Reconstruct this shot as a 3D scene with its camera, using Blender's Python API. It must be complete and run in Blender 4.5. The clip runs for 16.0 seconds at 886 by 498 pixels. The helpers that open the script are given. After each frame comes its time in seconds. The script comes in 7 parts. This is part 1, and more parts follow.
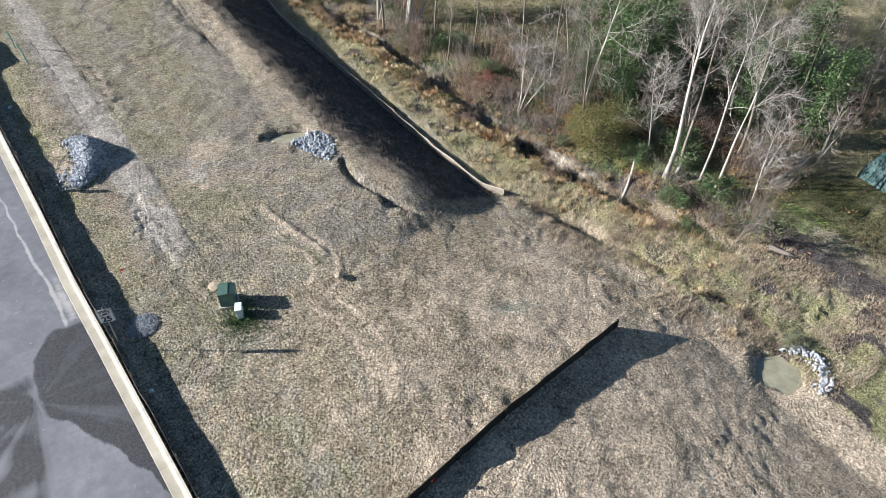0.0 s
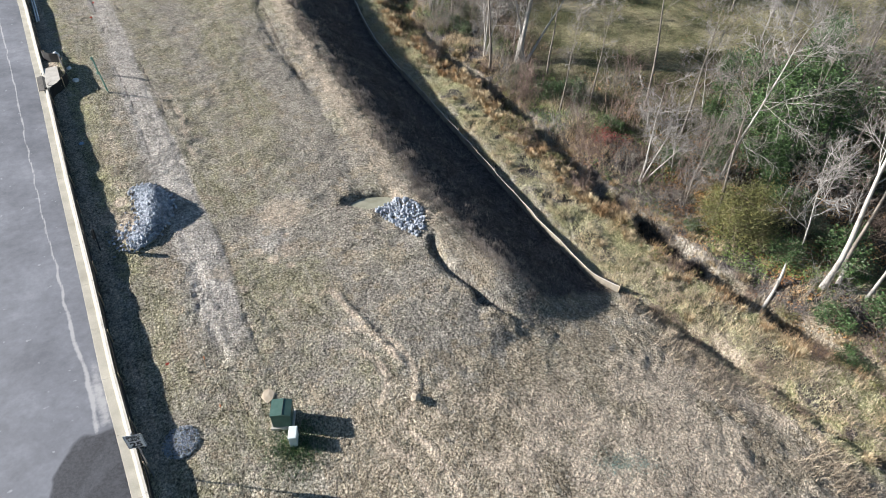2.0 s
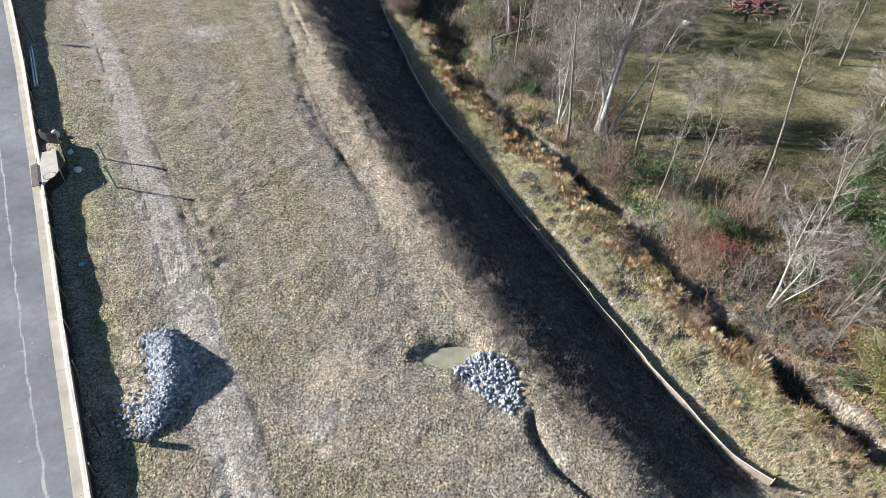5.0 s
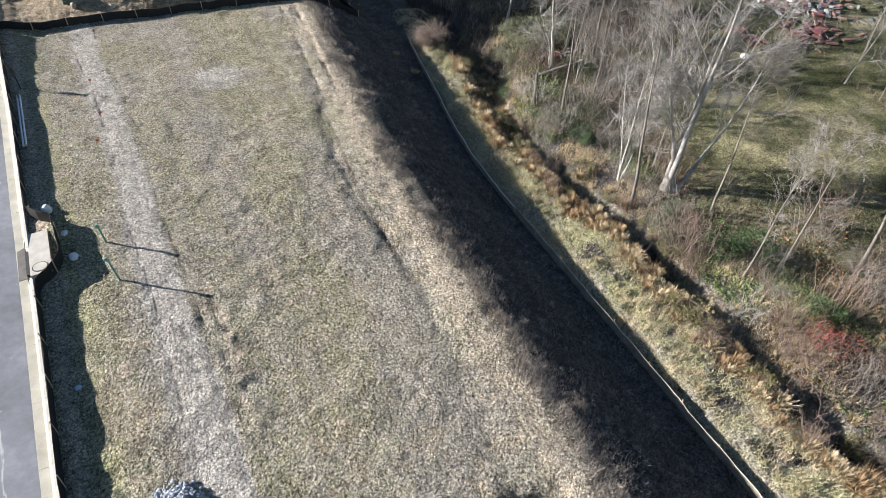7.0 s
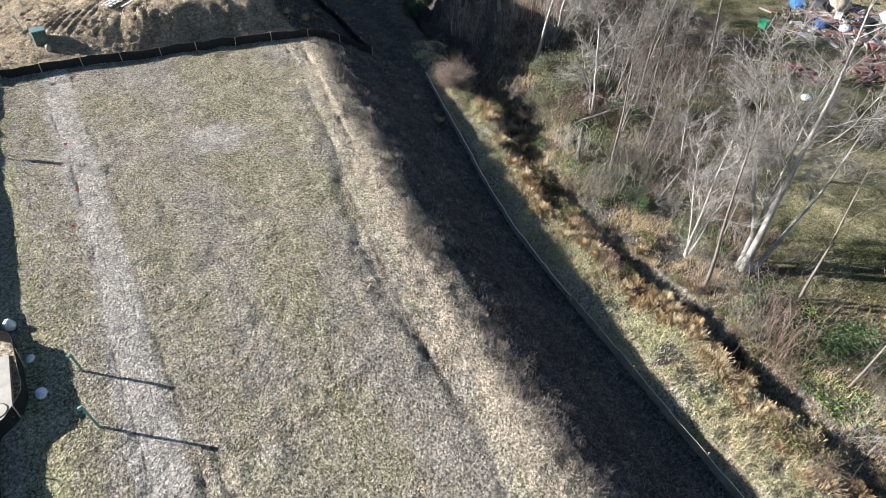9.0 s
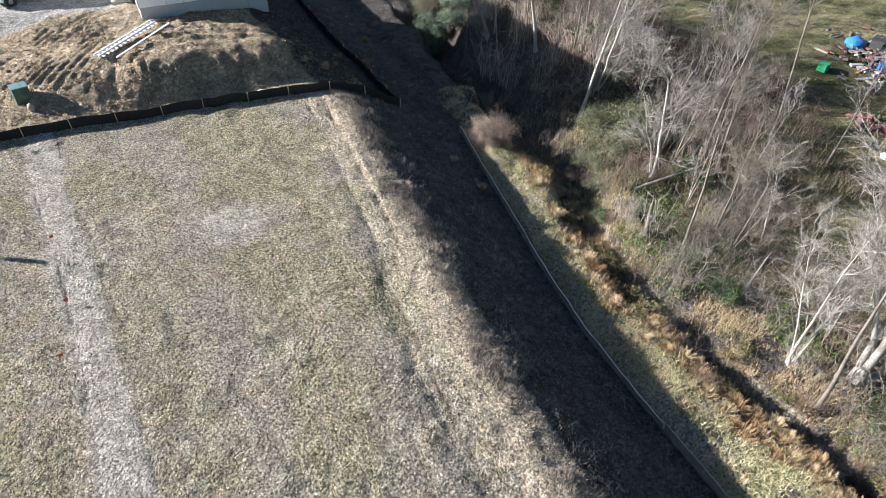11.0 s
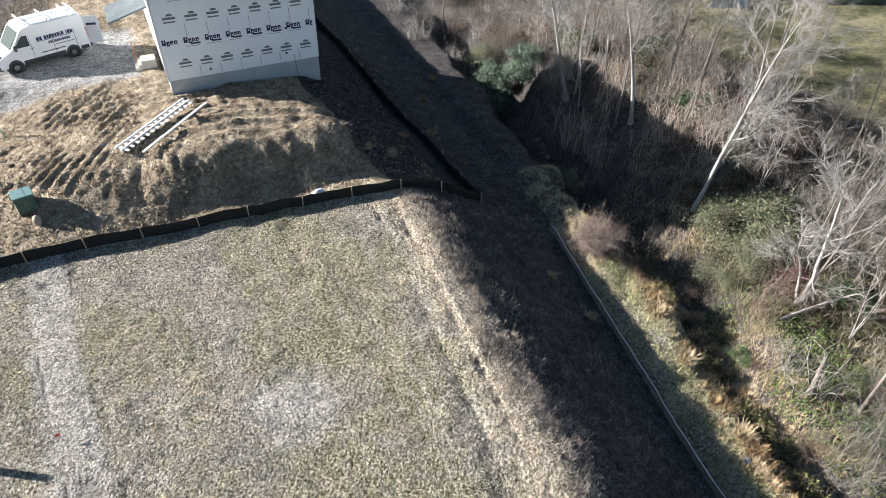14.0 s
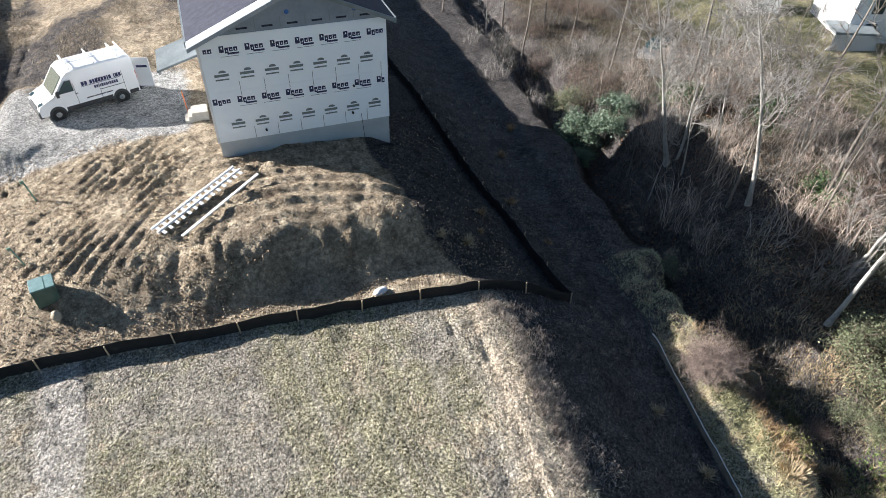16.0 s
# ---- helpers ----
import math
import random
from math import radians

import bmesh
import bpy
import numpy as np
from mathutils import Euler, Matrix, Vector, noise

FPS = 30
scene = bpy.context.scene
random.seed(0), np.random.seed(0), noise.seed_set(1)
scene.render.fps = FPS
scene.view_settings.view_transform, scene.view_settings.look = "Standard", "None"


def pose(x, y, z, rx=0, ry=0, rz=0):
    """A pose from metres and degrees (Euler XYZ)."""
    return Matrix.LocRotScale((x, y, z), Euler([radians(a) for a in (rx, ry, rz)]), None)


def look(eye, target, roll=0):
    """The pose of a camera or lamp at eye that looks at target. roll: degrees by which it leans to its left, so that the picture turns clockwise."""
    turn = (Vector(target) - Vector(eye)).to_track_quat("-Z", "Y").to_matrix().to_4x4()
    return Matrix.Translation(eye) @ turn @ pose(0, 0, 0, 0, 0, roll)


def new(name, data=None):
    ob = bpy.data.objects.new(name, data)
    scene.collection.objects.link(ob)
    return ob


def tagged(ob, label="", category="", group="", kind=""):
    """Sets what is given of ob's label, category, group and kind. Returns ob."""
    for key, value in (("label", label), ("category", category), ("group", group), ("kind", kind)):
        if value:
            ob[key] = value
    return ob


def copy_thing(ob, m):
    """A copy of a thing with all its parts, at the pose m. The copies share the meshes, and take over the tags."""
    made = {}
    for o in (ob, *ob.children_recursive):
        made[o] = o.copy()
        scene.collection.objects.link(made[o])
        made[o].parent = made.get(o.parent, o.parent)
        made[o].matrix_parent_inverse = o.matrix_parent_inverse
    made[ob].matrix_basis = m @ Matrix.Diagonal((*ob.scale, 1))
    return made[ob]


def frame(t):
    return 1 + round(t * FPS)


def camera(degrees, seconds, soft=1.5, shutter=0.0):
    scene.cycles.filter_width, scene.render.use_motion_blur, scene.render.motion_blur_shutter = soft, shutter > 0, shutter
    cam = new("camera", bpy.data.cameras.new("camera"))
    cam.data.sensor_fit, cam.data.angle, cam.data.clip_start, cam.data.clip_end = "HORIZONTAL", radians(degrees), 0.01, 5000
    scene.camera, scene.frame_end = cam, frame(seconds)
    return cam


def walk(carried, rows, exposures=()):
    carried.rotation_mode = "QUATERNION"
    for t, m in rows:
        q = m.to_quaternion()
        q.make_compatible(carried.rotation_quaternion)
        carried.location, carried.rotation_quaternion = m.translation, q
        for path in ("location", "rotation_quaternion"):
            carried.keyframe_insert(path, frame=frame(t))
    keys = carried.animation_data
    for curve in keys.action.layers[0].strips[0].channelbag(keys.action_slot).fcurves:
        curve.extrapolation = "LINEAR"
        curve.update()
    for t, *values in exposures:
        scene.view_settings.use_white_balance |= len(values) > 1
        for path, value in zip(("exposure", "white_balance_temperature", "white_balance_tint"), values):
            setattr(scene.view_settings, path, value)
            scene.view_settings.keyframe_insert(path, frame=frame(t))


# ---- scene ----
cam = camera(69.4, 16.0, soft=0.4)
PATH = [
    (0, (0.089, -0.98, 25.283), (0.972, 0.235, 23.962), 1.4),
    (0.5, (0.935, 0.624, 25.225), (1.708, 1.912, 23.905), 1.2),
    (1, (1.769, 2.519, 25.135), (2.495, 3.837, 23.816), 1.2),
    (1.5, (2.619, 4.616, 25.053), (3.323, 5.945, 23.735), 1.1),
    (1.9, (3.29, 6.315, 25.028), (3.976, 7.652, 23.709), 1.1),
    (2, (3.428, 6.732, 25.031), (4.111, 8.07, 23.711), 1.0),
    (2.5, (3.989, 8.786, 25.093), (4.661, 10.127, 23.77), 1.1),
    (3, (4.381, 10.81, 25.198), (5.044, 12.151, 23.871), 1.1),
    (3.5, (4.677, 12.856, 25.329), (5.333, 14.195, 23.996), 1.2),
    (4, (4.873, 14.803, 25.418), (5.522, 16.144, 24.084), 1.1),
    (4.2, (4.896, 15.578, 25.429), (5.543, 16.922, 24.097), 1.1),
    (6.3, (4.984, 23.966, 25.307), (5.635, 25.309, 23.976), 1.1),
    (6.5, (5.002, 24.781, 25.305), (5.655, 26.121, 23.972), 1.2),
    (7, (5.108, 26.855, 25.256), (5.768, 28.193, 23.923), 1.3),
    (7.5, (5.219, 28.914, 25.083), (5.888, 30.25, 23.753), 1.4),
    (8, (5.418, 30.987, 24.943), (6.096, 32.319, 23.614), 1.4),
    (8.5, (5.715, 33.04, 24.911), (6.398, 34.368, 23.581), 1.6),
    (9, (6.081, 35.116, 24.894), (6.765, 36.444, 23.565), 1.5),
    (9.2, (6.185, 35.955, 24.883), (6.872, 37.284, 23.555), 1.6),
    (11.3, (6.344, 44.528, 24.682), (7.069, 45.852, 23.37), 2.1),
    (11.5, (6.293, 45.299, 24.684), (7.018, 46.623, 23.372), 2.0),
    (12, (6.113, 47.085, 24.716), (6.845, 48.408, 23.406), 2.3),
    (12.5, (6.159, 48.789, 24.769), (6.891, 50.112, 23.46), 2.2),
    (13, (6.37, 50.67, 24.824), (7.103, 51.991, 23.514), 2.2),
    (13.5, (6.697, 52.661, 24.843), (7.42, 53.988, 23.532), 2.2),
    (14, (7.125, 54.758, 24.883), (7.817, 56.1, 23.571), 2.1),
    (14.5, (7.645, 56.845, 24.916), (8.265, 58.219, 23.602), 1.9),
    (15, (8.129, 58.81, 24.969), (8.707, 60.2, 23.653), 1.8),
    (15.5, (8.516, 60.577, 25.028), (9.073, 61.974, 23.709), 1.6),
    (16, (8.862, 62.235, 25.06), (9.41, 63.636, 23.743), 1.7),
]
walk(cam, [(t, look(eye, target, roll)) for t, eye, target, roll in PATH],
     exposures=((0.0, 1.41), (4.0, 1.44), (8.0, 1.56), (12.0, 1.58), (16.0, 1.62)))

# ---- light ----
SUN_EL, SUN_AZ = 21.0, -57.0      # degrees above the horizon; clockwise from +y
world = bpy.data.worlds.new("sky")
scene.world = world
world.use_nodes = True
wn = world.node_tree.nodes
sky = wn.new("ShaderNodeTexSky")
sky.sky_type, sky.sun_disc = "NISHITA", False
sky.air_density, sky.dust_density, sky.ozone_density = 1.4, 0.6, 2.0
sky.sun_elevation, sky.sun_rotation = radians(SUN_EL), radians(SUN_AZ % 360)
wn["Background"].inputs[1].default_value = 0.035
haze = wn.new("ShaderNodeMix")
haze.data_type, haze.blend_type = "RGBA", "MULTIPLY"
haze.inputs[0].default_value, haze.inputs[7].default_value = 1.0, (0.87, 0.98, 1.15, 1)      # a clear, deep blue winter sky
world.node_tree.links.new(sky.outputs[0], haze.inputs[6])
world.node_tree.links.new(haze.outputs[2], wn["Background"].inputs[0])
sun_data = bpy.data.lights.new("sun", "SUN")
sun_data.energy, sun_data.angle, sun_data.color = 5.0, radians(0.5), (1.0, 0.95, 0.915)
sun = new("sun", sun_data)
SUN_DIR = Vector((math.sin(radians(SUN_AZ)) * math.cos(radians(SUN_EL)), math.cos(radians(SUN_AZ)) * math.cos(radians(SUN_EL)), math.sin(radians(SUN_EL))))
sun.matrix_world = look(SUN_DIR * 200, (0, 0, 0))

# ---- the lie of the land ----
RNG = np.random.default_rng(7)


def lattice(ix, iy, seed):
    h = (ix.astype(np.int64) * 374761393 + iy.astype(np.int64) * 668265263 + seed * 1274126177) & 0xFFFFFFFF
    h = ((h ^ (h >> 13)) * 1274126177) & 0xFFFFFFFF
    return ((h ^ (h >> 16)) & 0xFFFF) / 65535.0


def vnoise(x, y, size, seed=0):
    """Smooth noise from -1 to 1 with lumps of about that size."""
    x, y = np.asarray(x, float) / size, np.asarray(y, float) / size
    ix, iy = np.floor(x), np.floor(y)
    fx, fy = x - ix, y - iy
    fx, fy = fx * fx * (3 - 2 * fx), fy * fy * (3 - 2 * fy)
    a, b = lattice(ix, iy, seed), lattice(ix + 1, iy, seed)
    c, d = lattice(ix, iy + 1, seed), lattice(ix + 1, iy + 1, seed)
    return 2 * ((a * (1 - fx) + b * fx) * (1 - fy) + (c * (1 - fx) + d * fx) * fy) - 1


def ramp(v, a, b):
    u = np.clip((np.asarray(v, float) - a) / (b - a), 0, 1)
    return u * u * (3 - 2 * u)


def bell(d, w):
    return np.exp(-(np.asarray(d, float) / w) ** 2)


def kerb_x(y):      # back edge of the kerb
    return np.interp(y, (-60, 0, 15, 24, 29, 35.5, 44, 52, 57, 68.5, 78.6, 90, 130), (2.5, 0.2, -0.47, -1.08, -1.45, -1.75, -2.2, -2.55, -2.8, -3.5, -4.3, -5.3, -9.5))


def field_z(y):
    return np.interp(y, (-60, 0, 20, 30, 36, 41, 48, 55, 60, 70, 81, 95, 160), (-3, 0.2, 1.25, 2.05, 2.55, 3.0, 3.55, 4.15, 4.5, 4.85, 4.95, 5.0, 5.2))


def road_z(y):
    return np.interp(y, (-60, 0, 20, 30, 36, 41, 48, 55, 60, 70, 81, 95, 160), (-3.2, 0.1, 1.2, 2.0, 2.5, 2.95, 3.5, 4.1, 4.45, 4.9, 5.4, 6.2, 7.0)) + 0.02


def valley_z(y):    # at the slope's foot
    return np.interp(y, (-60, -10, 7, 12, 21, 27, 33, 37, 43, 50, 58, 66, 75, 92, 110, 160), (-5, -3.4, -2.2, -1.4, -0.95, -0.95, -0.6, -0.3, 0.08, 0.5, 0.75, 0.98, 1.25, 0.6, 0, 0))


def crest_x(y):
    return np.interp(y, (-60, 10, 18, 21, 23, 25, 26, 28, 30, 36, 55, 68, 77, 80, 84, 90, 100, 160), (6, 9.5, 10, 10.5, 13, 17, 17.8, 17.2, 16.5, 15.8, 15.8, 16.8, 17.6, 17.8, 15.5, 14.5, 15, 15))


def foot_x(y):      # the silt fence at the slope's foot
    return np.interp(y, (-60, 10, 20, 25, 27, 31, 37, 43.5, 49.5, 54.5, 59, 62, 65, 68, 71, 74, 77, 80, 90, 100, 160), (30, 27, 25.4, 24.1, 23.5, 23.2, 23.0, 22.9, 22.8, 22.8, 22.95, 23.35, 23.8, 24.4, 24.9, 25.4, 26.0, 26.5, 27, 28, 30))


def creek_x(y):
    return np.interp(y, (-60, 0, 10, 21, 24, 28, 33, 40, 46, 50, 55, 60, 63, 66, 70, 80, 95, 160), (38, 37, 34.5, 31.2, 30.4, 29.9, 29.3, 28.5, 28.6, 28.3, 27.6, 27.4, 27.6, 28.4, 29.5, 30.6, 33, 40))


PAD_Z = 6.45          # the gravel stand
PONDS = ((13.2, 35.35, 1.05, 0.6, -0.1, 2.2), (28.1, 6.05, 1.35, 1.15, 0.5, -2.62))   # x, y, half length, half width, turn, water level


def H(x, y):
    """Height of the ground."""
    x, y = np.broadcast_arrays(np.asarray(x, float), np.asarray(y, float))
    xc, xf, xk = crest_x(y) + 0.2 * vnoise(x, y, 2.4, 14) + 0.2 * vnoise(x, y, 0.8, 15), foot_x(y), creek_x(y)
    steep = ramp(x + 0.3 * vnoise(x, y, 1.2, 28), 5.2, 6.8) * (1 - ramp(x, 18, 21))
    pad = (ramp(y, 81.3, 87.0) * (1 - steep) + ramp(y + 0.25 * vnoise(x, y, 1.5, 27), 82.2, 85.3) * steep) * ramp(x, -3.5, 5) ** 0.5
    top = field_z(y) + 1.75 * pad + 0.55 * bell(y - 87.5, 3.0) * bell(x - 11, 5.5)
    yb = np.maximum(y, 28.0)
    cb, fb = crest_x(yb) + (xc - crest_x(y)), foot_x(yb)
    u = np.clip((x - cb) / (fb - cb), 0, 1)
    bank = top + (valley_z(y) - top) * (0.25 * u + 0.75 * ramp(u, 0, 1))
    fan = top + (valley_z(y) - top) * np.clip((x - 9.5) / 16.5, 0, 1) ** 1.45
    end = ramp(y, 23.2, 27.2)
    z = fan + (bank - fan) * end
    field = ramp(y, 22, 30) * (1 - ramp(y, 78, 81))
    z = z + field * (0.12 * bell(x - xc + 0.6, 1.1) - (0.05 + 0.1 * ramp(y, 44, 50) * (1 - ramp(y, 61, 67))) * bell(x - xc + 2.3 - 0.3 * np.sin(y * 0.3), 0.45))
    z = z + (0.42 * ramp(x, xf + 0.25, xf + 1.3) - 0.06 * np.clip(x - xf, 0, np.maximum(xk - xf, 0.5))) * ramp(y, 24, 36)
    z = z - 0.42 * ramp(x, xk - 1.0, xk + 0.6) * ramp(y, 24, 36)
    # the creek and its banks
    depth = 1.15 + 1.1 * ramp(y, 66, 74) + 0.45 * vnoise(0 * x, y, 3.5, 5)
    off = np.abs(x - xk - 0.8 * ramp(y, 64, 73) - 0.7 * vnoise(x, y, 2.6, 6) - 0.25 * vnoise(x, y, 0.9, 8))
    half_w = 1.0 + 1.2 * ramp(y, 64, 73) + 0.4 * vnoise(0 * x, y, 2.7, 7)
    z = z - ramp(y, 12, 22) * depth * (1 - ramp(off, 0.35 * half_w, 1.25 * half_w))
    z = z + 0.45 * ramp(x, xk + 0.8, xk + 3) + 0.02 * np.clip(x - xk - 3, 0, 60) * ramp(y, 10, 40)
    z = z + 2.6 * ramp(x, xk + 1.0, xk + 7.0) * ramp(y, 75, 83) * (1 - ramp(y, 99, 110)) * (1 - ramp(x, 44, 56))
    level = bell(np.maximum(np.abs(x - 1.8) - 4.2, 0), 1.3) * bell(np.maximum(np.abs(y - 100.5) - 3.4, 0), 1.1)
    z = z + (PAD_Z - z) * level
    # beside the road
    xr = kerb_x(y)
    z = np.where(x < xr + 3, z + (road_z(y) - 0.12 - z) * (1 - ramp(x, xr + 0.2, xr + 3.0)), z)
    z = z + 0.09 * ramp(y, 53.5, 54.1) * (1 - ramp(y, 58.0, 58.6)) * ramp(x, xr - 0.1, xr + 0.05) * (1 - ramp(x, xr + 1.25, xr + 1.7))
    z = z - 0.5 * (1 - ramp(x, xr - 0.75, xr - 0.2)) * ramp(x, xr - 16, xr - 15.5)
    # pits with standing water
    for px, py, a, b, turn, level in PONDS:
        c, s = math.cos(turn), math.sin(turn)
        dx, dy = (x - px) * c + (y - py) * s, (y - py) * c - (x - px) * s
        r = np.sqrt((dx / a) ** 2 + (dy / b) ** 2) + 0.2 * vnoise(x, y, 0.9, 9) + 0.1 * vnoise(x, y, 0.4, 10)
        z = z + (level - 0.25 + 0.42 * ramp(r, 0.72, 1.22) - z) * (1 - ramp(r, 1.15, 1.75))
    # washed-out gully by the berm
    gx = np.interp(y, (24.5, 26, 28, 30, 31.5), (17.2, 15.9, 15.2, 15.0, 15.2))
    z = z - 0.5 * bell(x - gx - 0.25 * vnoise(x, y, 0.9, 11), 0.22) * ramp(y, 24.5, 25.5) * (1 - ramp(y, 30.6, 31.6))
    # swale from the berm's end down to the lower pool
    sx = np.interp(y, (4, 8, 11.7, 14.1, 17.3, 21.1, 25.8), (30.5, 29.9, 29.0, 28.0, 27.1, 25.8, 24.3)) + 0.35 * vnoise(x, y, 1.8, 12)
    z = z - (0.5 + 0.25 * vnoise(x, y, 1.1, 13)) * bell(x - sx, 0.5) * ramp(y, 7, 10) * (1 - ramp(y, 23, 26))
    # unevenness
    dirt = ramp(y, 82, 84) * (1 - ramp(x, 22, 26))
    uneven = 0.45 + 0.9 * ramp(vnoise(x, y, 2.3, 16) + 0.5 * vnoise(x, y, 6.0, 17), -0.5, 0.9)
    rough = 0.05 * vnoise(x, y, 3.0, 1) + (0.035 * vnoise(x, y, 0.9, 2) + 0.032 * vnoise(x, y, 0.42, 3) + 0.032 * vnoise(x, y, 0.24, 4)) * uneven
    off_road = ramp(x, xr + 0.1, xr + 1.5)
    z = z + rough * off_road * (1 + 0.25 * dirt + 1.2 * ramp(x, xf, xf + 2))
    churn = dirt * (1 - bell(np.maximum(np.abs(x - 1.5) - 4.5, 0), 1.2) * bell(np.maximum(np.abs(y - 99.5) - 3.2, 0), 1.0))
    sway = 1.7 * vnoise(x, y, 4.5, 21) + 0.6 * vnoise(x, y, 1.8, 18) + 0.25 * vnoise(x, y, 0.7, 19)
    ph = (y - 0.85 * x - 0.06 * x * x) * 3.4 + 0.4 * sway
    ruts = (0.19 + 0.05 * vnoise(x, y, 0.8, 20)) * (0.64 - np.abs(np.sin(ph))) * ramp(vnoise(x, y, 3.0, 22), -1.1, -0.1) * churn * (1 - ramp(x - 0.25 * (y - 86), 3.2, 5.4)) * ramp(y + 0.6 * x, 85.2, 87.0) * (1 - ramp(y, 93.5, 96))
    ruts = ruts + 0.21 * (0.64 - np.abs(np.sin((y + 0.12 * x + 0.022 * (x - 11) ** 2) * 3.5 + 0.5 * vnoise(x, y, 3, 26) + 0.25 * vnoise(x, y, 0.6, 26)))) * churn * ramp(x, 7, 9) * ramp(y, 85.6, 86.2)
    lump = np.abs(vnoise(x, y, 0.42, 23)) + 0.7 * np.abs(vnoise(x, y, 0.24, 24))
    clods = 0.16 * (lump - 0.6) * churn * (0.3 + 0.7 * ramp(vnoise(x, y, 2.5, 25) + bell(y - 83, 1.0), -0.1, 0.5)) * (1 - 0.8 * ramp(x, 7, 9) * ramp(y, 84.0, 85.0))
    z = z + (ruts + clods) * off_road
    lane = ramp(y, 18, 24) * (1 - ramp(y, 79, 81))
    for k, off in enumerate((3.7, 5.35)):      # wheel tracks along the field
        tx = kerb_x(y) + off + 0.8 + 0.25 * vnoise(0 * x, y, 7, 30)
        z = z - 0.075 * bell(x - tx, 0.12) * lane * (0.6 + 0.5 * vnoise(x, y, 1.5, 31 + k))
    for ax, ay, bx, by, wide, deep in ((2.64, 32.5, 2.5, 30.4, 0.08, 0.16), (2.8, 29.9, 3.15, 27.6, 0.09, 0.2), (3.5, 31.2, 3.55, 28.2, 0.1, 0.12), (4.3, 37.6, 5.05, 34.3, 0.16, 0.13), (5.0, 34.3, 4.85, 32.0, 0.14, 0.08), (4.85, 32.0, 5.55, 27.7, 0.14, 0.1), (3.2, 46.9, 3.27, 44.3, 0.09, 0.17), (3.9, 49.3, 4.0, 48.2, 0.16, 0.2), (4.35, 47.2, 4.5, 45.0, 0.12, 0.14)):      # short ruts
        ln = math.hypot(bx - ax, by - ay)
        s = ((x - ax) * (bx - ax) + (y - ay) * (by - ay)) / ln
        d = ((x - ax) * (by - ay) - (y - ay) * (bx - ax)) / ln + 0.07 * vnoise(s, 0 * s, 0.5, 36)
        z = z + (0.3 * bell(d - 2.2 * wide, wide) - bell(d, wide)) * 0.55 * deep * ramp(s, -0.2, 0.3) * (1 - ramp(s, ln - 0.3, ln + 0.2)) * (0.62 + 0.2 * vnoise(s, d, 0.35, 37))
    for off in (0.9, 1.9):      # tracks along the crest
        z = z + (0.05 * bell(x - crest_x(y) + off - 0.3, 0.14) - 0.11 * bell(x - crest_x(y) + off, 0.13)) * ramp(y, 62, 67) * (1 - ramp(y, 79, 80.5)) * (0.7 + 0.4 * vnoise(x, y, 0.6, 39))
    rx = np.interp(y, (24.3, 26.5, 29, 31), (10.3, 9.7, 9.0, 8.4))
    z = z + 0.13 * bell(x - rx, 0.22) * ramp(y, 23.5, 24.5) * (1 - ramp(y, 29, 30.5)) * (0.6 + 0.6 * np.abs(np.sin(y * 9)))
    z = z + 0.12 * bell(x - xr - 7.1 - 0.2 * vnoise(x, y, 2, 44), 0.3) * ramp(y, 41, 43.5) * (1 - ramp(y, 50, 52)) * vnoise(x, y, 0.45, 38)
    for cx, cy, r in ((7.6, 24.2, 3.0), (7.6, 24.2, 1.7), (2.6, 18.0, 6.1), (2.6, 18.0, 7.2)):      # turning tracks
        d = np.hypot(x - cx, y - cy) - r
        z = z + (0.06 * bell(d - 0.16, 0.13) - 0.06 * bell(d, 0.15)) * ramp(x, cx - 0.5, cx + 1.5) * (1 - ramp(np.abs(y - cy), 2.5, 5)) * ramp(x, 5, 7) * (0.5 + 0.6 * vnoise(x, y, 0.7, 35))
    return z


def G(x, y):
    return float(H(x, y))


# ---- building blocks ----
def part(name, bm, material, parent=None, label=""):
    data = bpy.data.meshes.new(name)
    bm.to_mesh(data)
    bm.free()
    return hang(name, data, material, parent, label)


def hang(name, data, material, parent=None, label=""):
    for m in material if isinstance(material, (list, tuple)) else [material]:
        data.materials.append(m)
    ob = new(name, data)
    ob.parent = parent
    if label:
        tagged(ob, label)
    return ob


def arrays(name, verts, faces, smooth=False):
    """A mesh from arrays: n x 3 places, and m x 3 or m x 4 corners."""
    data = bpy.data.meshes.new(name)
    verts, faces = np.asarray(verts, np.float32), np.asarray(faces, np.int32)
    k = faces.shape[1]
    data.vertices.add(len(verts))
    data.vertices.foreach_set("co", verts.ravel())
    data.loops.add(faces.size)
    data.loops.foreach_set("vertex_index", faces.ravel())
    data.polygons.add(len(faces))
    data.polygons.foreach_set("loop_start", np.arange(0, faces.size, k, dtype=np.int32))
    data.polygons.foreach_set("loop_total", np.full(len(faces), k, np.int32))
    data.polygons.foreach_set("use_smooth", np.full(len(faces), smooth))
    data.update(calc_edges=True)
    return data


def base(name, x, y, z=None, turn=0.0, label="", category="", group="", kind=""):
    """An Empty at a thing's base, which parents its parts."""
    ob = new(name)
    ob.empty_display_size = 0.2
    ob.matrix_world = pose(x, y, G(x, y) if z is None else z, 0, 0, turn)
    return tagged(ob, label, category, group, kind)


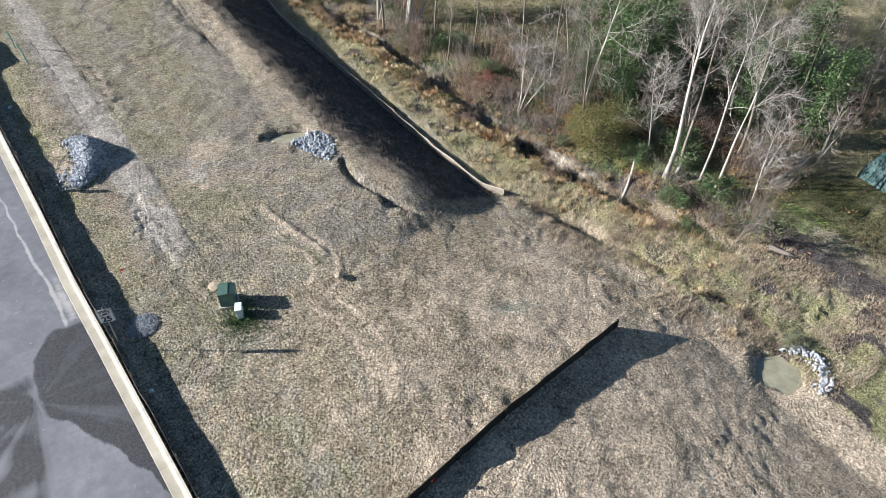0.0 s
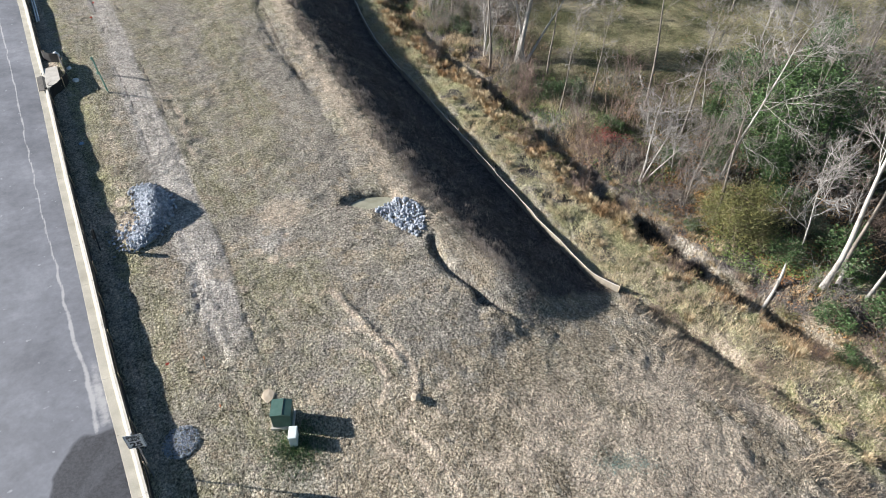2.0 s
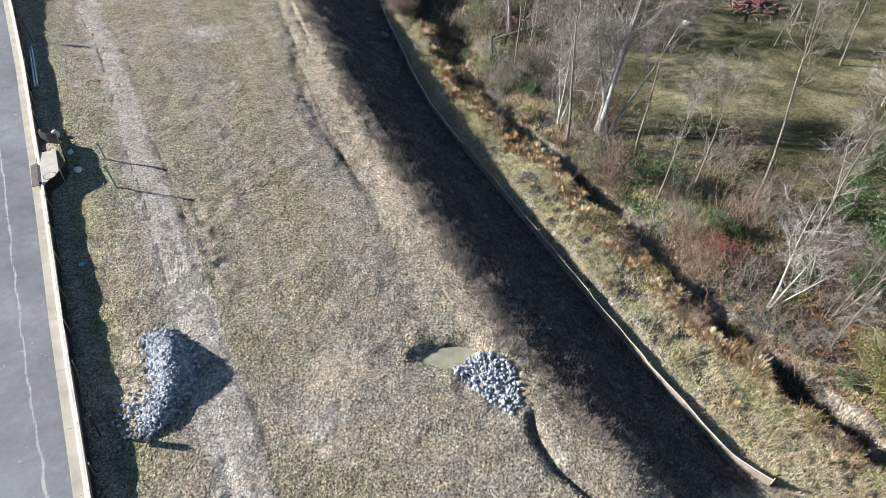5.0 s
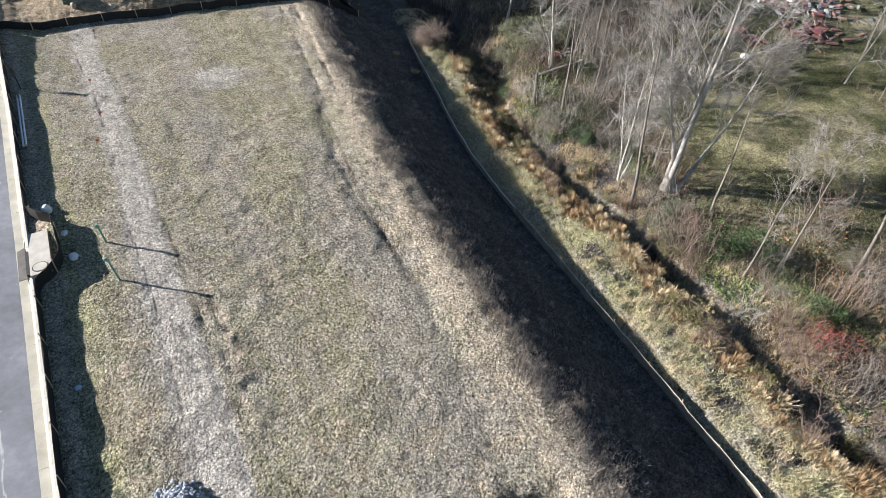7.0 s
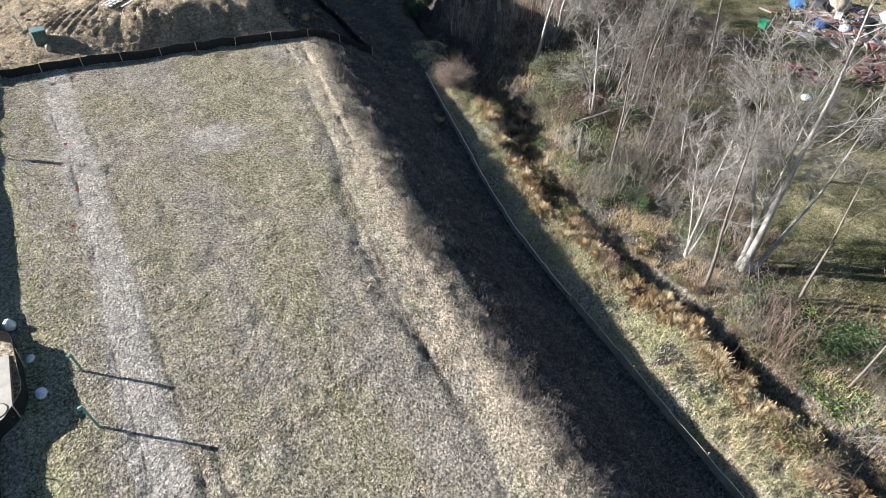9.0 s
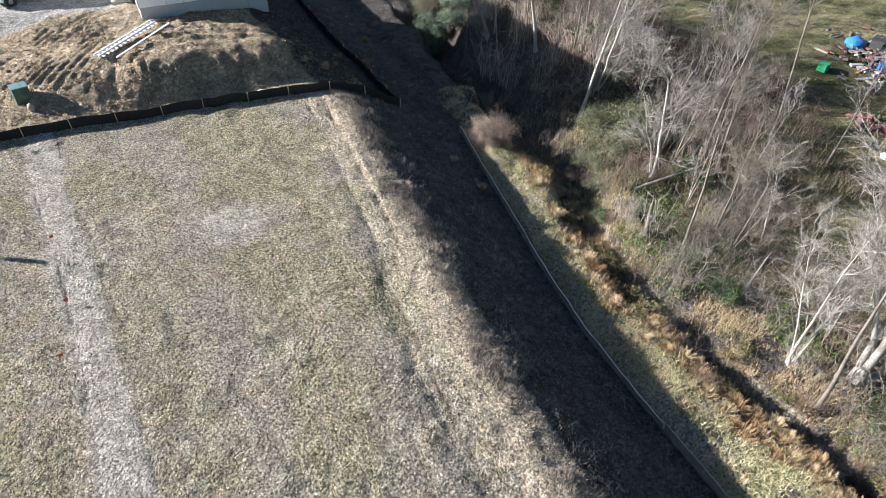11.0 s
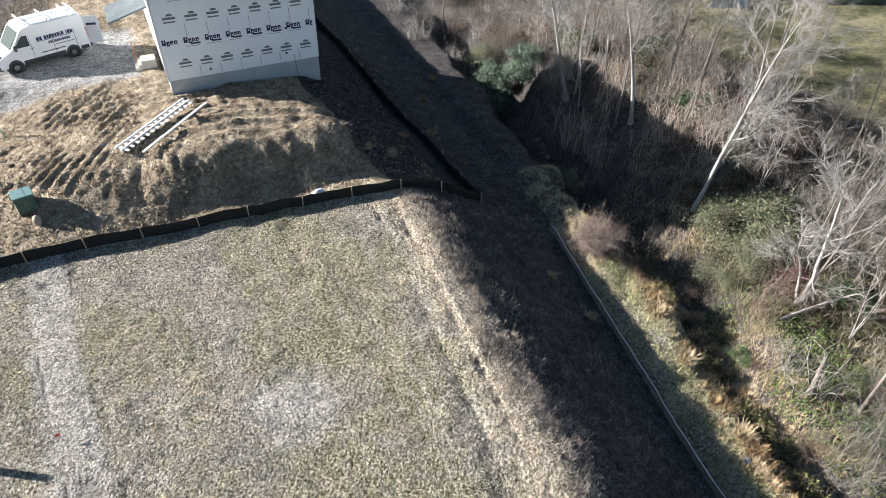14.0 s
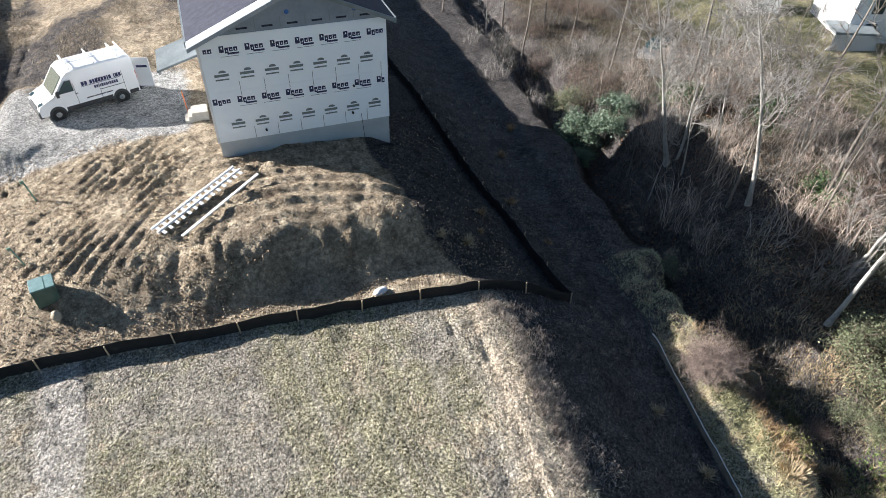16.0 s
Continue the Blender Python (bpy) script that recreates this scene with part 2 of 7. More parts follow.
def box(bm, size, at=(0, 0, 0), turn=(0, 0, 0), bevel=0.0):
    """A box of that size about at, into bm."""
    m = pose(*at, *turn) @ Matrix.Diagonal((*size, 1))
    made = bmesh.ops.create_cube(bm, size=1, matrix=m)["verts"]
    if bevel:
        edges = list({e for v in made for e in v.link_edges})
        bmesh.ops.bevel(bm, geom=edges, offset=bevel, segments=2, affect="EDGES", profile=0.6)
    return bm


def rod(bm, a, b, r, r2=None, sides=8):
    a, b = Vector(a), Vector(b)
    m = Matrix.Translation((a + b) / 2) @ (b - a).to_track_quat("Z", "Y").to_matrix().to_4x4()
    bmesh.ops.create_cone(bm, cap_ends=True, segments=sides, radius1=r, radius2=r if r2 is None else r2, depth=(b - a).length, matrix=m)
    return bm


def boxed(name, size, at, material, parent=None, turn=(0, 0, 0), bevel=0.0, label=""):
    return part(name, box(bmesh.new(), size, at, turn, bevel), material, parent, label)


def prism(name, outline, y0, y1, material, parent=None, label=""):
    """An outline in x and z, drawn out from y0 to y1."""
    bm = bmesh.new()
    a = [bm.verts.new((x, y0, z)) for x, z in outline]
    b = [bm.verts.new((x, y1, z)) for x, z in outline]
    bm.faces.new(a)
    bm.faces.new(b[::-1])
    for i in range(len(a)):
        j = (i + 1) % len(a)
        bm.faces.new((a[j], a[i], b[i], b[j]))
    bmesh.ops.recalc_face_normals(bm, faces=bm.faces)
    return part(name, bm, material, parent, label)


# ---- materials ----
def mat(name, rough=0.8, metal=0.0, spec=0.5):
    m = bpy.data.materials.new(name)
    m.use_nodes = True
    p = m.node_tree.nodes["Principled BSDF"]
    p.inputs["Roughness"].default_value, p.inputs["Metallic"].default_value = rough, metal
    p.inputs["Specular IOR Level"].default_value = spec
    return m, m.node_tree.nodes, m.node_tree.links, p


def noise_node(n, l, scale, detail=4, coords=None, rough=0.55, stretch=None):
    t = n.new("ShaderNodeTexNoise")
    t.inputs["Scale"].default_value, t.inputs["Detail"].default_value, t.inputs["Roughness"].default_value = scale, detail, rough
    src = coords
    if src is None:
        src = n.new("ShaderNodeTexCoord").outputs["Object"]
    if stretch:
        mp = n.new("ShaderNodeMapping")
        mp.inputs["Scale"].default_value = stretch
        l.new(src, mp.inputs["Vector"])
        src = mp.outputs[0]
    l.new(src, t.inputs["Vector"])
    return t.outputs["Fac"]


def noise_col(n, l, scale, coords):
    t = n.new("ShaderNodeTexNoise")
    t.inputs["Scale"].default_value = scale
    l.new(coords, t.inputs["Vector"])
    return t.outputs["Color"]


def ramp_node(n, l, fac, stops):
    r = n.new("ShaderNodeValToRGB")
    e = r.color_ramp.elements
    while len(e) < len(stops):
        e.new(0.5)
    for k, (at, c) in zip(e, stops):
        k.position, k.color = at, (c, c, c, 1) if isinstance(c, (int, float)) else (*c, 1)
    l.new(fac, r.inputs[0])
    return r.outputs[0]


def mix_node(n, l, fac, a, b, how="MIX"):
    m = n.new("ShaderNodeMix")
    m.data_type, m.blend_type = "RGBA", how
    for v, s in ((fac, 0), (a, 6), (b, 7)):
        if isinstance(v, (int, float)):
            m.inputs[s].default_value = v
        elif isinstance(v, tuple):
            m.inputs[s].default_value = (*v, 1)
        else:
            l.new(v, m.inputs[s])
    return m.outputs[2]


def math_node(n, l, how, a, b=0.0, clamp=False):
    m = n.new("ShaderNodeMath")
    m.operation, m.use_clamp = how, clamp
    for v, s in ((a, 0), (b, 1)):
        if isinstance(v, (int, float)):
            m.inputs[s].default_value = v
        else:
            l.new(v, m.inputs[s])
    return m.outputs[0]


def bump_node(n, l, p, height, strength=0.4, dist=0.02):
    b = n.new("ShaderNodeBump")
    b.inputs["Strength"].default_value, b.inputs["Distance"].default_value = strength, dist
    l.new(height, b.inputs["Height"])
    l.new(b.outputs[0], p.inputs["Normal"])


def plain(name, dark, light, scale=3.0, rough=0.8, metal=0.0, bump=0.3, dist=0.01, fine=40.0, spec=0.4, stretch=None, vary=0.0):
    """A surface between two colours, with stains at one scale and grain at another."""
    m, n, l, p = mat(name, rough, metal, spec)
    a, b = noise_node(n, l, scale, 5, stretch=stretch), noise_node(n, l, fine, 3, stretch=stretch)
    f = math_node(n, l, "ADD", math_node(n, l, "MULTIPLY", a, 0.65), math_node(n, l, "MULTIPLY", b, 0.35))
    c = ramp_node(n, l, f, ((0.33, dark), (0.67, light)))
    if vary:
        o = n.new("ShaderNodeObjectInfo")
        g = n.new("ShaderNodeNewGeometry")
        r = math_node(n, l, "FRACT", math_node(n, l, "ADD", o.outputs["Random"], g.outputs["Random Per Island"]))
        v = ramp_node(n, l, r, ((0.0, 1 - vary), (1.0, 1 + vary)))
        c = mix_node(n, l, 1.0, c, v, "MULTIPLY")
    l.new(c, p.inputs["Base Color"])
    bump_node(n, l, p, b, bump, dist)
    return m


def ground_material():
    m, n, l, p = mat("ground_cover", 0.95, 0, 0.15)
    co = n.new("ShaderNodeTexCoord").outputs["Object"]
    zone = []
    for k in ("zone_a", "zone_b", "zone_c", "zone_d"):
        a = n.new("ShaderNodeAttribute")
        a.attribute_name = k
        s = n.new("ShaderNodeSeparateColor")
        l.new(a.outputs["Color"], s.inputs[0])
        zone.append(s.outputs)
    big, mid = noise_node(n, l, 0.22, 5, co), noise_node(n, l, 1.3, 6, co, 0.65)
    fine = noise_node(n, l, 9.5, 6, co, 0.72)
    blade = noise_node(n, l, 27.0, 4, co, 0.7, (1.0, 0.45, 1.0))
    # dead grass and straw
    f = math_node(n, l, "ADD", math_node(n, l, "MULTIPLY", fine, 0.55), math_node(n, l, "MULTIPLY", blade, 0.45))
    straw = ramp_node(n, l, f, ((0.41, (0.064, 0.055, 0.048)), (0.49, (0.285, 0.258, 0.217)), (0.57, (0.55, 0.512, 0.44))))
    olive = ramp_node(n, l, f, ((0.41, (0.05, 0.045, 0.026)), (0.49, (0.235, 0.218, 0.137)), (0.56, (0.55, 0.515, 0.365))))
    bias = math_node(n, l, "MULTIPLY", math_node(n, l, "SUBTRACT", zone[3][0], zone[3][1]), 0.17)
    blend = math_node(n, l, "ADD", math_node(n, l, "MULTIPLY", big, 0.55), math_node(n, l, "MULTIPLY", mid, 0.45))
    c = mix_node(n, l, ramp_node(n, l, math_node(n, l, "ADD", blend, bias), ((0.43, 0.0), (0.57, 1.0))), straw, olive)
    tan = ramp_node(n, l, f, ((0.41, (0.09, 0.07, 0.048)), (0.49, (0.33, 0.275, 0.195)), (0.56, (0.62, 0.54, 0.41))))
    c = mix_node(n, l, ramp_node(n, l, math_node(n, l, "ADD", noise_node(n, l, 0.7, 7, co, 0.7), math_node(n, l, "MULTIPLY", zone[3][2], 0.22)), ((0.545, 0.0), (0.60, 0.9))), c, tan)

    def lay(c, weight, colour, lo=0.35, hi=0.65):
        w = math_node(n, l, "ADD", weight, math_node(n, l, "MULTIPLY", math_node(n, l, "SUBTRACT", math_node(n, l, "ADD", math_node(n, l, "MULTIPLY", mid, 0.6), math_node(n, l, "MULTIPLY", fine, 0.4)), 0.5), 1.5))
        return mix_node(n, l, ramp_node(n, l, w, ((lo, 0.0), (hi, 1.0))), c, colour)

    pale = ramp_node(n, l, f, ((0.39, (0.16, 0.138, 0.13)), (0.49, (0.44, 0.41, 0.37)), (0.58, (0.70, 0.665, 0.61))))
    soil = ramp_node(n, l, f, ((0.38, (0.26, 0.205, 0.15)), (0.5, (0.60, 0.505, 0.395)), (0.62, (0.80, 0.71, 0.58))))
    cells = n.new("ShaderNodeTexVoronoi")
    cells.feature = "DISTANCE_TO_EDGE"
    cells.inputs["Scale"].default_value = 6.0
    warp = mix_node(n, l, 0.12, co, noise_col(n, l, 3.0, co))
    l.new(warp, cells.inputs["Vector"])
    crack = ramp_node(n, l, cells.outputs["Distance"], ((0.0, 0.55), (0.07, 1.0)))
    soil = mix_node(n, l, 1.0, soil, crack, "MULTIPLY")
    green = ramp_node(n, l, f, ((0.38, (0.08, 0.085, 0.035)), (0.5, (0.30, 0.295, 0.155)), (0.62, (0.58, 0.55, 0.36))))
    # leaf litter, its colour darkened to carry the shade under the trees
    litter = ramp_node(n, l, f, ((0.40, (0.018, 0.015, 0.012)), (0.49, (0.085, 0.068, 0.05)), (0.60, (0.27, 0.22, 0.165))))
    crumb = noise_node(n, l, 5.5, 9, co, 0.78)
    clay = ramp_node(n, l, math_node(n, l, "ADD", math_node(n, l, "MULTIPLY", crumb, 0.6), math_node(n, l, "MULTIPLY", mid, 0.4)), ((0.38, (0.185, 0.14, 0.098)), (0.5, (0.46, 0.375, 0.272)), (0.62, (0.74, 0.635, 0.48))))
    clay = mix_node(n, l, ramp_node(n, l, noise_node(n, l, 0.9, 6, co, 0.7), ((0.52, 0.0), (0.66, 0.5))), clay, ramp_node(n, l, f, ((0.38, (0.085, 0.058, 0.042)), (0.5, (0.26, 0.19, 0.135)), (0.62, (0.48, 0.38, 0.28)))))
    stone = ramp_node(n, l, noise_node(n, l, 11.0, 3, co, 0.8), ((0.38, (0.20, 0.20, 0.20)), (0.6, (0.68, 0.67, 0.645))))
    # dead weeds; the bank's shade is partly put into this dark colour
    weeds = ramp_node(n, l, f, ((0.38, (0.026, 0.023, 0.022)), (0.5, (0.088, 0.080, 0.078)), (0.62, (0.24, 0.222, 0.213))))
    mud = ramp_node(n, l, f, ((0.36, (0.03, 0.026, 0.02)), (0.6, (0.12, 0.10, 0.08))))
    lawn = ramp_node(n, l, math_node(n, l, "ADD", math_node(n, l, "MULTIPLY", f, 0.55), math_node(n, l, "MULTIPLY", big, 0.45)), ((0.42, (0.05, 0.058, 0.022)), (0.5, (0.165, 0.16, 0.085)), (0.57, (0.33, 0.295, 0.18))))
    drag = noise_node(n, l, 2.6, 6, co, 0.68, (1.0, 0.06, 1.0))
    c = mix_node(n, l, ramp_node(n, l, drag, ((0.50, 0.0), (0.62, 0.65))), c, ramp_node(n, l, f, ((0.40, (0.11, 0.10, 0.075)), (0.49, (0.34, 0.31, 0.25)), (0.57, (0.62, 0.575, 0.49)))))
    c = lay(c, zone[1][2], pale)
    c = lay(c, zone[0][1], green)
    c = lay(c, zone[2][2], lawn)
    c = lay(c, zone[0][2], litter)
    c = lay(c, zone[1][0], clay)
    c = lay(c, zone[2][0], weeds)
    c = lay(c, zone[0][0], soil)
    c = lay(c, zone[1][1], stone)
    c = lay(c, zone[2][1], mud)
    tone = ramp_node(n, l, noise_node(n, l, 0.85, 8, co, 0.74), ((0.36, 0.70), (0.50, 1.0), (0.63, 1.22)))
    c = mix_node(n, l, 1.0, c, tone, "MULTIPLY")
    speck = ramp_node(n, l, noise_node(n, l, 3.4, 6, co, 0.74), ((0.35, 0.72), (0.46, 1.0), (0.60, 1.18)))
    c = mix_node(n, l, 1.0, c, speck, "MULTIPLY")
    wavy = mix_node(n, l, 0.10, co, noise_col(n, l, 5.0, co))
    # shade between the tufts is put into the colour: light crowns, darkened gaps
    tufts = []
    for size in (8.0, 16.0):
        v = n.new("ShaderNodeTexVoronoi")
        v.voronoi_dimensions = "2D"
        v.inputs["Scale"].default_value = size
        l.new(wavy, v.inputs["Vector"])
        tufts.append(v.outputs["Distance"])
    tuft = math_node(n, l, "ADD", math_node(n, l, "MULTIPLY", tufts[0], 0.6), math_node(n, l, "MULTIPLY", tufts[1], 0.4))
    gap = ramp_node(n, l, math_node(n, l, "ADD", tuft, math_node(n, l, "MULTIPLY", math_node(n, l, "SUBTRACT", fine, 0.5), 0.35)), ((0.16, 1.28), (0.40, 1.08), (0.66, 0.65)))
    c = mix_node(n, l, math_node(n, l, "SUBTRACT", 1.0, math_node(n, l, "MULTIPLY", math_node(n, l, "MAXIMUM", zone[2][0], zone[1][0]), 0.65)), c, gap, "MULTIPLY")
    l.new(c, p.inputs["Base Color"])
    h = math_node(n, l, "ADD", math_node(n, l, "MULTIPLY", fine, 0.7), math_node(n, l, "MULTIPLY", blade, 0.3))
    crumple = noise_node(n, l, 6.0, 4, co, 0.62)
    h = math_node(n, l, "ADD", h, math_node(n, l, "MULTIPLY", crumple, 0.8))
    h = math_node(n, l, "ADD", h, math_node(n, l, "MULTIPLY", math_node(n, l, "MULTIPLY", crumb, zone[1][0]), 2.4))
    h = math_node(n, l, "SUBTRACT", h, math_node(n, l, "MULTIPLY", tuft, 0.7))
    tread = n.new("ShaderNodeTexWave")
    tread.inputs["Scale"].default_value, tread.inputs["Distortion"].default_value, tread.inputs["Detail"].default_value, tread.inputs["Detail Scale"].default_value = 2.6, 1.6, 3.0, 1.5
    turn = n.new("ShaderNodeMapping")
    turn.inputs["Rotation"].default_value = (0, 0, 0.62)
    l.new(co, turn.inputs["Vector"])
    l.new(turn.outputs[0], tread.inputs["Vector"])
    track = math_node(n, l, "MULTIPLY", math_node(n, l, "MULTIPLY", tread.outputs["Fac"], ramp_node(n, l, noise_node(n, l, 0.55, 2, co), ((0.47, 0.0), (0.58, 0.22)))), zone[1][0])
    h = math_node(n, l, "ADD", h, track)
    h = math_node(n, l, "MULTIPLY", h, ramp_node(n, l, noise_node(n, l, 0.6, 5, co, 0.65), ((0.36, 0.55), (0.62, 1.3))))
    bump_node(n, l, p, h, 1.0, 0.32)
    return m


def asphalt_material():
    m, n, l, p = mat("asphalt", 0.75, 0, 0.4)
    co = n.new("ShaderNodeTexCoord").outputs["Object"]
    big, mid, grit = noise_node(n, l, 0.35, 5, co), noise_node(n, l, 2.2, 6, co, 0.7), noise_node(n, l, 60, 2, co)
    f = math_node(n, l, "ADD", math_node(n, l, "MULTIPLY", big, 0.55), math_node(n, l, "MULTIPLY", mid, 0.45))
    dry = ramp_node(n, l, f, ((0.36, (0.115, 0.122, 0.138)), (0.55, (0.185, 0.195, 0.218)), (0.68, (0.25, 0.26, 0.285))))
    a = n.new("ShaderNodeAttribute")
    a.attribute_name = "road_tones"
    s = n.new("ShaderNodeSeparateColor")
    l.new(a.outputs["Color"], s.inputs[0])
    edge = math_node(n, l, "MULTIPLY", math_node(n, l, "SUBTRACT", mid, 0.5), 0.9)
    dust = ramp_node(n, l, math_node(n, l, "ADD", s.outputs[0], edge), ((0.40, 0.0), (0.72, 0.8)))
    dark_mask = ramp_node(n, l, math_node(n, l, "ADD", s.outputs[1], math_node(n, l, "MULTIPLY", edge, 0.5)), ((0.25, 0.0), (0.8, 0.92)))
    speck = ramp_node(n, l, noise_node(n, l, 3.5, 2, co, 0.4), ((0.72, 0.0), (0.76, 0.6)))
    c = mix_node(n, l, speck, dry, (0.36, 0.37, 0.39))
    dark_asphalt = ramp_node(n, l, noise_node(n, l, 9.0, 5, co, 0.7), ((0.4, (0.020, 0.022, 0.027)), (0.62, (0.05, 0.054, 0.063))))
    c = mix_node(n, l, dark_mask, c, dark_asphalt)
    c = mix_node(n, l, dust, c, (0.46, 0.455, 0.45))
    l.new(c, p.inputs["Base Color"])
    l.new(ramp_node(n, l, f, ((0.3, 0.62), (0.7, 0.85))), p.inputs["Roughness"])
    bump_node(n, l, p, grit, 0.35, 0.006)
    return m


def water_material():
    m, n, l, p = mat("muddy_water", 0.06, 0, 0.5)
    c = ramp_node(n, l, noise_node(n, l, 1.5, 3), ((0.35, (0.22, 0.215, 0.155)), (0.65, (0.30, 0.295, 0.22))))
    l.new(c, p.inputs["Base Color"])
    bump_node(n, l, p, noise_node(n, l, 9, 2), 0.08, 0.01)
    return m


GROUND, ASPHALT, WATER = ground_material(), asphalt_material(), water_material()
GUTTER = plain("dusty_gutter_concrete", (0.34, 0.32, 0.26), (0.55, 0.52, 0.435), 1.2, 0.9, fine=30)
CONCRETE = plain("concrete", (0.44, 0.42, 0.36), (0.68, 0.655, 0.57), 1.5, 0.9, fine=60)
GRIME = plain("weathered_concrete", (0.33, 0.31, 0.27), (0.52, 0.50, 0.45), 2.0, 0.9, fine=50)
PALE_BLUE = plain("pale_blue_plastic", (0.25, 0.38, 0.52), (0.42, 0.55, 0.68), 4, 0.6)
APRON_DARK = plain("dark_apron_concrete", (0.07, 0.066, 0.06), (0.15, 0.14, 0.125), 3, 0.7, fine=30)
FABRIC = plain("black_geotextile", (0.010, 0.010, 0.011), (0.022, 0.022, 0.023), 4, 0.7, bump=0.3, dist=0.02, fine=14)
TAN_FABRIC = plain("faded_tan_geotextile", (0.13, 0.115, 0.09), (0.25, 0.225, 0.18), 2, 0.9, bump=0.4, dist=0.02, fine=16)
STAKE = plain("raw_wood", (0.38, 0.29, 0.19), (0.58, 0.47, 0.33), 4, 0.8, fine=40, stretch=(6, 6, 0.8))
STEEL = plain("galvanised_steel", (0.30, 0.31, 0.32), (0.46, 0.47, 0.48), 6, 0.45, 0.8)
DARK_STEEL = plain("dark_steel", (0.03, 0.03, 0.03), (0.07, 0.065, 0.06), 6, 0.6, 0.3)
GREEN_PAINT = plain("dark_green_enamel", (0.04, 0.088, 0.072), (0.07, 0.13, 0.11), 3, 0.45)
TEAL_PAINT = plain("faded_green_paint", (0.10, 0.24, 0.19), (0.22, 0.40, 0.33), 4, 0.7, fine=30)
GREY_BOX = plain("pale_grey_plastic", (0.52, 0.58, 0.56), (0.66, 0.72, 0.70), 3, 0.55)
WHITE = plain("white_paint", (0.70, 0.71, 0.72), (0.82, 0.82, 0.82), 2, 0.4, bump=0.05)
RED = plain("red_plastic", (0.45, 0.03, 0.02), (0.6, 0.06, 0.03), 3, 0.5)
ORANGE = plain("orange_plastic", (0.7, 0.14, 0.03), (0.85, 0.24, 0.06), 3, 0.5)
BLUE = plain("blue_plastic", (0.02, 0.09, 0.32), (0.05, 0.18, 0.5), 3, 0.5)
BLACK = plain("black_rubber", (0.012, 0.012, 0.012), (0.03, 0.03, 0.03), 5, 0.75)
CHROME = plain("bright_metal", (0.55, 0.56, 0.57), (0.7, 0.7, 0.7), 5, 0.25, 1.0, bump=0.02)
RIPRAP = plain("grey_crushed_stone", (0.15, 0.175, 0.205), (0.46, 0.495, 0.545), 3, 0.9, bump=0.6, dist=0.03, fine=18, vary=0.35)
TAN_ROCK = plain("tan_rock", (0.34, 0.28, 0.20), (0.52, 0.45, 0.36), 2, 0.95, bump=0.6, dist=0.03, fine=12)
BARK = plain("pale_grey_bark", (0.19, 0.18, 0.165), (0.52, 0.50, 0.465), 2.2, 0.95, bump=0.6, dist=0.02, fine=18, stretch=(1, 1, 0.35))
BARK_DARK = plain("brown_grey_bark", (0.09, 0.078, 0.066), (0.28, 0.25, 0.22), 2.2, 0.95, bump=0.7, dist=0.02, fine=18, stretch=(1, 1, 0.35))
TWIG = plain("grey_twigs", (0.15, 0.14, 0.13), (0.38, 0.36, 0.335), 1.5, 0.95, bump=0.1, vary=0.5)
TWIG_RED = plain("reddish_twigs", (0.10, 0.07, 0.058), (0.27, 0.205, 0.17), 1.5, 0.95, bump=0.1, vary=0.5)
TWIG_DARK = plain("dark_grey_twigs", (0.075, 0.068, 0.06), (0.25, 0.23, 0.205), 1.5, 0.95, bump=0.1, vary=0.4)

# ---- ground ----
def spread(lo, hi, fine_lo, fine_hi, step):
    """Grid lines: even within a stretch, growing wider outside it."""
    inner = list(np.arange(fine_lo, fine_hi + step / 2, step))
    below, above, d = [], [], step
    v = fine_lo
    while v > lo:
        d = min(d * 1.13, 400)
        v -= d
        below.append(v)
    v, d = inner[-1], step
    while v < hi:
        d = min(d * 1.13, 400)
        v += d
        above.append(v)
    return np.array(below[::-1] + inner + above)


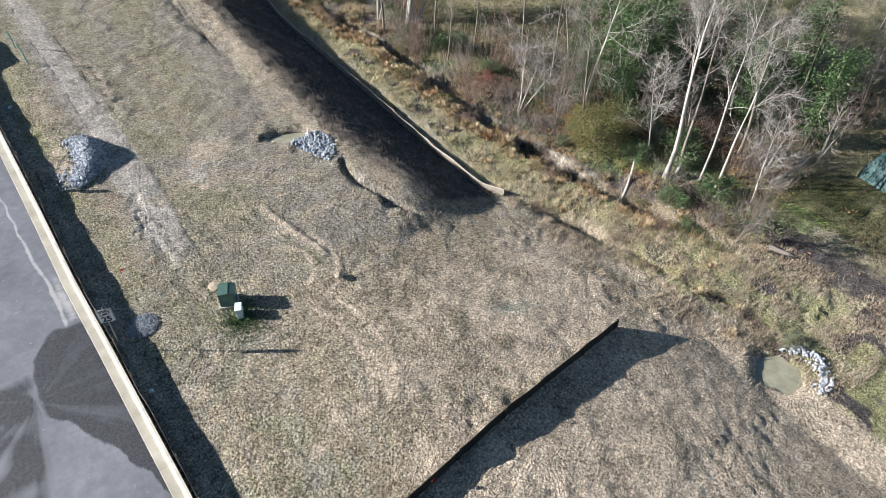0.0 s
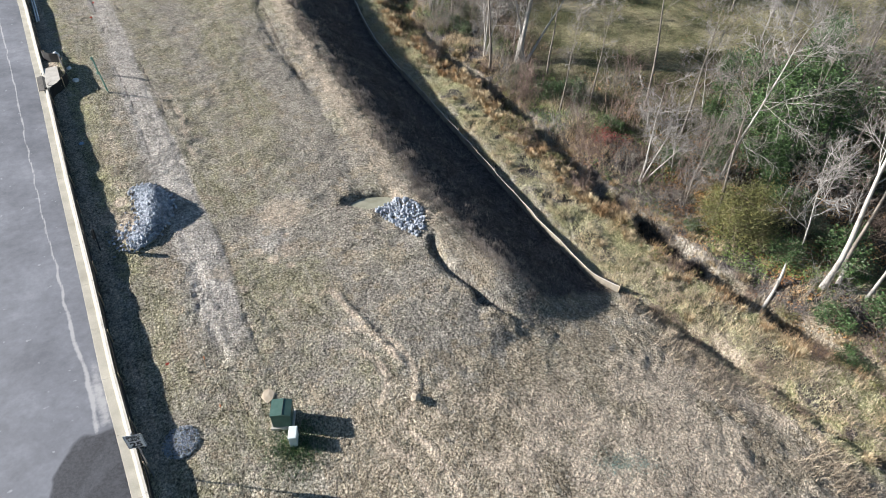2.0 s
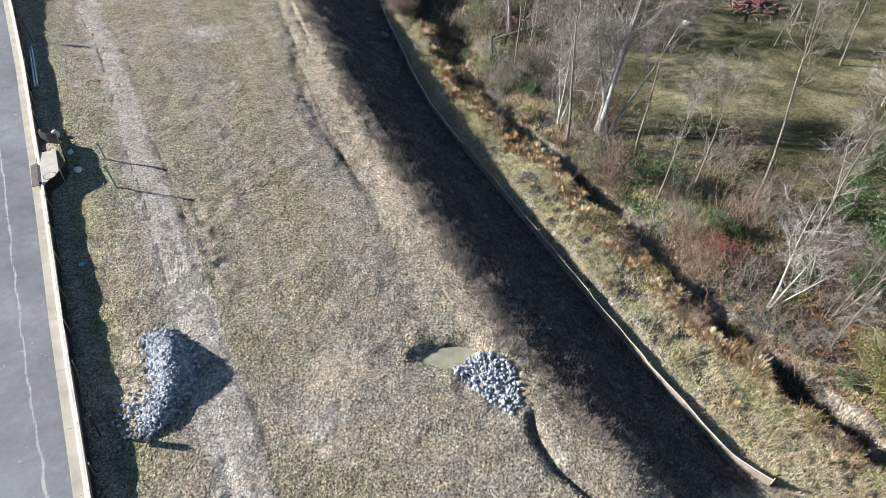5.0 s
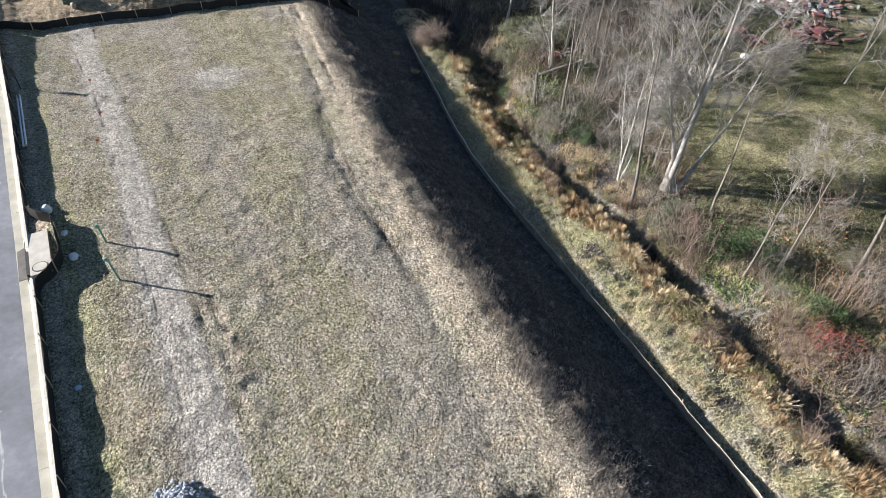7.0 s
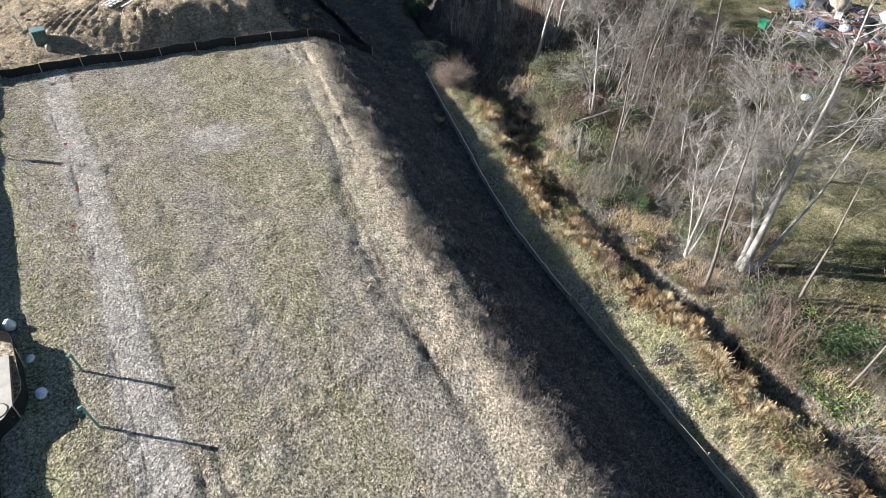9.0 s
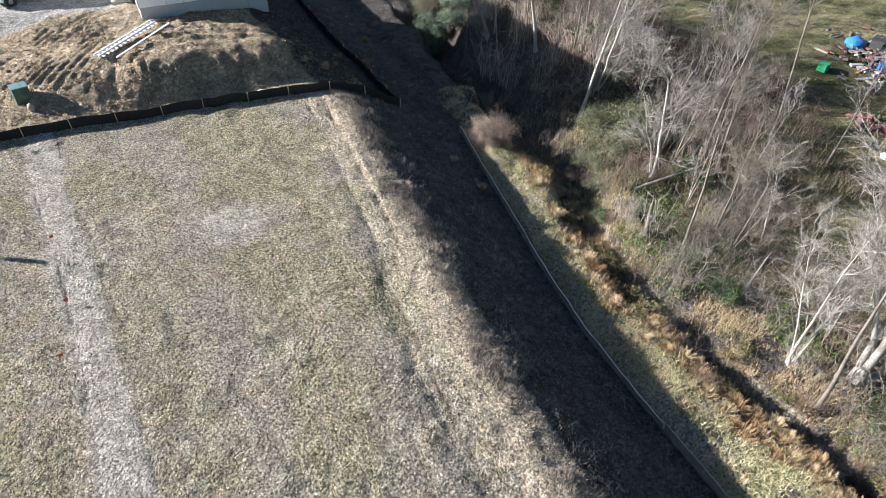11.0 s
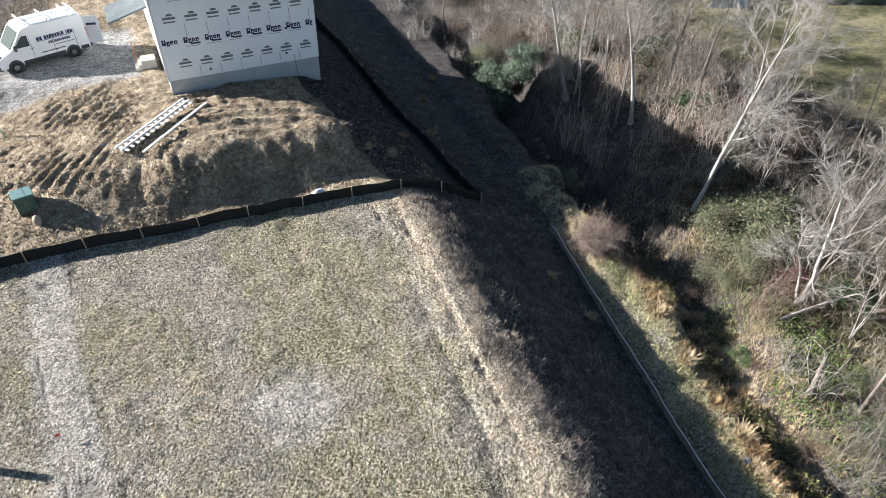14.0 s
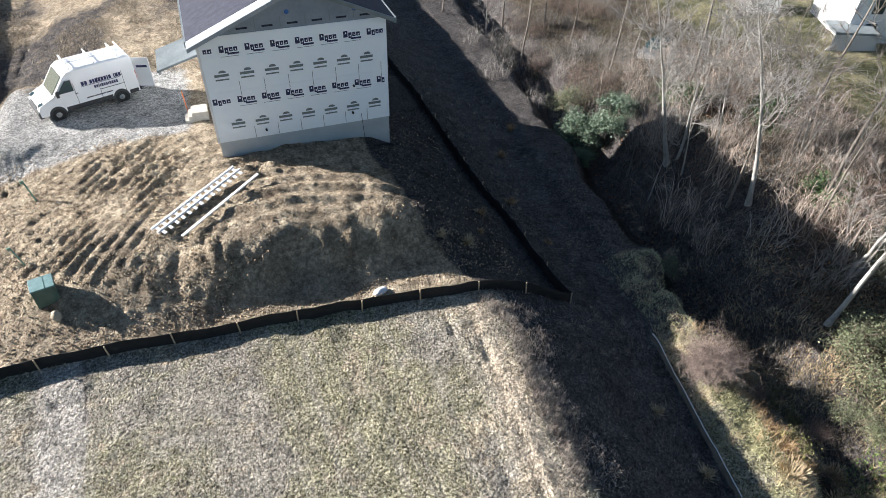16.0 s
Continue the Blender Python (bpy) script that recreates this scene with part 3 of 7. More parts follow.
def build_ground():
    xs, ys = spread(-3000, 3000, -4.5, 33.5, 0.145), spread(-3000, 3000, 4.0, 100.0, 0.15)
    X, Y = np.meshgrid(xs, ys)
    Z = H(X, Y)
    nx, ny = len(xs), len(ys)
    i = np.arange(nx * ny).reshape(ny, nx)
    faces = np.stack((i[:-1, :-1], i[:-1, 1:], i[1:, 1:], i[1:, :-1]), -1).reshape(-1, 4)
    data = arrays("ground", np.stack((X, Y, Z), -1).reshape(-1, 3), faces, True)
    xc, xf, xk, xr = crest_x(Y), foot_x(Y), creek_x(Y), kerb_x(Y)
    fence = 80.6 - 0.0 * X + np.interp(X, (-3, 3.6, 7.4, 16, 18.5, 22.7), (1.6, 1.2, 1.0, 0.6, 0.4, -0.2))
    field = (Y < fence) * 1.0
    one = np.ones_like(X)
    soil = 0.36 * bell(X - xc + 0.2, 1.0) * ramp(Y, 24, 30) * field + 0.36 * bell(X - xc + 1.2, 0.9) * field * ramp(Y, 28, 36)
    for cx, cy, r in ((7.6, 24.2, 3.0), (7.6, 24.2, 1.7), (2.6, 18.0, 6.1), (2.6, 18.0, 7.2)):
        soil = np.maximum(soil, 0.7 * bell(np.hypot(X - cx, Y - cy) - r - 0.1, 0.28) * ramp(X, cx - 0.5, cx + 1.5) * (1 - ramp(np.abs(Y - cy), 2.5, 5)) * ramp(X, 5, 7))
    for cx, cy, r, k in ((8.2, 36.2, 1.7, 0.8), (7.7, 33.3, 0.8, 0.8), (4.0, 33.0, 1.0, 0.6), (0.6, 38.5, 1.5, 0.85), (17.5, 8.0, 3.2, 0.75), (25, 7.5, 3.5, 0.7), (11, 14.5, 2.0, 0.55), (13.5, 18, 1.2, 0.5), (6.2, 14.5, 1.2, 0.6), (10.3, 18.2, 0.8, 0.65), (20.5, 5, 3, 0.6)):
        soil = np.maximum(soil, k * bell(np.hypot(X - cx, Y - cy), r))
    soil = np.maximum(soil, 0.45 * bell(X - xk - 1.5, 0.6) * ramp(vnoise(X, Y, 3, 41), 0.35, 0.6) * ramp(Y, 15, 20))
    patchy = vnoise(X, Y, 1.7, 48) + 0.5 * vnoise(X, Y, 0.7, 49)
    green = (0.5 + 0.35 * patchy) * ramp(X, xf + 0.5, xf + 1.6) * (1 - ramp(X, xk - 1.0, xk)) * (1 - ramp(Y, 74, 79)) + 0.5 * ramp(X, xf - 1, xf + 3) * (1 - ramp(Y, 14, 20))
    green = np.maximum(green, 0.55 * bell(np.hypot(X - 4.6, Y - 22.2), 1.1) + 0.3 * bell(np.hypot(X - 17.2, Y - 26.0), 1.2))
    green = np.maximum(green, 0.5 * bell(X - xr - 1.6, 1.3) * ramp(Y, 30, 36) * field)
    green = np.maximum(green, 0.55 * ramp(X, xk + 1.2, xk + 2.5) * ramp(vnoise(X, Y, 7, 42), 0.0, 0.5))
    litter = 0.75 * ramp(X, xk + 0.8, xk + 2) * (1 - ramp(X, xk + 5, xk + 9)) * ramp(vnoise(X, Y, 6, 43) + 0.2, -0.2, 0.4)
    # full weight here: the wood's dark interior is painted with the litter
    litter = np.maximum(litter, 0.95 * bell(X - 42, 7) * bell(Y - 26, 9))
    litter = np.maximum(litter, 0.7 * ramp(X, xk + 1, xk + 2) * ramp(Y, 62, 72) * (1 - ramp(X, 52, 58)))
    lawn = ramp(X, xk + 4, xk + 7) * 0.85
    clay = (1 - field) * (1 - ramp(X, 21.5, 25)) * 0.95
    gravel = 1.0 * bell(np.maximum(np.abs(X - 1.5) - 4.5, 0), 1.2) * bell(np.maximum(np.abs(Y - 99.5) - 3.5, 0), 1.0)
    pale = (0.85 - 0.2 * ramp(Y, 50, 62)) * bell(np.maximum(np.abs(X - xr - 5.3 + 0.25 * vnoise(X, Y, 5, 46)) - 0.5, 0), 0.4 + 0.5 * (X < xr + 5)) * field * ramp(Y, 24, 32)
    for cx, cy, r, k in ((9.0, 69.5, 2.4, 0.75), (14.0, 18.3, 2.3, 0.3), (7.2, 34.4, 1.5, 0.75), (8.8, 34.0, 1.6, 0.4), (4.5, 20.5, 2.5, 0.4), (3, 30, 2.5, 0.45)):
        pale = np.maximum(pale, k * bell(np.hypot(X - cx, Y - cy), r))
    # weedy bank slope, where the dark colour also carries some of its shade
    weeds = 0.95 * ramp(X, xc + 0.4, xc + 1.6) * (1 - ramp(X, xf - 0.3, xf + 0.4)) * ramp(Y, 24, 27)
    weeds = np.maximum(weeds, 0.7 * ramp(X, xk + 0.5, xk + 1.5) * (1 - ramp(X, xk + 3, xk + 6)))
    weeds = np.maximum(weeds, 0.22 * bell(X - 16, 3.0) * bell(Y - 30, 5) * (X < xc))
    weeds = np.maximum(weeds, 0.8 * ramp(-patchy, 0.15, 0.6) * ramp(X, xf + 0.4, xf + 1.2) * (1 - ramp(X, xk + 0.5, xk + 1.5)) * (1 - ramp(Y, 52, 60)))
    # dark colour over the ravine too, with shade painted in
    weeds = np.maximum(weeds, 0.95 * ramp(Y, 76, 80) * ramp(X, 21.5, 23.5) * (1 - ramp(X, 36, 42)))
    mud = 0.95 * bell(X - xk, 0.8) * ramp(Y, 14, 20)
    # painted shade on the ground between the creek tufts
    weeds = np.maximum(weeds, 0.62 * bell(X - xk + 1.4, 0.9) * ramp(Y, 26, 32) * (1 - ramp(Y, 62, 66)) * ramp(vnoise(X, Y, 1.1, 308), -0.5, 0.2))
    for px, py, a, b, turn, level in PONDS:
        mud = np.maximum(mud, 0.8 * bell(np.hypot((X - px) / a, (Y - py) / b), 1.1))
    mud = np.maximum(mud, 0.6 * bell(X - xc + 2.3, 0.25) * field * ramp(Y, 44, 50) * (1 - ramp(Y, 61, 67)))
    olive_z = 0.9 * bell((X - 6.2) / 1.7, 1) * bell((Y - 30) / 2.6, 1) + 0.8 * bell(X - 4.2, 1.0) * bell(Y - 40.5, 2.6)
    olive_z = np.maximum(olive_z, 0.8 * bell(X - xr - 2.3, 0.8) * (1 - ramp(Y, 58, 66)) * ramp(Y, 26, 30))
    olive_z = np.maximum(olive_z, 0.6 * bell(X - 9.5, 1.6) * ramp(Y, 40, 48) + 0.5 * bell(X - 12.5, 1.2) * ramp(Y, 58, 64))
    purple = 0.6 * ramp(X, 8.6, 10.2) * (1 - ramp(Y, 32, 40)) * (0.45 + 0.55 * ramp(Y, 21, 27)) + 0.8 * bell(np.hypot(X - 6.4, Y - 35.6), 1.6) + 0.7 * bell(X - 12.2, 1.6) * ramp(Y, 36, 42) * (1 - ramp(Y, 55, 62))
    purple = np.maximum(purple, 0.35 * bell(X - xr - 4.6, 1.3) * ramp(Y, 24, 30) * (1 - ramp(Y, 52, 62)) + 0.7 * bell(X - 7.0, 1.0) * ramp(Y, 42, 50))
    tan_z = bell(np.hypot((X - 3.4) / 1.8, (Y - 34.4) / 1.3), 1) + 0.9 * bell(X - xr - 2.2, 1.1) * bell(Y - 45, 2.5) + 0.7 * bell(X - xr - 3.2, 0.6) * bell(Y - 30.0, 3.0)
    tan_z = np.maximum(tan_z, 0.8 * bell(X - xc + 0.3, 1.1) * ramp(Y, 24, 30) * field + 0.6 * bell(np.hypot(X - 3, Y - 17), 3.0))
    tan_z = np.maximum(tan_z, 0.8 * ramp(X, 3, 7) * (1 - ramp(Y, 20, 27)))
    olive_z = np.maximum(olive_z, 0.8 * bell(np.hypot((X - 2.6) / 1.3, (Y - 15) / 3.5), 1))
    ridge = np.interp(Y, (24.3, 26.5, 29, 31), (10.3, 9.7, 9.0, 8.4))
    soil = np.maximum(soil, 0.75 * bell(X - ridge, 0.34) * ramp(Y, 23.5, 24.5) * (1 - ramp(Y, 29, 30.5)))
    soil = np.maximum(soil, 0.75 * bell(X - xr - 7.1 - 0.2 * vnoise(X, Y, 2, 44), 0.3) * ramp(Y, 41, 43.5) * (1 - ramp(Y, 50, 52)) * ramp(vnoise(X, Y, 0.9, 45), -0.5, 0.1))
    for cx, cy, r in ((7.57, 36.0, 0.4), (6.8, 32.9, 0.4), (7.45, 32.2, 0.3), (7.0, 35.05, 0.3), (4.84, 31.5, 0.3), (6.2, 33.8, 0.3), (7.9, 34.4, 0.25), (7.2, 14.6, 0.35), (8.75, 15.0, 0.4), (4.5, 13.8, 0.4), (4.5, 16.7, 0.35), (8.8, 19.8, 0.3), (11.5, 22.3, 0.35), (12.6, 21.2, 0.35), (10.0, 12.6, 0.5), (0.5, 47.3, 0.45), (-0.6, 39.6, 0.7), (0.2, 40.6, 0.5), (4.8, 46.4, 0.45)):
        soil = np.maximum(soil, 0.95 * bell(np.hypot(X - cx, Y - cy), r))
    for k, off in enumerate((4.5, 6.15)):
        tx = xr + off + 0.25 * vnoise(0 * X, Y, 7, 30)
        # darker lines along the two wheel tracks
        weeds = np.maximum(weeds, 0.62 * bell(X - tx - 0.05, 0.13) * field * ramp(Y, 34, 42) * ramp(vnoise(X, Y, 1.3, 47 + k), -0.4, 0.3))
    beside = 0.6 * bell(X - xr - 0.6, 0.6) * field
    bare = vnoise(X, Y, 3.2, 301) + 0.6 * vnoise(X, Y, 1.3, 302) + 0.3 * vnoise(X, Y, 0.6, 303)
    low = (1 - ramp(Y, 18, 25)) * ramp(X, 5, 9) * (1 - ramp(X, 27, 30))
    soil = np.maximum(soil, low * (0.30 + 0.45 * ramp(bare, -0.4, 0.4)) + 0.3 * low * (1 - ramp(Y, 9, 12)))
    soil = np.maximum(soil, beside)
    weeds = np.maximum(weeds, ramp(Y, 103.5, 106) * (X < 9) * (0.25 + 0.4 * ramp(vnoise(X, Y, 4.0, 304) + 0.5 * vnoise(X, Y, 1.4, 305), -0.3, 0.5)))
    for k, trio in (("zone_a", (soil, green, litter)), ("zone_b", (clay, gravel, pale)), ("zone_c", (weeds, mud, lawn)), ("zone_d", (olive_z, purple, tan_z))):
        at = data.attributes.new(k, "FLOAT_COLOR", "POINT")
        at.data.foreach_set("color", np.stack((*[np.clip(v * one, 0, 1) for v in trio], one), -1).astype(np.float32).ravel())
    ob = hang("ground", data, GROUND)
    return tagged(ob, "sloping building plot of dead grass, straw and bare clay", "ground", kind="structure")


build_ground()
for k, (px, py, a, b, turn, level) in enumerate(PONDS):
    bm = bmesh.new()
    bmesh.ops.create_circle(bm, cap_ends=True, segments=40, radius=1.0)
    bmesh.ops.scale(bm, vec=(a * 1.2, b * 1.2, 1), verts=bm.verts)
    ob = part("water_%d" % (k + 1), bm, WATER)
    ob.matrix_world = pose(px, py, level, 0, 0, math.degrees(turn))
    tagged(ob, "small pool of still muddy olive-brown water", "puddle", kind="structure")

# ---- road and kerb ----
def strip(name, offsets, ys, zs, material, smooth=True):
    """A ribbon along the kerb line: offsets from the kerb's back edge, with their heights over the road."""
    pts = np.array([[(kerb_x(y) + o, y, road_z(y) + z) for o, z in zip(offsets, zs)] for y in ys])
    r, c = pts.shape[:2]
    i = np.arange(r * c).reshape(r, c)
    f = np.stack((i[:-1, :-1], i[:-1, 1:], i[1:, 1:], i[1:, :-1]), -1).reshape(-1, 4)
    return arrays(name, pts.reshape(-1, 3), f, smooth), pts


def build_road():
    offs = np.concatenate((np.arange(-12.0, -6.0, 0.4), np.arange(-6.0, -0.55, 0.07), [-0.51]))
    ys = np.concatenate((np.arange(-40, 12, 1.0), np.arange(12, 34, 0.13), np.arange(34, 75, 0.22), np.arange(75, 130, 0.6)))
    crown = [0.10 * (1 - ((o + 6.3) / 5.6) ** 2) - 0.1 for o in offs]
    data, pts = strip("road", offs, ys, crown, ASPHALT)
    x, y = pts[..., 0], pts[..., 1]
    o = x - kerb_x(y)
    line = np.interp(y, (26, 27.5, 29.2, 31.2, 34, 37, 40, 55, 90), (-1.25, -1.18, -1.16, -1.33, -1.48, -1.55, -1.7, -2.0, -2.4))
    thick = 0.065 + 0.08 * (1 - ramp(y, 28, 40)) + 0.012 * vnoise(0 * x, y, 1.0, 52)
    dust = 0.95 * bell(o - line + 0.06 * vnoise(0 * x, y, 0.9, 51), thick) * ramp(y, 25.6, 26.6) * (0.85 + 0.15 * vnoise(x, y, 0.6, 53))
    dust = np.maximum(dust, 0.62 * bell(o + 0.9, 0.42) * bell(y - 28.0, 2.2) * ramp(y, 25.8, 26.8)) + 0.15 * bell(o + 0.75, 0.2)
    # a dark fan that spreads from the gutter, cut by a lighter wedge
    ang, far = np.arctan2(o + 3.6, y - 22.6), np.hypot(o + 3.6, y - 22.6)
    streak = vnoise(9 * ang + 40, 0.35 * far, 1.0, 54) + 0.5 * vnoise(22 * ang + 40, 0.3 * far, 1.0, 55)
    head = np.hypot((o + 1.2) / 2.25, (y - 23.0) / 3.3) + 0.05 * vnoise(x, y, 0.8, 56) + 0.03 * vnoise(x, y, 0.3, 61)
    edge = np.interp(o, (-4.0, -3.5, -2.8, -2.25, -1.65, -1.3, -0.9, -0.5), (22.6, 21.6, 20.7, 19.8, 18.7, 17.6, 16.6, 14.5)) + 0.3 * vnoise(x, y, 0.7, 57) + 0.22 * vnoise(x, y, 0.25, 63)
    dark_mask = (1 - ramp(head, 0.97, 1.06)) * ramp(y - edge, -0.25, 0.15)
    dark_mask = np.maximum(dark_mask, ramp(y - edge, -0.2, 0.2) * (1 - ramp(y, 22.5, 24.0)) * ramp(o, -3.8, -3.2))
    left = ramp(-3.5 + 0.35 * vnoise(x, y, 0.8, 58) - o, -0.3, 0.3) * (1 - ramp(y + 0.35 * vnoise(x, y, 1.0, 59), 24.2, 24.9))
    fan = np.clip(0.98 + 0.2 * streak + 0.35 * vnoise(x, y, 0.8, 62) - 0.07 * far, 0, 1) * ramp(-3.5 - 0.12 * (22.5 - y) - o, -0.25, 0.35)
    dark_mask = np.maximum(dark_mask, left * np.maximum(fan, bell(y - 23.6, 0.75) * (1 - ramp(-o, 6.5, 8.5))))
    dark_mask = np.maximum(dark_mask, 0.85 * bell(o + 2.0 + 0.55 * (y - 19.5) + 0.1 * vnoise(x, y, 0.5, 60), 0.12) * ramp(y, 17.8, 18.6) * (1 - ramp(y, 20.2, 20.9)))
    dark_mask = np.clip(dark_mask * (0.82 + 0.16 * streak), 0, 1) * ramp(y, 6, 13)
    at = data.attributes.new("road_tones", "FLOAT_COLOR", "POINT")
    at.data.foreach_set("color", np.stack((dust, dark_mask, 0 * x, 0 * x + 1), -1).astype(np.float32).ravel())
    tagged(hang("road", data, ASPHALT), "grey asphalt street with pale dust trails and dark patches", "road", kind="structure")


build_road()
kerb = base("kerb", 0, 40, 0, label="pale concrete kerb and gutter along the street", category="kerb", kind="structure")
GUTTER_PROFILE = ((-0.62, -0.02), (-0.61, 0.004), (-0.25, -0.012), (-0.19, 0.018))
KERB_PROFILE = ((-0.195, -0.05), (-0.19, 0.02), (-0.155, 0.125), (-0.12, 0.14), (-0.015, 0.14), (0.0, 0.125), (0.0, -0.2))
y0 = -20.0
while y0 < 100:
    y1 = y0 + 3.05
    ends = np.linspace(y0 + 0.006, y1 - 0.006, 5)
    for k, profile, m in (("kerb_length", KERB_PROFILE, CONCRETE), ("gutter_length", GUTTER_PROFILE, GUTTER)):
        data, _ = strip(k, [o for o, z in profile], ends, [z for o, z in profile], m, False)
        piece = hang(k, data, m, kerb)
        piece.matrix_parent_inverse = kerb.matrix_world.inverted()
    y0 = y1

# ---- fences ----
class Wood:
    """Gathers tapered tubes into arrays."""
    def __init__(self):
        self.v, self.f, self.n = [], [], 0

    def tube(self, pts, radii, sides):
        pts = np.asarray(pts, float)
        d = np.gradient(pts, axis=0)
        d /= np.linalg.norm(d, axis=1)[:, None] + 1e-9
        ref = np.array((0.31, 0.2, 0.93)) if abs(d[0][2]) < 0.9 else np.array((1.0, 0, 0))
        a = np.cross(d, ref)
        a /= np.linalg.norm(a, axis=1)[:, None] + 1e-9
        b = np.cross(d, a)
        ang = np.arange(sides) * 2 * np.pi / sides
        ring = a[:, None] * np.cos(ang)[None, :, None] + b[:, None] * np.sin(ang)[None, :, None]
        v = pts[:, None] + ring * np.asarray(radii)[:, None, None]
        i = self.n + np.arange(len(pts) * sides).reshape(len(pts), sides)
        j = np.roll(i, -1, axis=1)
        self.f.append(np.stack((i[:-1], j[:-1], j[1:], i[1:]), -1).reshape(-1, 4))
        self.v.append(v.reshape(-1, 3))
        self.n += v.shape[0] * sides

    def mesh(self, name):
        return arrays(name, np.concatenate(self.v), np.concatenate(self.f), True)


def silt_fence(name, line, height, material, post_mat, gap, label, lean=0.0, posts_off=0.04, sag=0.05, post_up=0.12, step=0.35, seed=1, toe=0.1, post_w=0.04, lit_edge=None):
    """Geotextile on posts along a line of places; posts stand on the side away from the sun when posts_off is above 0."""
    rng = np.random.default_rng(seed)
    line = np.array(line, float)
    run = np.concatenate(([0], np.cumsum(np.hypot(*np.diff(line, axis=0).T))))
    s = np.linspace(0, run[-1], max(4, int(run[-1] / step)))
    x, y = np.interp(s, run, line[:, 0]), np.interp(s, run, line[:, 1])
    tx, ty = np.gradient(x), np.gradient(y)
    k = np.hypot(tx, ty)
    nx, ny = ty / k, -tx / k
    z = H(x, y)
    wob = 0.06 * vnoise(s, 0 * s + seed, 0.9, 3)
    top = height * (1 - sag * np.abs(np.sin(np.pi * s / gap))) + 0.03 * vnoise(s, 0 * s, 0.6, 5)
    thing = base(name, x[0], y[0], label=label, category="silt fence")
    inv = thing.matrix_world.inverted()
    rows = []
    for h, w in ((-toe, 0.0), (0.0, 0.0), (0.4, 0.7), (0.75, 1.0), (1.0, 0.6)):
        d = wob * w + lean * max(h, 0) * height
        rows.append(np.stack((x + nx * d, y + ny * d, z + (top * h if h > 0 else h)), -1))
    front = np.array(rows)
    back = front + np.stack((nx, ny, 0 * nx), -1)[None] * 0.012
    v = np.concatenate((front, back[::-1]))
    r, c = v.shape[:2]
    i = np.arange(r * c).reshape(r, c)
    f = np.stack((i[:-1, :-1], i[:-1, 1:], i[1:, 1:], i[1:, :-1]), -1).reshape(-1, 4)
    fab = hang("fabric", arrays("fabric", v.reshape(-1, 3), f), material, thing)
    fab.matrix_parent_inverse = inv
    # added pale tube paints the sunlit look of the fabric's top edge
    if lit_edge:
        edge_tube = Wood()
        edge_tube.tube(front[-1] + np.array((0, 0, 0.012)), np.full(len(x), 0.022), 5)
        edge = hang("top_cord", edge_tube.mesh("top_cord"), lit_edge, thing)
        edge.matrix_parent_inverse = inv
    d = 0.0
    while d <= run[-1]:
        px, py = np.interp(d, s, x), np.interp(d, s, y)
        ax, ay = np.interp(d, s, nx), np.interp(d, s, ny)
        gz = G(px, py)
        bm = bmesh.new()
        hh = height + post_up + rng.uniform(-0.05, 0.08)
        box(bm, (post_w, post_w, hh + 0.3), (0, 0, hh / 2 - 0.15), bevel=0.004)
        post = part("post", bm, post_mat, thing)
        post.matrix_parent_inverse = inv
        off = posts_off + lean * height * 0.5
        post.matrix_basis = pose(px + ax * off, py + ay * off, gz, rng.uniform(-4, 4), rng.uniform(-4, 4), math.degrees(math.atan2(ay, ax)))
        d += gap * rng.uniform(0.92, 1.08)
    return thing


kerb_line = [(kerb_x(y) + 0.12, y) for y in np.arange(-12, 53.4, 1.0)] + [(kerb_x(53.7) + 0.22, 53.6), (kerb_x(54) + 0.75, 53.85), (kerb_x(54.4) + 1.1, 54.25), (kerb_x(55) + 1.36, 54.85), (kerb_x(56.5) + 1.3, 56.4), (kerb_x(57.8) + 1.15, 57.8), (kerb_x(58.3) + 0.6, 58.3), (kerb_x(59) + 0.15, 58.9)] + [(kerb_x(y) + 0.12, y) for y in np.arange(60, 83, 1.0)]
silt_fence("silt_fence", kerb_line, 0.72, FABRIC, STAKE, 2.4, "black fabric silt fence standing behind the concrete kerb", seed=2)
silt_fence("silt_fence", [(3.5, 9.3), (7.2, 9.85), (12.4, 10.8), (16.6, 11.5), (21.5, 12.3)], 0.68, FABRIC, DARK_STEEL, 3.0, "taut black fabric silt fence across the dead grass", seed=3)
silt_fence("silt_fence", [(-4.6, 82.3), (-1.9, 82.0), (0.3, 82.0), (3.6, 81.8), (7.4, 81.5), (10.9, 81.2), (14.2, 80.9), (16.6, 80.6), (18.8, 80.6), (22.75, 80.3), (22.5, 84), (22.1, 88), (21.8, 92.6), (21.6, 99), (21.2, 108)], 0.62, FABRIC, STAKE, 2.5, "black fabric silt fence on pale wooden stakes below the clay mound", posts_off=0.1, seed=4, post_up=0.02, post_w=0.05)
silt_fence("silt_fence", [(foot_x(y), y) for y in np.arange(25.2, 52.9, 1.2)], 0.46, TAN_FABRIC, STAKE, 2.6, "faded tan silt fence at the foot of the weedy bank", lean=0.15, seed=5, lit_edge=GRIME)
silt_fence("silt_fence", [(foot_x(y), y) for y in np.arange(52.9, 79, 1.2)], 0.36, TAN_FABRIC, STAKE, 2.6, "low sagging tan silt fence at the bank's foot", lean=0.1, seed=6, lit_edge=WHITE)

# ---- trees ----
def limb(rng, start, way, length, segs, wander, lift):
    pts, p, d = [np.array(start, float)], np.array(start, float), np.array(way, float)
    for _ in range(segs):
        d = d + rng.normal(0, wander, 3) + np.array((0, 0, lift))
        d /= np.linalg.norm(d)
        p = p + d * length / segs
        pts.append(p)
    return np.array(pts)


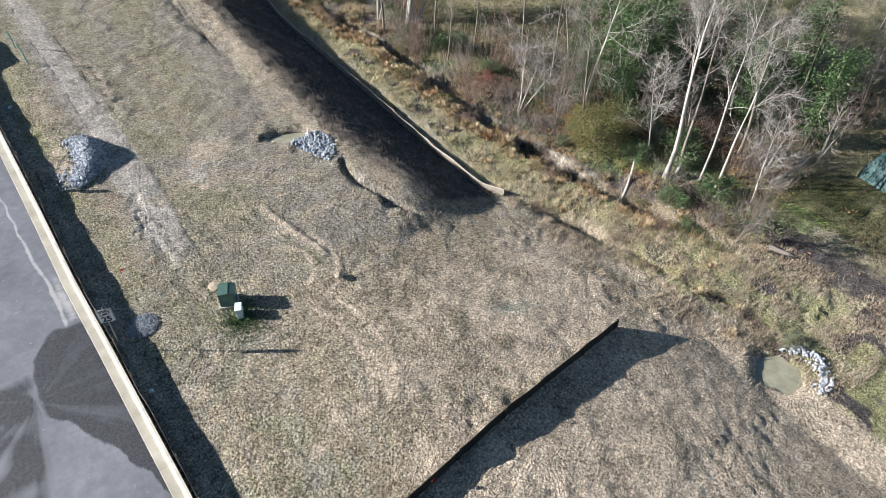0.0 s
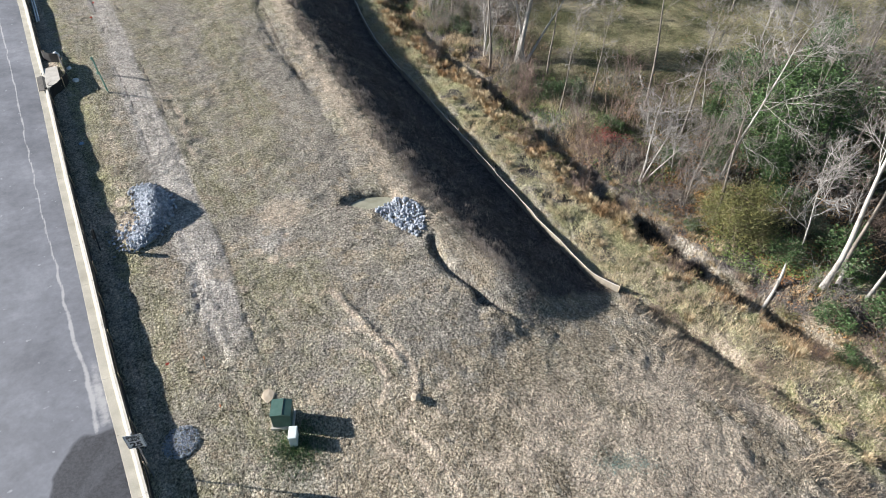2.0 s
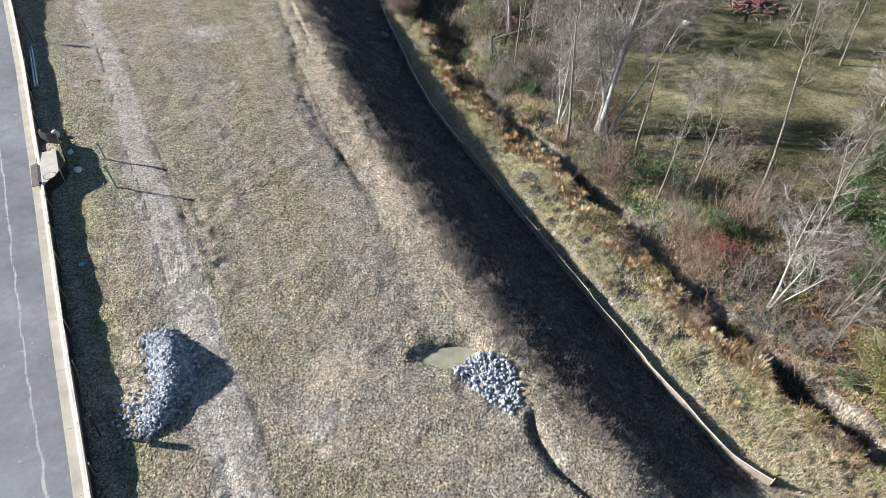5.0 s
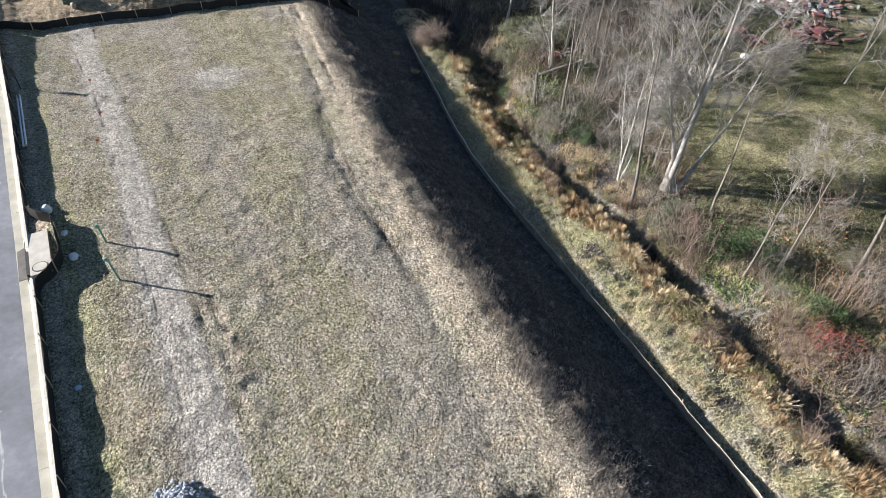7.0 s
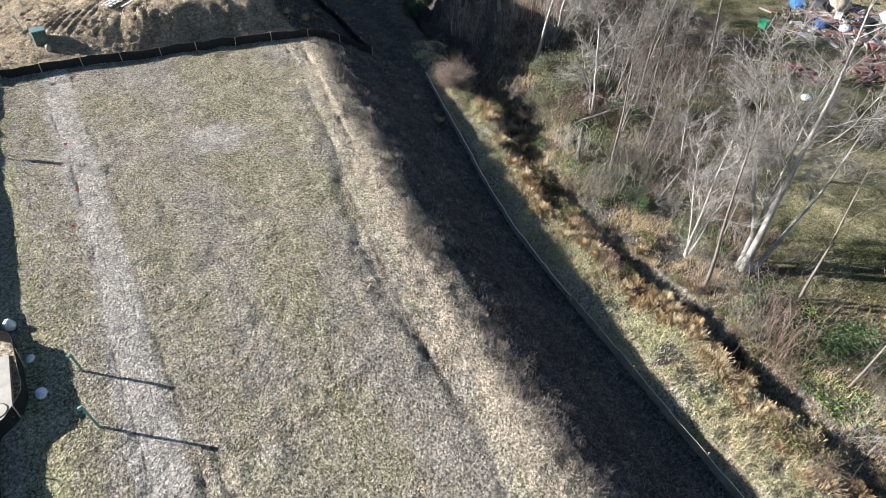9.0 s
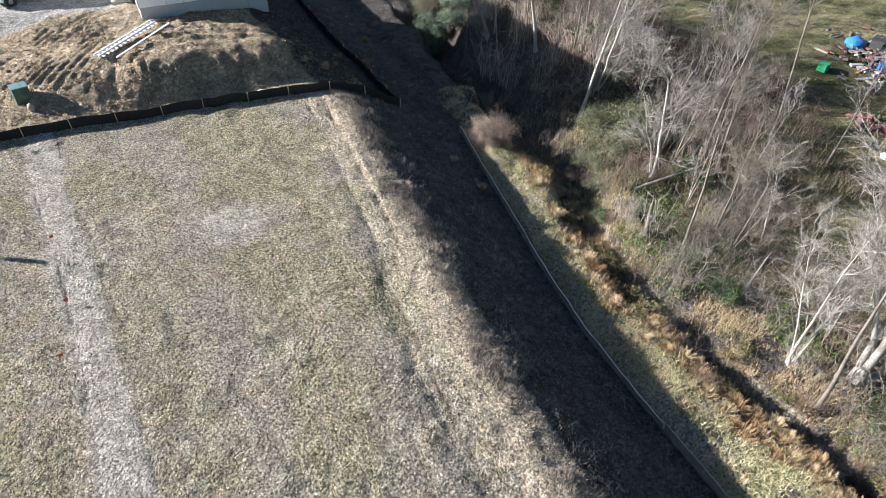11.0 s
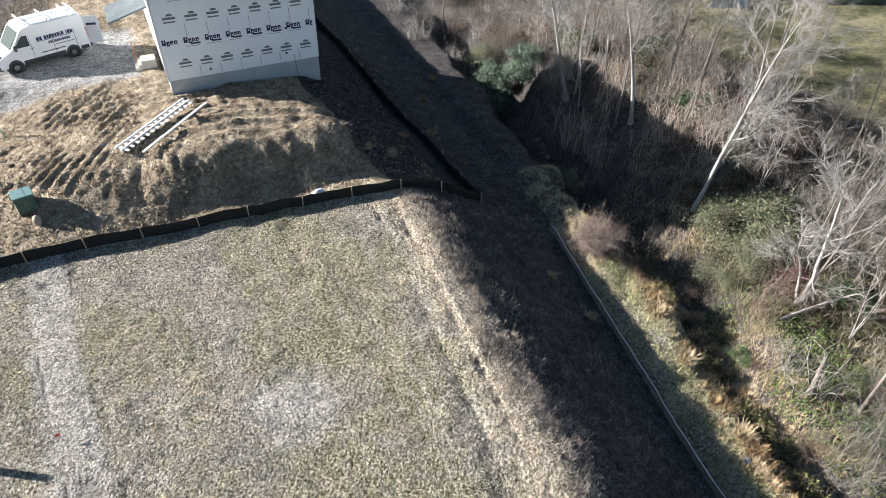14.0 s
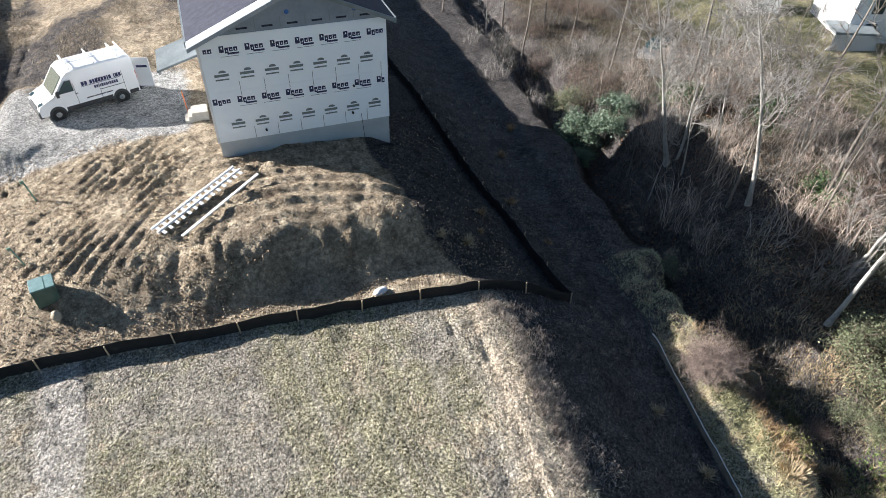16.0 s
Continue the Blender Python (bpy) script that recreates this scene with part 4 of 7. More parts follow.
def sideways(rng, d, angle):
    a = np.cross(d, rng.normal(0, 1, 3))
    a /= np.linalg.norm(a)
    return d * math.cos(angle) + a * math.sin(angle)


def bare_tree(seed, height, radius, lean=(0, 0), limbs=11, subs=6, twigs=9, first=0.3, spread=0.95, bark=None, twig=None, label="", stems=1, twig_r=0.010, wander=0.035):
    """A leafless tree about the origin: trunk, limbs and a crown of twigs."""
    rng = np.random.default_rng(seed)
    thing = new("tree")
    trunk, big, small = Wood(), Wood(), Wood()
    for k in range(stems):
        tilt = np.array((lean[0], lean[1], 1.0)) + (0 if k == 0 else 1) * np.array((*rng.normal(0, 0.22, 2), 0))
        hgt = height * (1 if k == 0 else rng.uniform(0.6, 0.95))
        rad = radius * (1 if k == 0 else rng.uniform(0.55, 0.85))
        off = (0, 0, -0.3) if k == 0 else (*rng.normal(0, radius * 1.6, 2), -0.3)
        pts = limb(rng, off, tilt / np.linalg.norm(tilt), hgt, 12, wander, 0.0)
        t = np.linspace(0, 1, 13)
        rr = rad * (1 - 0.93 * t) + rad * 0.5 * np.exp(-t * 28)
        trunk.tube(pts, rr, 9)
        for _ in range(limbs):
            u = first + (1 - first) * rng.uniform(0, 0.97) ** 0.8
            at = np.array([np.interp(u, t, pts[:, c]) for c in range(3)])
            d = sideways(rng, tilt / np.linalg.norm(tilt), rng.uniform(0.5, 1.15) * spread)
            ln = hgt * rng.uniform(0.22, 0.42) * (1.25 - 0.75 * u)
            r0 = max(0.3 * np.interp(u, t, rr), 0.02)
            lp = limb(rng, at, d, ln, 7, 0.16, 0.05)
            big.tube(lp, np.linspace(r0, r0 * 0.22, 8), 5)
            for _ in range(subs):
                q = rng.uniform(0.25, 1)
                a2 = np.array([np.interp(q, np.linspace(0, 1, 8), lp[:, c]) for c in range(3)])
                d2 = sideways(rng, (lp[-1] - lp[0]) / np.linalg.norm(lp[-1] - lp[0]), rng.uniform(0.4, 1.0))
                l2 = ln * rng.uniform(0.25, 0.5)
                sp = limb(rng, a2, d2, l2, 4, 0.2, 0.04)
                big.tube(sp, np.linspace(max(r0 * 0.3, twig_r * 1.3), twig_r * 0.8, 5), 3)
                for _ in range(twigs):
                    w = rng.uniform(0.15, 1)
                    a3 = np.array([np.interp(w, np.linspace(0, 1, 5), sp[:, c]) for c in range(3)])
                    d3 = sideways(rng, (sp[-1] - sp[0]) / np.linalg.norm(sp[-1] - sp[0]), rng.uniform(0.4, 1.1))
                    small.tube(limb(rng, a3, d3, l2 * rng.uniform(0.35, 0.8), 1, 0.25, 0.02), (twig_r, twig_r * 0.4), 3)
    hang("trunk", trunk.mesh("trunk"), bark or BARK, thing)
    hang("branchwork", big.mesh("branchwork"), bark or BARK, thing, "bare crooked branches")
    hang("crown", small.mesh("crown"), twig or TWIG, thing, "crown of fine bare twigs")
    return tagged(thing, label or "tall leafless tree with pale grey bark and fine twigs", "tree")


def at(thing, x, y, turn=0.0, size=1.0, sink=0.0):
    thing.matrix_world = pose(x, y, G(x, y) - sink, 0, 0, turn) @ Matrix.Diagonal((size, size, size, 1))
    return thing


def put(thing, x, y, turn=0.0, size=1.0):
    ob = copy_thing(thing, pose(x, y, G(x, y), 0, 0, turn))
    ob.scale = (size, size, size)
    return ob


# ---- small plants ----
def leafage(name, rows, colours, seed, size, flat=0.4):
    """Leaves: little folded quads at the places in rows."""
    rng = np.random.default_rng(seed)
    n = len(rows)
    a = rng.normal(0, 1, (n, 3))
    a[:, 2] *= flat
    a /= np.linalg.norm(a, axis=1)[:, None]
    b = np.cross(a, rng.normal(0, 1, (n, 3)))
    b /= np.linalg.norm(b, axis=1)[:, None]
    s = size * rng.uniform(0.6, 1.4, n)[:, None]
    v = np.stack((rows - a * s, rows + b * s * 0.45, rows + a * s, rows - b * s * 0.45), 1).reshape(-1, 3)
    return arrays(name, v, np.arange(4 * n).reshape(n, 4))


def blades(name, x, y, length, width, low, high, seed, lift=0.0, z=None):
    """Grass: one slim triangle a blade, rising by low to high degrees."""
    rng = np.random.default_rng(seed)
    n = len(x)
    az, el = rng.uniform(0, 2 * np.pi, n), np.radians(rng.uniform(low, high, n))
    ln, w = rng.uniform(*length, n), rng.uniform(*width, n)
    p = np.stack((x, y, (H(x, y) if z is None else z) + lift), -1)
    d = np.stack((np.cos(az) * np.cos(el), np.sin(az) * np.cos(el), np.sin(el)), -1)
    s = np.stack((-np.sin(az), np.cos(az), 0 * az), -1) * w[:, None]
    v = np.stack((p - s, p + s, p + d * ln[:, None]), 1).reshape(-1, 3)
    return arrays(name, v, np.arange(3 * n).reshape(n, 3))


def scatter(n, x0, x1, y0, y1, keep, seed):
    rng = np.random.default_rng(seed)
    x, y = rng.uniform(x0, x1, n), rng.uniform(y0, y1, n)
    k = rng.uniform(0, 1, n) < keep(x, y)
    return x[k], y[k]


STRAW = plain("dry_straw", (0.28, 0.25, 0.19), (0.60, 0.55, 0.46), 0.6, 0.9, bump=0, vary=0.65, fine=3)
TAN_GRASS = plain("tan_grass", (0.32, 0.25, 0.15), (0.62, 0.51, 0.34), 0.5, 0.9, bump=0, vary=0.4, fine=3)
OLIVE_GRASS = plain("olive_grass", (0.28, 0.27, 0.14), (0.66, 0.62, 0.40), 0.5, 0.9, bump=0, vary=0.4, fine=3)
RUSSET_GRASS = plain("russet_grass", (0.20, 0.125, 0.065), (0.50, 0.355, 0.20), 0.5, 0.9, bump=0, vary=0.4, fine=3)
WEED = plain("dead_weed_stalks", (0.15, 0.125, 0.105), (0.40, 0.35, 0.30), 0.8, 0.9, bump=0, vary=0.4, fine=3)
LEAF_GREEN = plain("evergreen_leaves", (0.024, 0.052, 0.018), (0.085, 0.15, 0.05), 0.8, 0.5, bump=0, vary=0.5, fine=4)
LEAF_OLIVE = plain("yellowing_leaves", (0.07, 0.08, 0.025), (0.22, 0.205, 0.075), 0.8, 0.6, bump=0, vary=0.3, fine=4)
LEAF_BROWN = plain("fallen_leaves", (0.15, 0.065, 0.03), (0.42, 0.24, 0.13), 0.5, 0.9, bump=0, vary=0.5, fine=4)
LEAF_PINE = plain("blue_green_needles", (0.07, 0.11, 0.075), (0.20, 0.27, 0.19), 0.8, 0.6, bump=0, vary=0.4, fine=4)
LEAF_RED = plain("red_berries_and_leaves", (0.20, 0.03, 0.025), (0.40, 0.08, 0.06), 0.8, 0.6, bump=0, vary=0.4, fine=4)


def on_field(x, y):
    return (x > kerb_x(y) + 0.25) & (x < crest_x(y) + 1.0) & (y < 81.5 - 0.05 * x)


def stuff(name, data, material, label, category="grass"):
    return tagged(hang(name, data, material), label, category, kind="stuff")


def lower(x, y):
    return (y < 26) & (x >= crest_x(y) - 1) & (x < creek_x(y))


x, y = scatter(330000, -4, 20, 4, 82, lambda x, y: on_field(x, y) * (0.3 + 0.7 * ramp(y, 19, 27)) * (0.35 + 0.65 * ramp(vnoise(x, y, 1.2, 61) + 0.5 * vnoise(x, y, 0.4, 62), -0.5, 0.5)), 101)
stuff("straw", blades("straw", x, y, (0.06, 0.17), (0.006, 0.013), 8, 55, 102), STRAW, "short dead straw-coloured grass matted over the plot")
x, y = scatter(90000, 8, 38, 3, 27, lambda x, y: lower(x, y) * (0.12 + 0.88 * ramp(x, 24, 29)) * (0.2 + 0.8 * ramp(vnoise(x, y, 1.2, 63), -0.2, 0.5)), 103)
stuff("dry_grass", blades("dry_grass", x, y, (0.07, 0.2), (0.006, 0.014), 10, 55, 104), STRAW, "dry tan grass over the lower corner of the plot")
x, y = scatter(55000, 14, 27, 24, 92, lambda x, y: (x > crest_x(y) - 0.5) * (x < foot_x(y) - 0.15) * (y < 80.5) * ramp(vnoise(x, y, 1.0, 64) + 0.6 * vnoise(x, y, 0.4, 65), -0.3, 0.7), 105)
stuff("bank_weeds", blades("bank_weeds", x, y, (0.08, 0.32), (0.009, 0.018), 25, 80, 106), WEED, "sparse grey-brown dead weeds on the shaded bank", "weeds")
x, y = scatter(260000, 22, 34, 12, 84, lambda x, y: (x > foot_x(y) + 0.35) * (x < creek_x(y) - 0.4) * (0.3 + 0.7 * ramp(vnoise(x, y, 0.9, 66), -0.4, 0.4)), 107)
stuff("creek_grass", blades("creek_grass", x, y, (0.08, 0.3), (0.008, 0.015), 15, 70, 108), OLIVE_GRASS, "matted olive and straw grass strip beside the creek")
x, y = scatter(170000, 22, 36, 12, 84, lambda x, y: (x > foot_x(y) + 0.3) * (np.abs(x - creek_x(y)) > 0.7) * (x < creek_x(y) + 3.2) * ramp(vnoise(x, y, 1.3, 67) + 0.7 * vnoise(x, y, 0.45, 167), 0.0, 0.4), 109)
stuff("tall_grass", blades("tall_grass", x, y, (0.14, 0.5), (0.008, 0.015), 10, 75, 110), TAN_GRASS, "long flopped tan grass along the creek banks")
x, y = scatter(60000, 30, 60, 5, 108, lambda x, y: (x > creek_x(y) + 0.8) * ramp(vnoise(x, y, 3.5, 68), -0.5, 0.3) * (1 - 0.85 * (x > creek_x(y) + 9)), 111)
stuff("leaf_litter", leafage("leaf_litter", np.stack((x, y, H(x, y) + 0.03), -1), None, 112, 0.075, 0.25), LEAF_BROWN, "brown fallen leaves on the woodland floor", "leaves")
LEAF_IVY = plain("bright_ivy_leaves", (0.06, 0.11, 0.025), (0.19, 0.28, 0.075), 0.8, 0.5, bump=0, vary=0.5, fine=4)
x, y = scatter(170000, 28.5, 45, 8, 70, lambda x, y: (x > creek_x(y) + 1.3) * (x < creek_x(y) + 6.5) * ramp(vnoise(x, y, 3.0, 69) + 0.2 + 0.25 * (y > 44), 0.0, 0.45), 113)
stuff("ground_ivy", leafage("ground_ivy", np.stack((x, y, H(x, y) + 0.08 + 0.1 * np.abs(vnoise(x, y, 0.6, 70))), -1), None, 114, 0.06, 0.5), LEAF_IVY, "low green ivy trailing over the far bank", "ivy")
def wooded(x, y):
    """Where scrub grows under the trees."""
    d = x - creek_x(y)
    open_lawn = ((d > 9) & (x < 55) & (y > 39) & (y < 60)) | ((x > 50) & (y > 57) & (y < 99)) | ((x > 37.5) & (y < 16))
    return (d > 1.4) * (1 - 0.75 * (d < 5) * (y < 62)) * (~open_lawn) * (1 - 0.9 * bell(x - 41, 8) * bell(y - 24, 8))


BROWN_SCRUB = plain("dead_brown_scrub", (0.07, 0.055, 0.04), (0.34, 0.285, 0.21), 0.5, 0.9, bump=0, vary=0.5, fine=3)
OLIVE_SCRUB = plain("olive_scrub", (0.04, 0.045, 0.018), (0.17, 0.16, 0.075), 0.5, 0.9, bump=0, vary=0.5, fine=3)
x, y = scatter(110000, 27, 56, 12, 118, lambda x, y: wooded(x, y) * (0.25 + 0.75 * ramp(vnoise(x, y, 2.2, 91), -0.4, 0.3)), 121)
stuff("undergrowth", blades("undergrowth", x, y, (0.25, 0.95), (0.012, 0.024), 15, 85, 122), BROWN_SCRUB, "tangled dead brown undergrowth on the woodland floor", "undergrowth")
x, y = scatter(150000, 27, 56, 12, 118, lambda x, y: wooded(x, y) * ramp(vnoise(x, y, 3.5, 92) + 0.4 * vnoise(x, y, 1.0, 93), 0.0, 0.5), 123)
stuff("green_undergrowth", leafage("green_undergrowth", np.stack((x, y, H(x, y) + np.random.default_rng(124).uniform(0.05, 0.7, len(x)) * (0.4 + 0.6 * ramp(vnoise(x, y, 1.2, 94), -0.2, 0.5))), -1), None, 125, 0.055, 0.6), OLIVE_SCRUB, "low olive-green evergreen undergrowth beneath the trees", "undergrowth")
x, y = scatter(120000, 25, 33, 15, 78, lambda x, y: bell(x - creek_x(y) + 1.0, 0.9) * ramp(vnoise(x, y, 1.3, 95) + 0.7 * vnoise(x, y, 0.45, 96), 0.0, 0.35), 126)
stuff("russet_grass", blades("russet_grass", x, y, (0.3, 0.8), (0.009, 0.017), 20, 80, 127), RUSSET_GRASS, "rank russet dead grass overhanging the creek")
x, y = scatter(150000, 19, 38, 3, 27, lambda x, y: (x > np.interp(y, (3, 12, 20, 27), (29, 25, 23, 23.5))) * (x < creek_x(y) + 2) * ramp(vnoise(x, y, 1.4, 97) + 0.5 * vnoise(x, y, 0.5, 98), -0.2, 0.4), 128)
RANK = plain("rank_dead_grass", (0.19, 0.15, 0.105), (0.50, 0.425, 0.32), 0.7, 0.9, bump=0, vary=0.5, fine=3)
stuff("rank_grass", blades("rank_grass", x, y, (0.09, 0.36), (0.010, 0.018), 12, 75, 129), RANK, "rank tan grass matted over the low corner of the plot")
x, y = scatter(120000, 14, 30, 24, 108, lambda x, y: (bell(x - crest_x(y) - 0.9, 1.0) * (y < 81) * ramp(vnoise(x, y, 0.9, 99), -0.4, 0.4) + 0.5 * (y > 82) * (x > 22.6) * ramp(vnoise(x, y, 1.2, 100), 0.0, 0.5)), 130)
stuff("crest_weeds", blades("crest_weeds", x, y, (0.07, 0.26), (0.007, 0.015), 15, 75, 131), WEED, "brown dead weeds along the crest of the bank", "weeds")
x, y = scatter(120000, 27, 37, 36, 82, lambda x, y: bell(np.maximum(x - creek_x(y) - 2.6, 0), 1.4) * (x > creek_x(y) + 0.9) * ramp(vnoise(x, y, 1.5, 101), -0.3, 0.3), 132)
stuff("bank_grass", blades("bank_grass", x, y, (0.2, 0.6), (0.009, 0.016), 15, 75, 133), TAN_GRASS, "pale flopped dead grass on the far bank of the creek")
x, y = scatter(150000, 28, 50, 14, 46, lambda x, y: (x > creek_x(y) + 0.7) * bell(np.hypot((x - 36) / 8.5, (y - 28) / 10), 1) * ramp(vnoise(x, y, 1.6, 102), -0.4, 0.3), 134)
stuff("autumn_leaves", leafage("autumn_leaves", np.stack((x, y, H(x, y) + 0.04), -1), None, 135, 0.075, 0.3), plain("rust_and_gold_leaves", (0.17, 0.065, 0.03), (0.52, 0.33, 0.14), 0.5, 0.9, bump=0, vary=0.5, fine=4), "rust and gold fallen leaves beneath the trees", "leaves")
x, y = scatter(60000, -16, 9, 103, 124, lambda x, y: ramp(vnoise(x, y, 2.5, 306) + 0.6 * vnoise(x, y, 0.8, 307), -0.1, 0.5), 136)
stuff("rough_grass", blades("rough_grass", x, y, (0.12, 0.4), (0.012, 0.022), 15, 70, 137), RANK, "rough brown dead grass behind the gravel stand")
x, y = scatter(14000, 3.0, 6.4, 20.6, 24.4, lambda x, y: bell(np.hypot(x - 4.7, y - 22.3), 0.9), 115)
stuff("green_grass", blades("green_grass", x, y, (0.1, 0.26), (0.007, 0.014), 30, 85, 116), LEAF_GREEN, "fresh green grass around the utility cabinets")

TEAL_FIBRE = plain("teal_mulch_fibre", (0.10, 0.17, 0.14), (0.24, 0.32, 0.28), 0.8, 0.9, bump=0, vary=0.4, fine=3)
x, y = scatter(5200, 15.2, 19.2, 14.8, 17.4, lambda x, y: 0.6 * bell(np.hypot((x - 17.1) / 1.2, (y - 16.1 + 0.35 * (x - 17)) / 0.4), 1.0), 117)
stuff("mulch_fibre", blades("mulch_fibre", x, y, (0.06, 0.16), (0.008, 0.016), 0, 30, 118), TEAL_FIBRE, "faded teal smear of mulch fibre on the straw", "mulch")


def grass_tuft(seed, n, length, material, label, name="grass_tuft"):
    rng = np.random.default_rng(seed)
    x, y = rng.normal(0, 0.12, n), rng.normal(0, 0.12, n)
    ln = rng.uniform(0.5, 1.0, n) * length
    az, el = np.arctan2(y, x) + rng.normal(0, 0.5, n), np.radians(rng.uniform(25, 85, n))
    p = np.stack((x, y, 0 * x - 0.02), -1)
    d = np.stack((np.cos(az) * np.cos(el), np.sin(az) * np.cos(el), np.sin(el)), -1)
    droop = d * 0.9 + np.array((0, 0, -0.45))
    s = np.stack((-np.sin(az), np.cos(az), 0 * az), -1) * 0.0105
    m = p + d * ln[:, None] * 0.6
    e = m + droop * ln[:, None] * 0.45
    v = np.stack((p - s, p + s, m + s * 0.8, e, m - s * 0.8), 1).reshape(-1, 3)
    i = np.arange(n)[:, None] * 5
    f = np.concatenate((i + np.array((0, 1, 2, 4)), i + np.array((4, 2, 3, 3))))
    data = arrays(name, v, f[:, :4])
    data.validate()
    return tagged(hang(name, data, material), label, "grass", "grass tufts by the creek")


tufts = [grass_tuft(21, 190, 0.9, TAN_GRASS, "arching tuft of long dry tan grass"), grass_tuft(22, 160, 0.75, RUSSET_GRASS, "arching tuft of russet dead grass"), grass_tuft(23, 130, 0.6, TAN_GRASS, "small tuft of dry tan grass")]
rng = np.random.default_rng(31)
first = [True] * 3


def place(thing, k, flags, x, y, size, sink=0.0):
    """The built one stands at its first place; later places take copies."""
    turn = float(rng.uniform(0, 360))
    if flags[k]:
        flags[k] = False
        return at(thing, x, y, turn, size, sink)
    return put(thing, x, y, turn, size)


for yy in np.arange(17, 76, 0.62):
    for side in (-1, 1):
        if rng.uniform() < (0.85 if 34 < yy < 58 else 0.5):
            xx = creek_x(yy) + side * rng.uniform(0.5, 2.0) - 0.3
            k = int(rng.choice(3, p=(0.35, 0.4, 0.25)) if side < 0 else rng.choice((0, 2)))
            place(tufts[k], k, first, xx, yy + rng.uniform(-0.3, 0.3), rng.uniform(0.6, 1.2))
for yy in np.arange(29, 63, 0.42):
    k = int(rng.choice(3, p=(0.45, 0.35, 0.2)))
    place(tufts[k], k, first, creek_x(yy) - rng.uniform(0.5, 2.4), yy + rng.uniform(-0.2, 0.2), rng.uniform(0.7, 1.4))
for xx, yy, sz in ((27.2, 69.8, 1.3), (24.0, 71.0, 0.8), (23.6, 74.0, 0.7), (18.5, 83.6, 0.9), (17.2, 83.9, 0.7), (27.4, 66.0, 0.8), (26.8, 61.0, 0.8), (24.4, 38, 0.7), (24.8, 47, 0.7), (25.6, 29, 0.8), (26.5, 22, 0.9), (27.6, 25, 0.9), (28.2, 12.0, 0.8), (27.5, 9, 0.8), (29.5, 10, 0.9), (30.8, 13, 0.9)):
    place(tufts[0], 0, first, xx, yy, sz)
for xx, yy, sz in ((20.4, 86.4, 0.9), (19.6, 84.6, 0.6), (23.8, 89.5, 1.0), (24.4, 85.8, 0.7), (26.2, 96.0, 1.0), (28.6, 99.5, 1.1)):
    place(tufts[1], 1, first, xx, yy, sz)
weeds = [grass_tuft(24, 46, 0.55, WEED, "dead grey-brown weed clump on the shaded bank", "weed_clump"), grass_tuft(25, 34, 0.7, WEED, "spindly pale dead weed on the shaded bank", "weed_clump")]
wf = [True] * 2
for n_weed in range(290):
    yy = rng.uniform(26, 108) if n_weed % 3 else rng.uniform(26, 80)
    along = 0.25 + 0.9 * abs(rng.normal(0, 1)) if n_weed % 3 == 0 else rng.uniform(0.6, 7)
    xx = min(crest_x(yy) + along, foot_x(yy) - 0.5) if yy < 79 else rng.uniform(23, 29)
    k = int(rng.integers(2))
    place(weeds[k], k, wf, xx, yy, rng.uniform(0.3, 0.7))
for w in weeds:
    tagged(w, category="weed", group="weeds on the bank")


g = np.random.default_rng(36)
cy = g.uniform(25.5, 80.0, 1300)
cx = crest_x(cy) + 0.1 + 1.0 * np.abs(g.normal(0, 0.8, len(cy))) + 0.5 * vnoise(cy, 0 * cy, 2.0, 201)
ok = (cx < foot_x(cy) - 0.4) & (vnoise(cx, cy, 2.2, 202) > -0.45)
cx, cy = np.repeat(cx[ok], 34), np.repeat(cy[ok], 34)
cx, cy = cx + g.normal(0, 0.13, len(cx)), cy + g.normal(0, 0.13, len(cy))
stuff("dead_weeds", blades("dead_weeds", cx, cy, (0.10, 0.34), (0.007, 0.013), 25, 85, 203), WEED, "clumps of brown dead weeds over the crest of the bank", "weeds")


# ---- brambles and shrubs ----
def bramble(seed, n, radius, height, material, label, r=0.011):
    rng = np.random.default_rng(seed)
    wood = Wood()
    for _ in range(n):
        a, d = rng.uniform(0, 2 * np.pi), radius * math.sqrt(rng.uniform(0, 1)) * 0.7
        p0 = np.array((math.cos(a) * d, math.sin(a) * d, -0.1))
        b = rng.uniform(0, 2 * np.pi)
        reach, top = rng.uniform(0.3, 1.0) * radius, height * rng.uniform(0.4, 1.0)
        t = np.linspace(0, 1, 5)[:, None]
        pts = p0 + np.array((math.cos(b), math.sin(b), 0)) * reach * t ** 1.2 + np.array((0, 0, 1)) * top * (np.sin(t * rng.uniform(1.3, 2.6)))
        pts[1:] += rng.normal(0, 0.07, (4, 3))
        wood.tube(pts, np.linspace(r, r * 0.45, 5), 3)
        for _ in range(3):
            q = rng.integers(1, 5)
            wood.tube(np.array((pts[q], pts[q] + rng.normal(0, 0.34, 3) + (0, 0, 0.14))), (r * 0.6, r * 0.3), 3)
    ob = hang("bramble", wood.mesh("bramble"), material)
    return tagged(ob, label, "bramble", "brambles on the far bank")


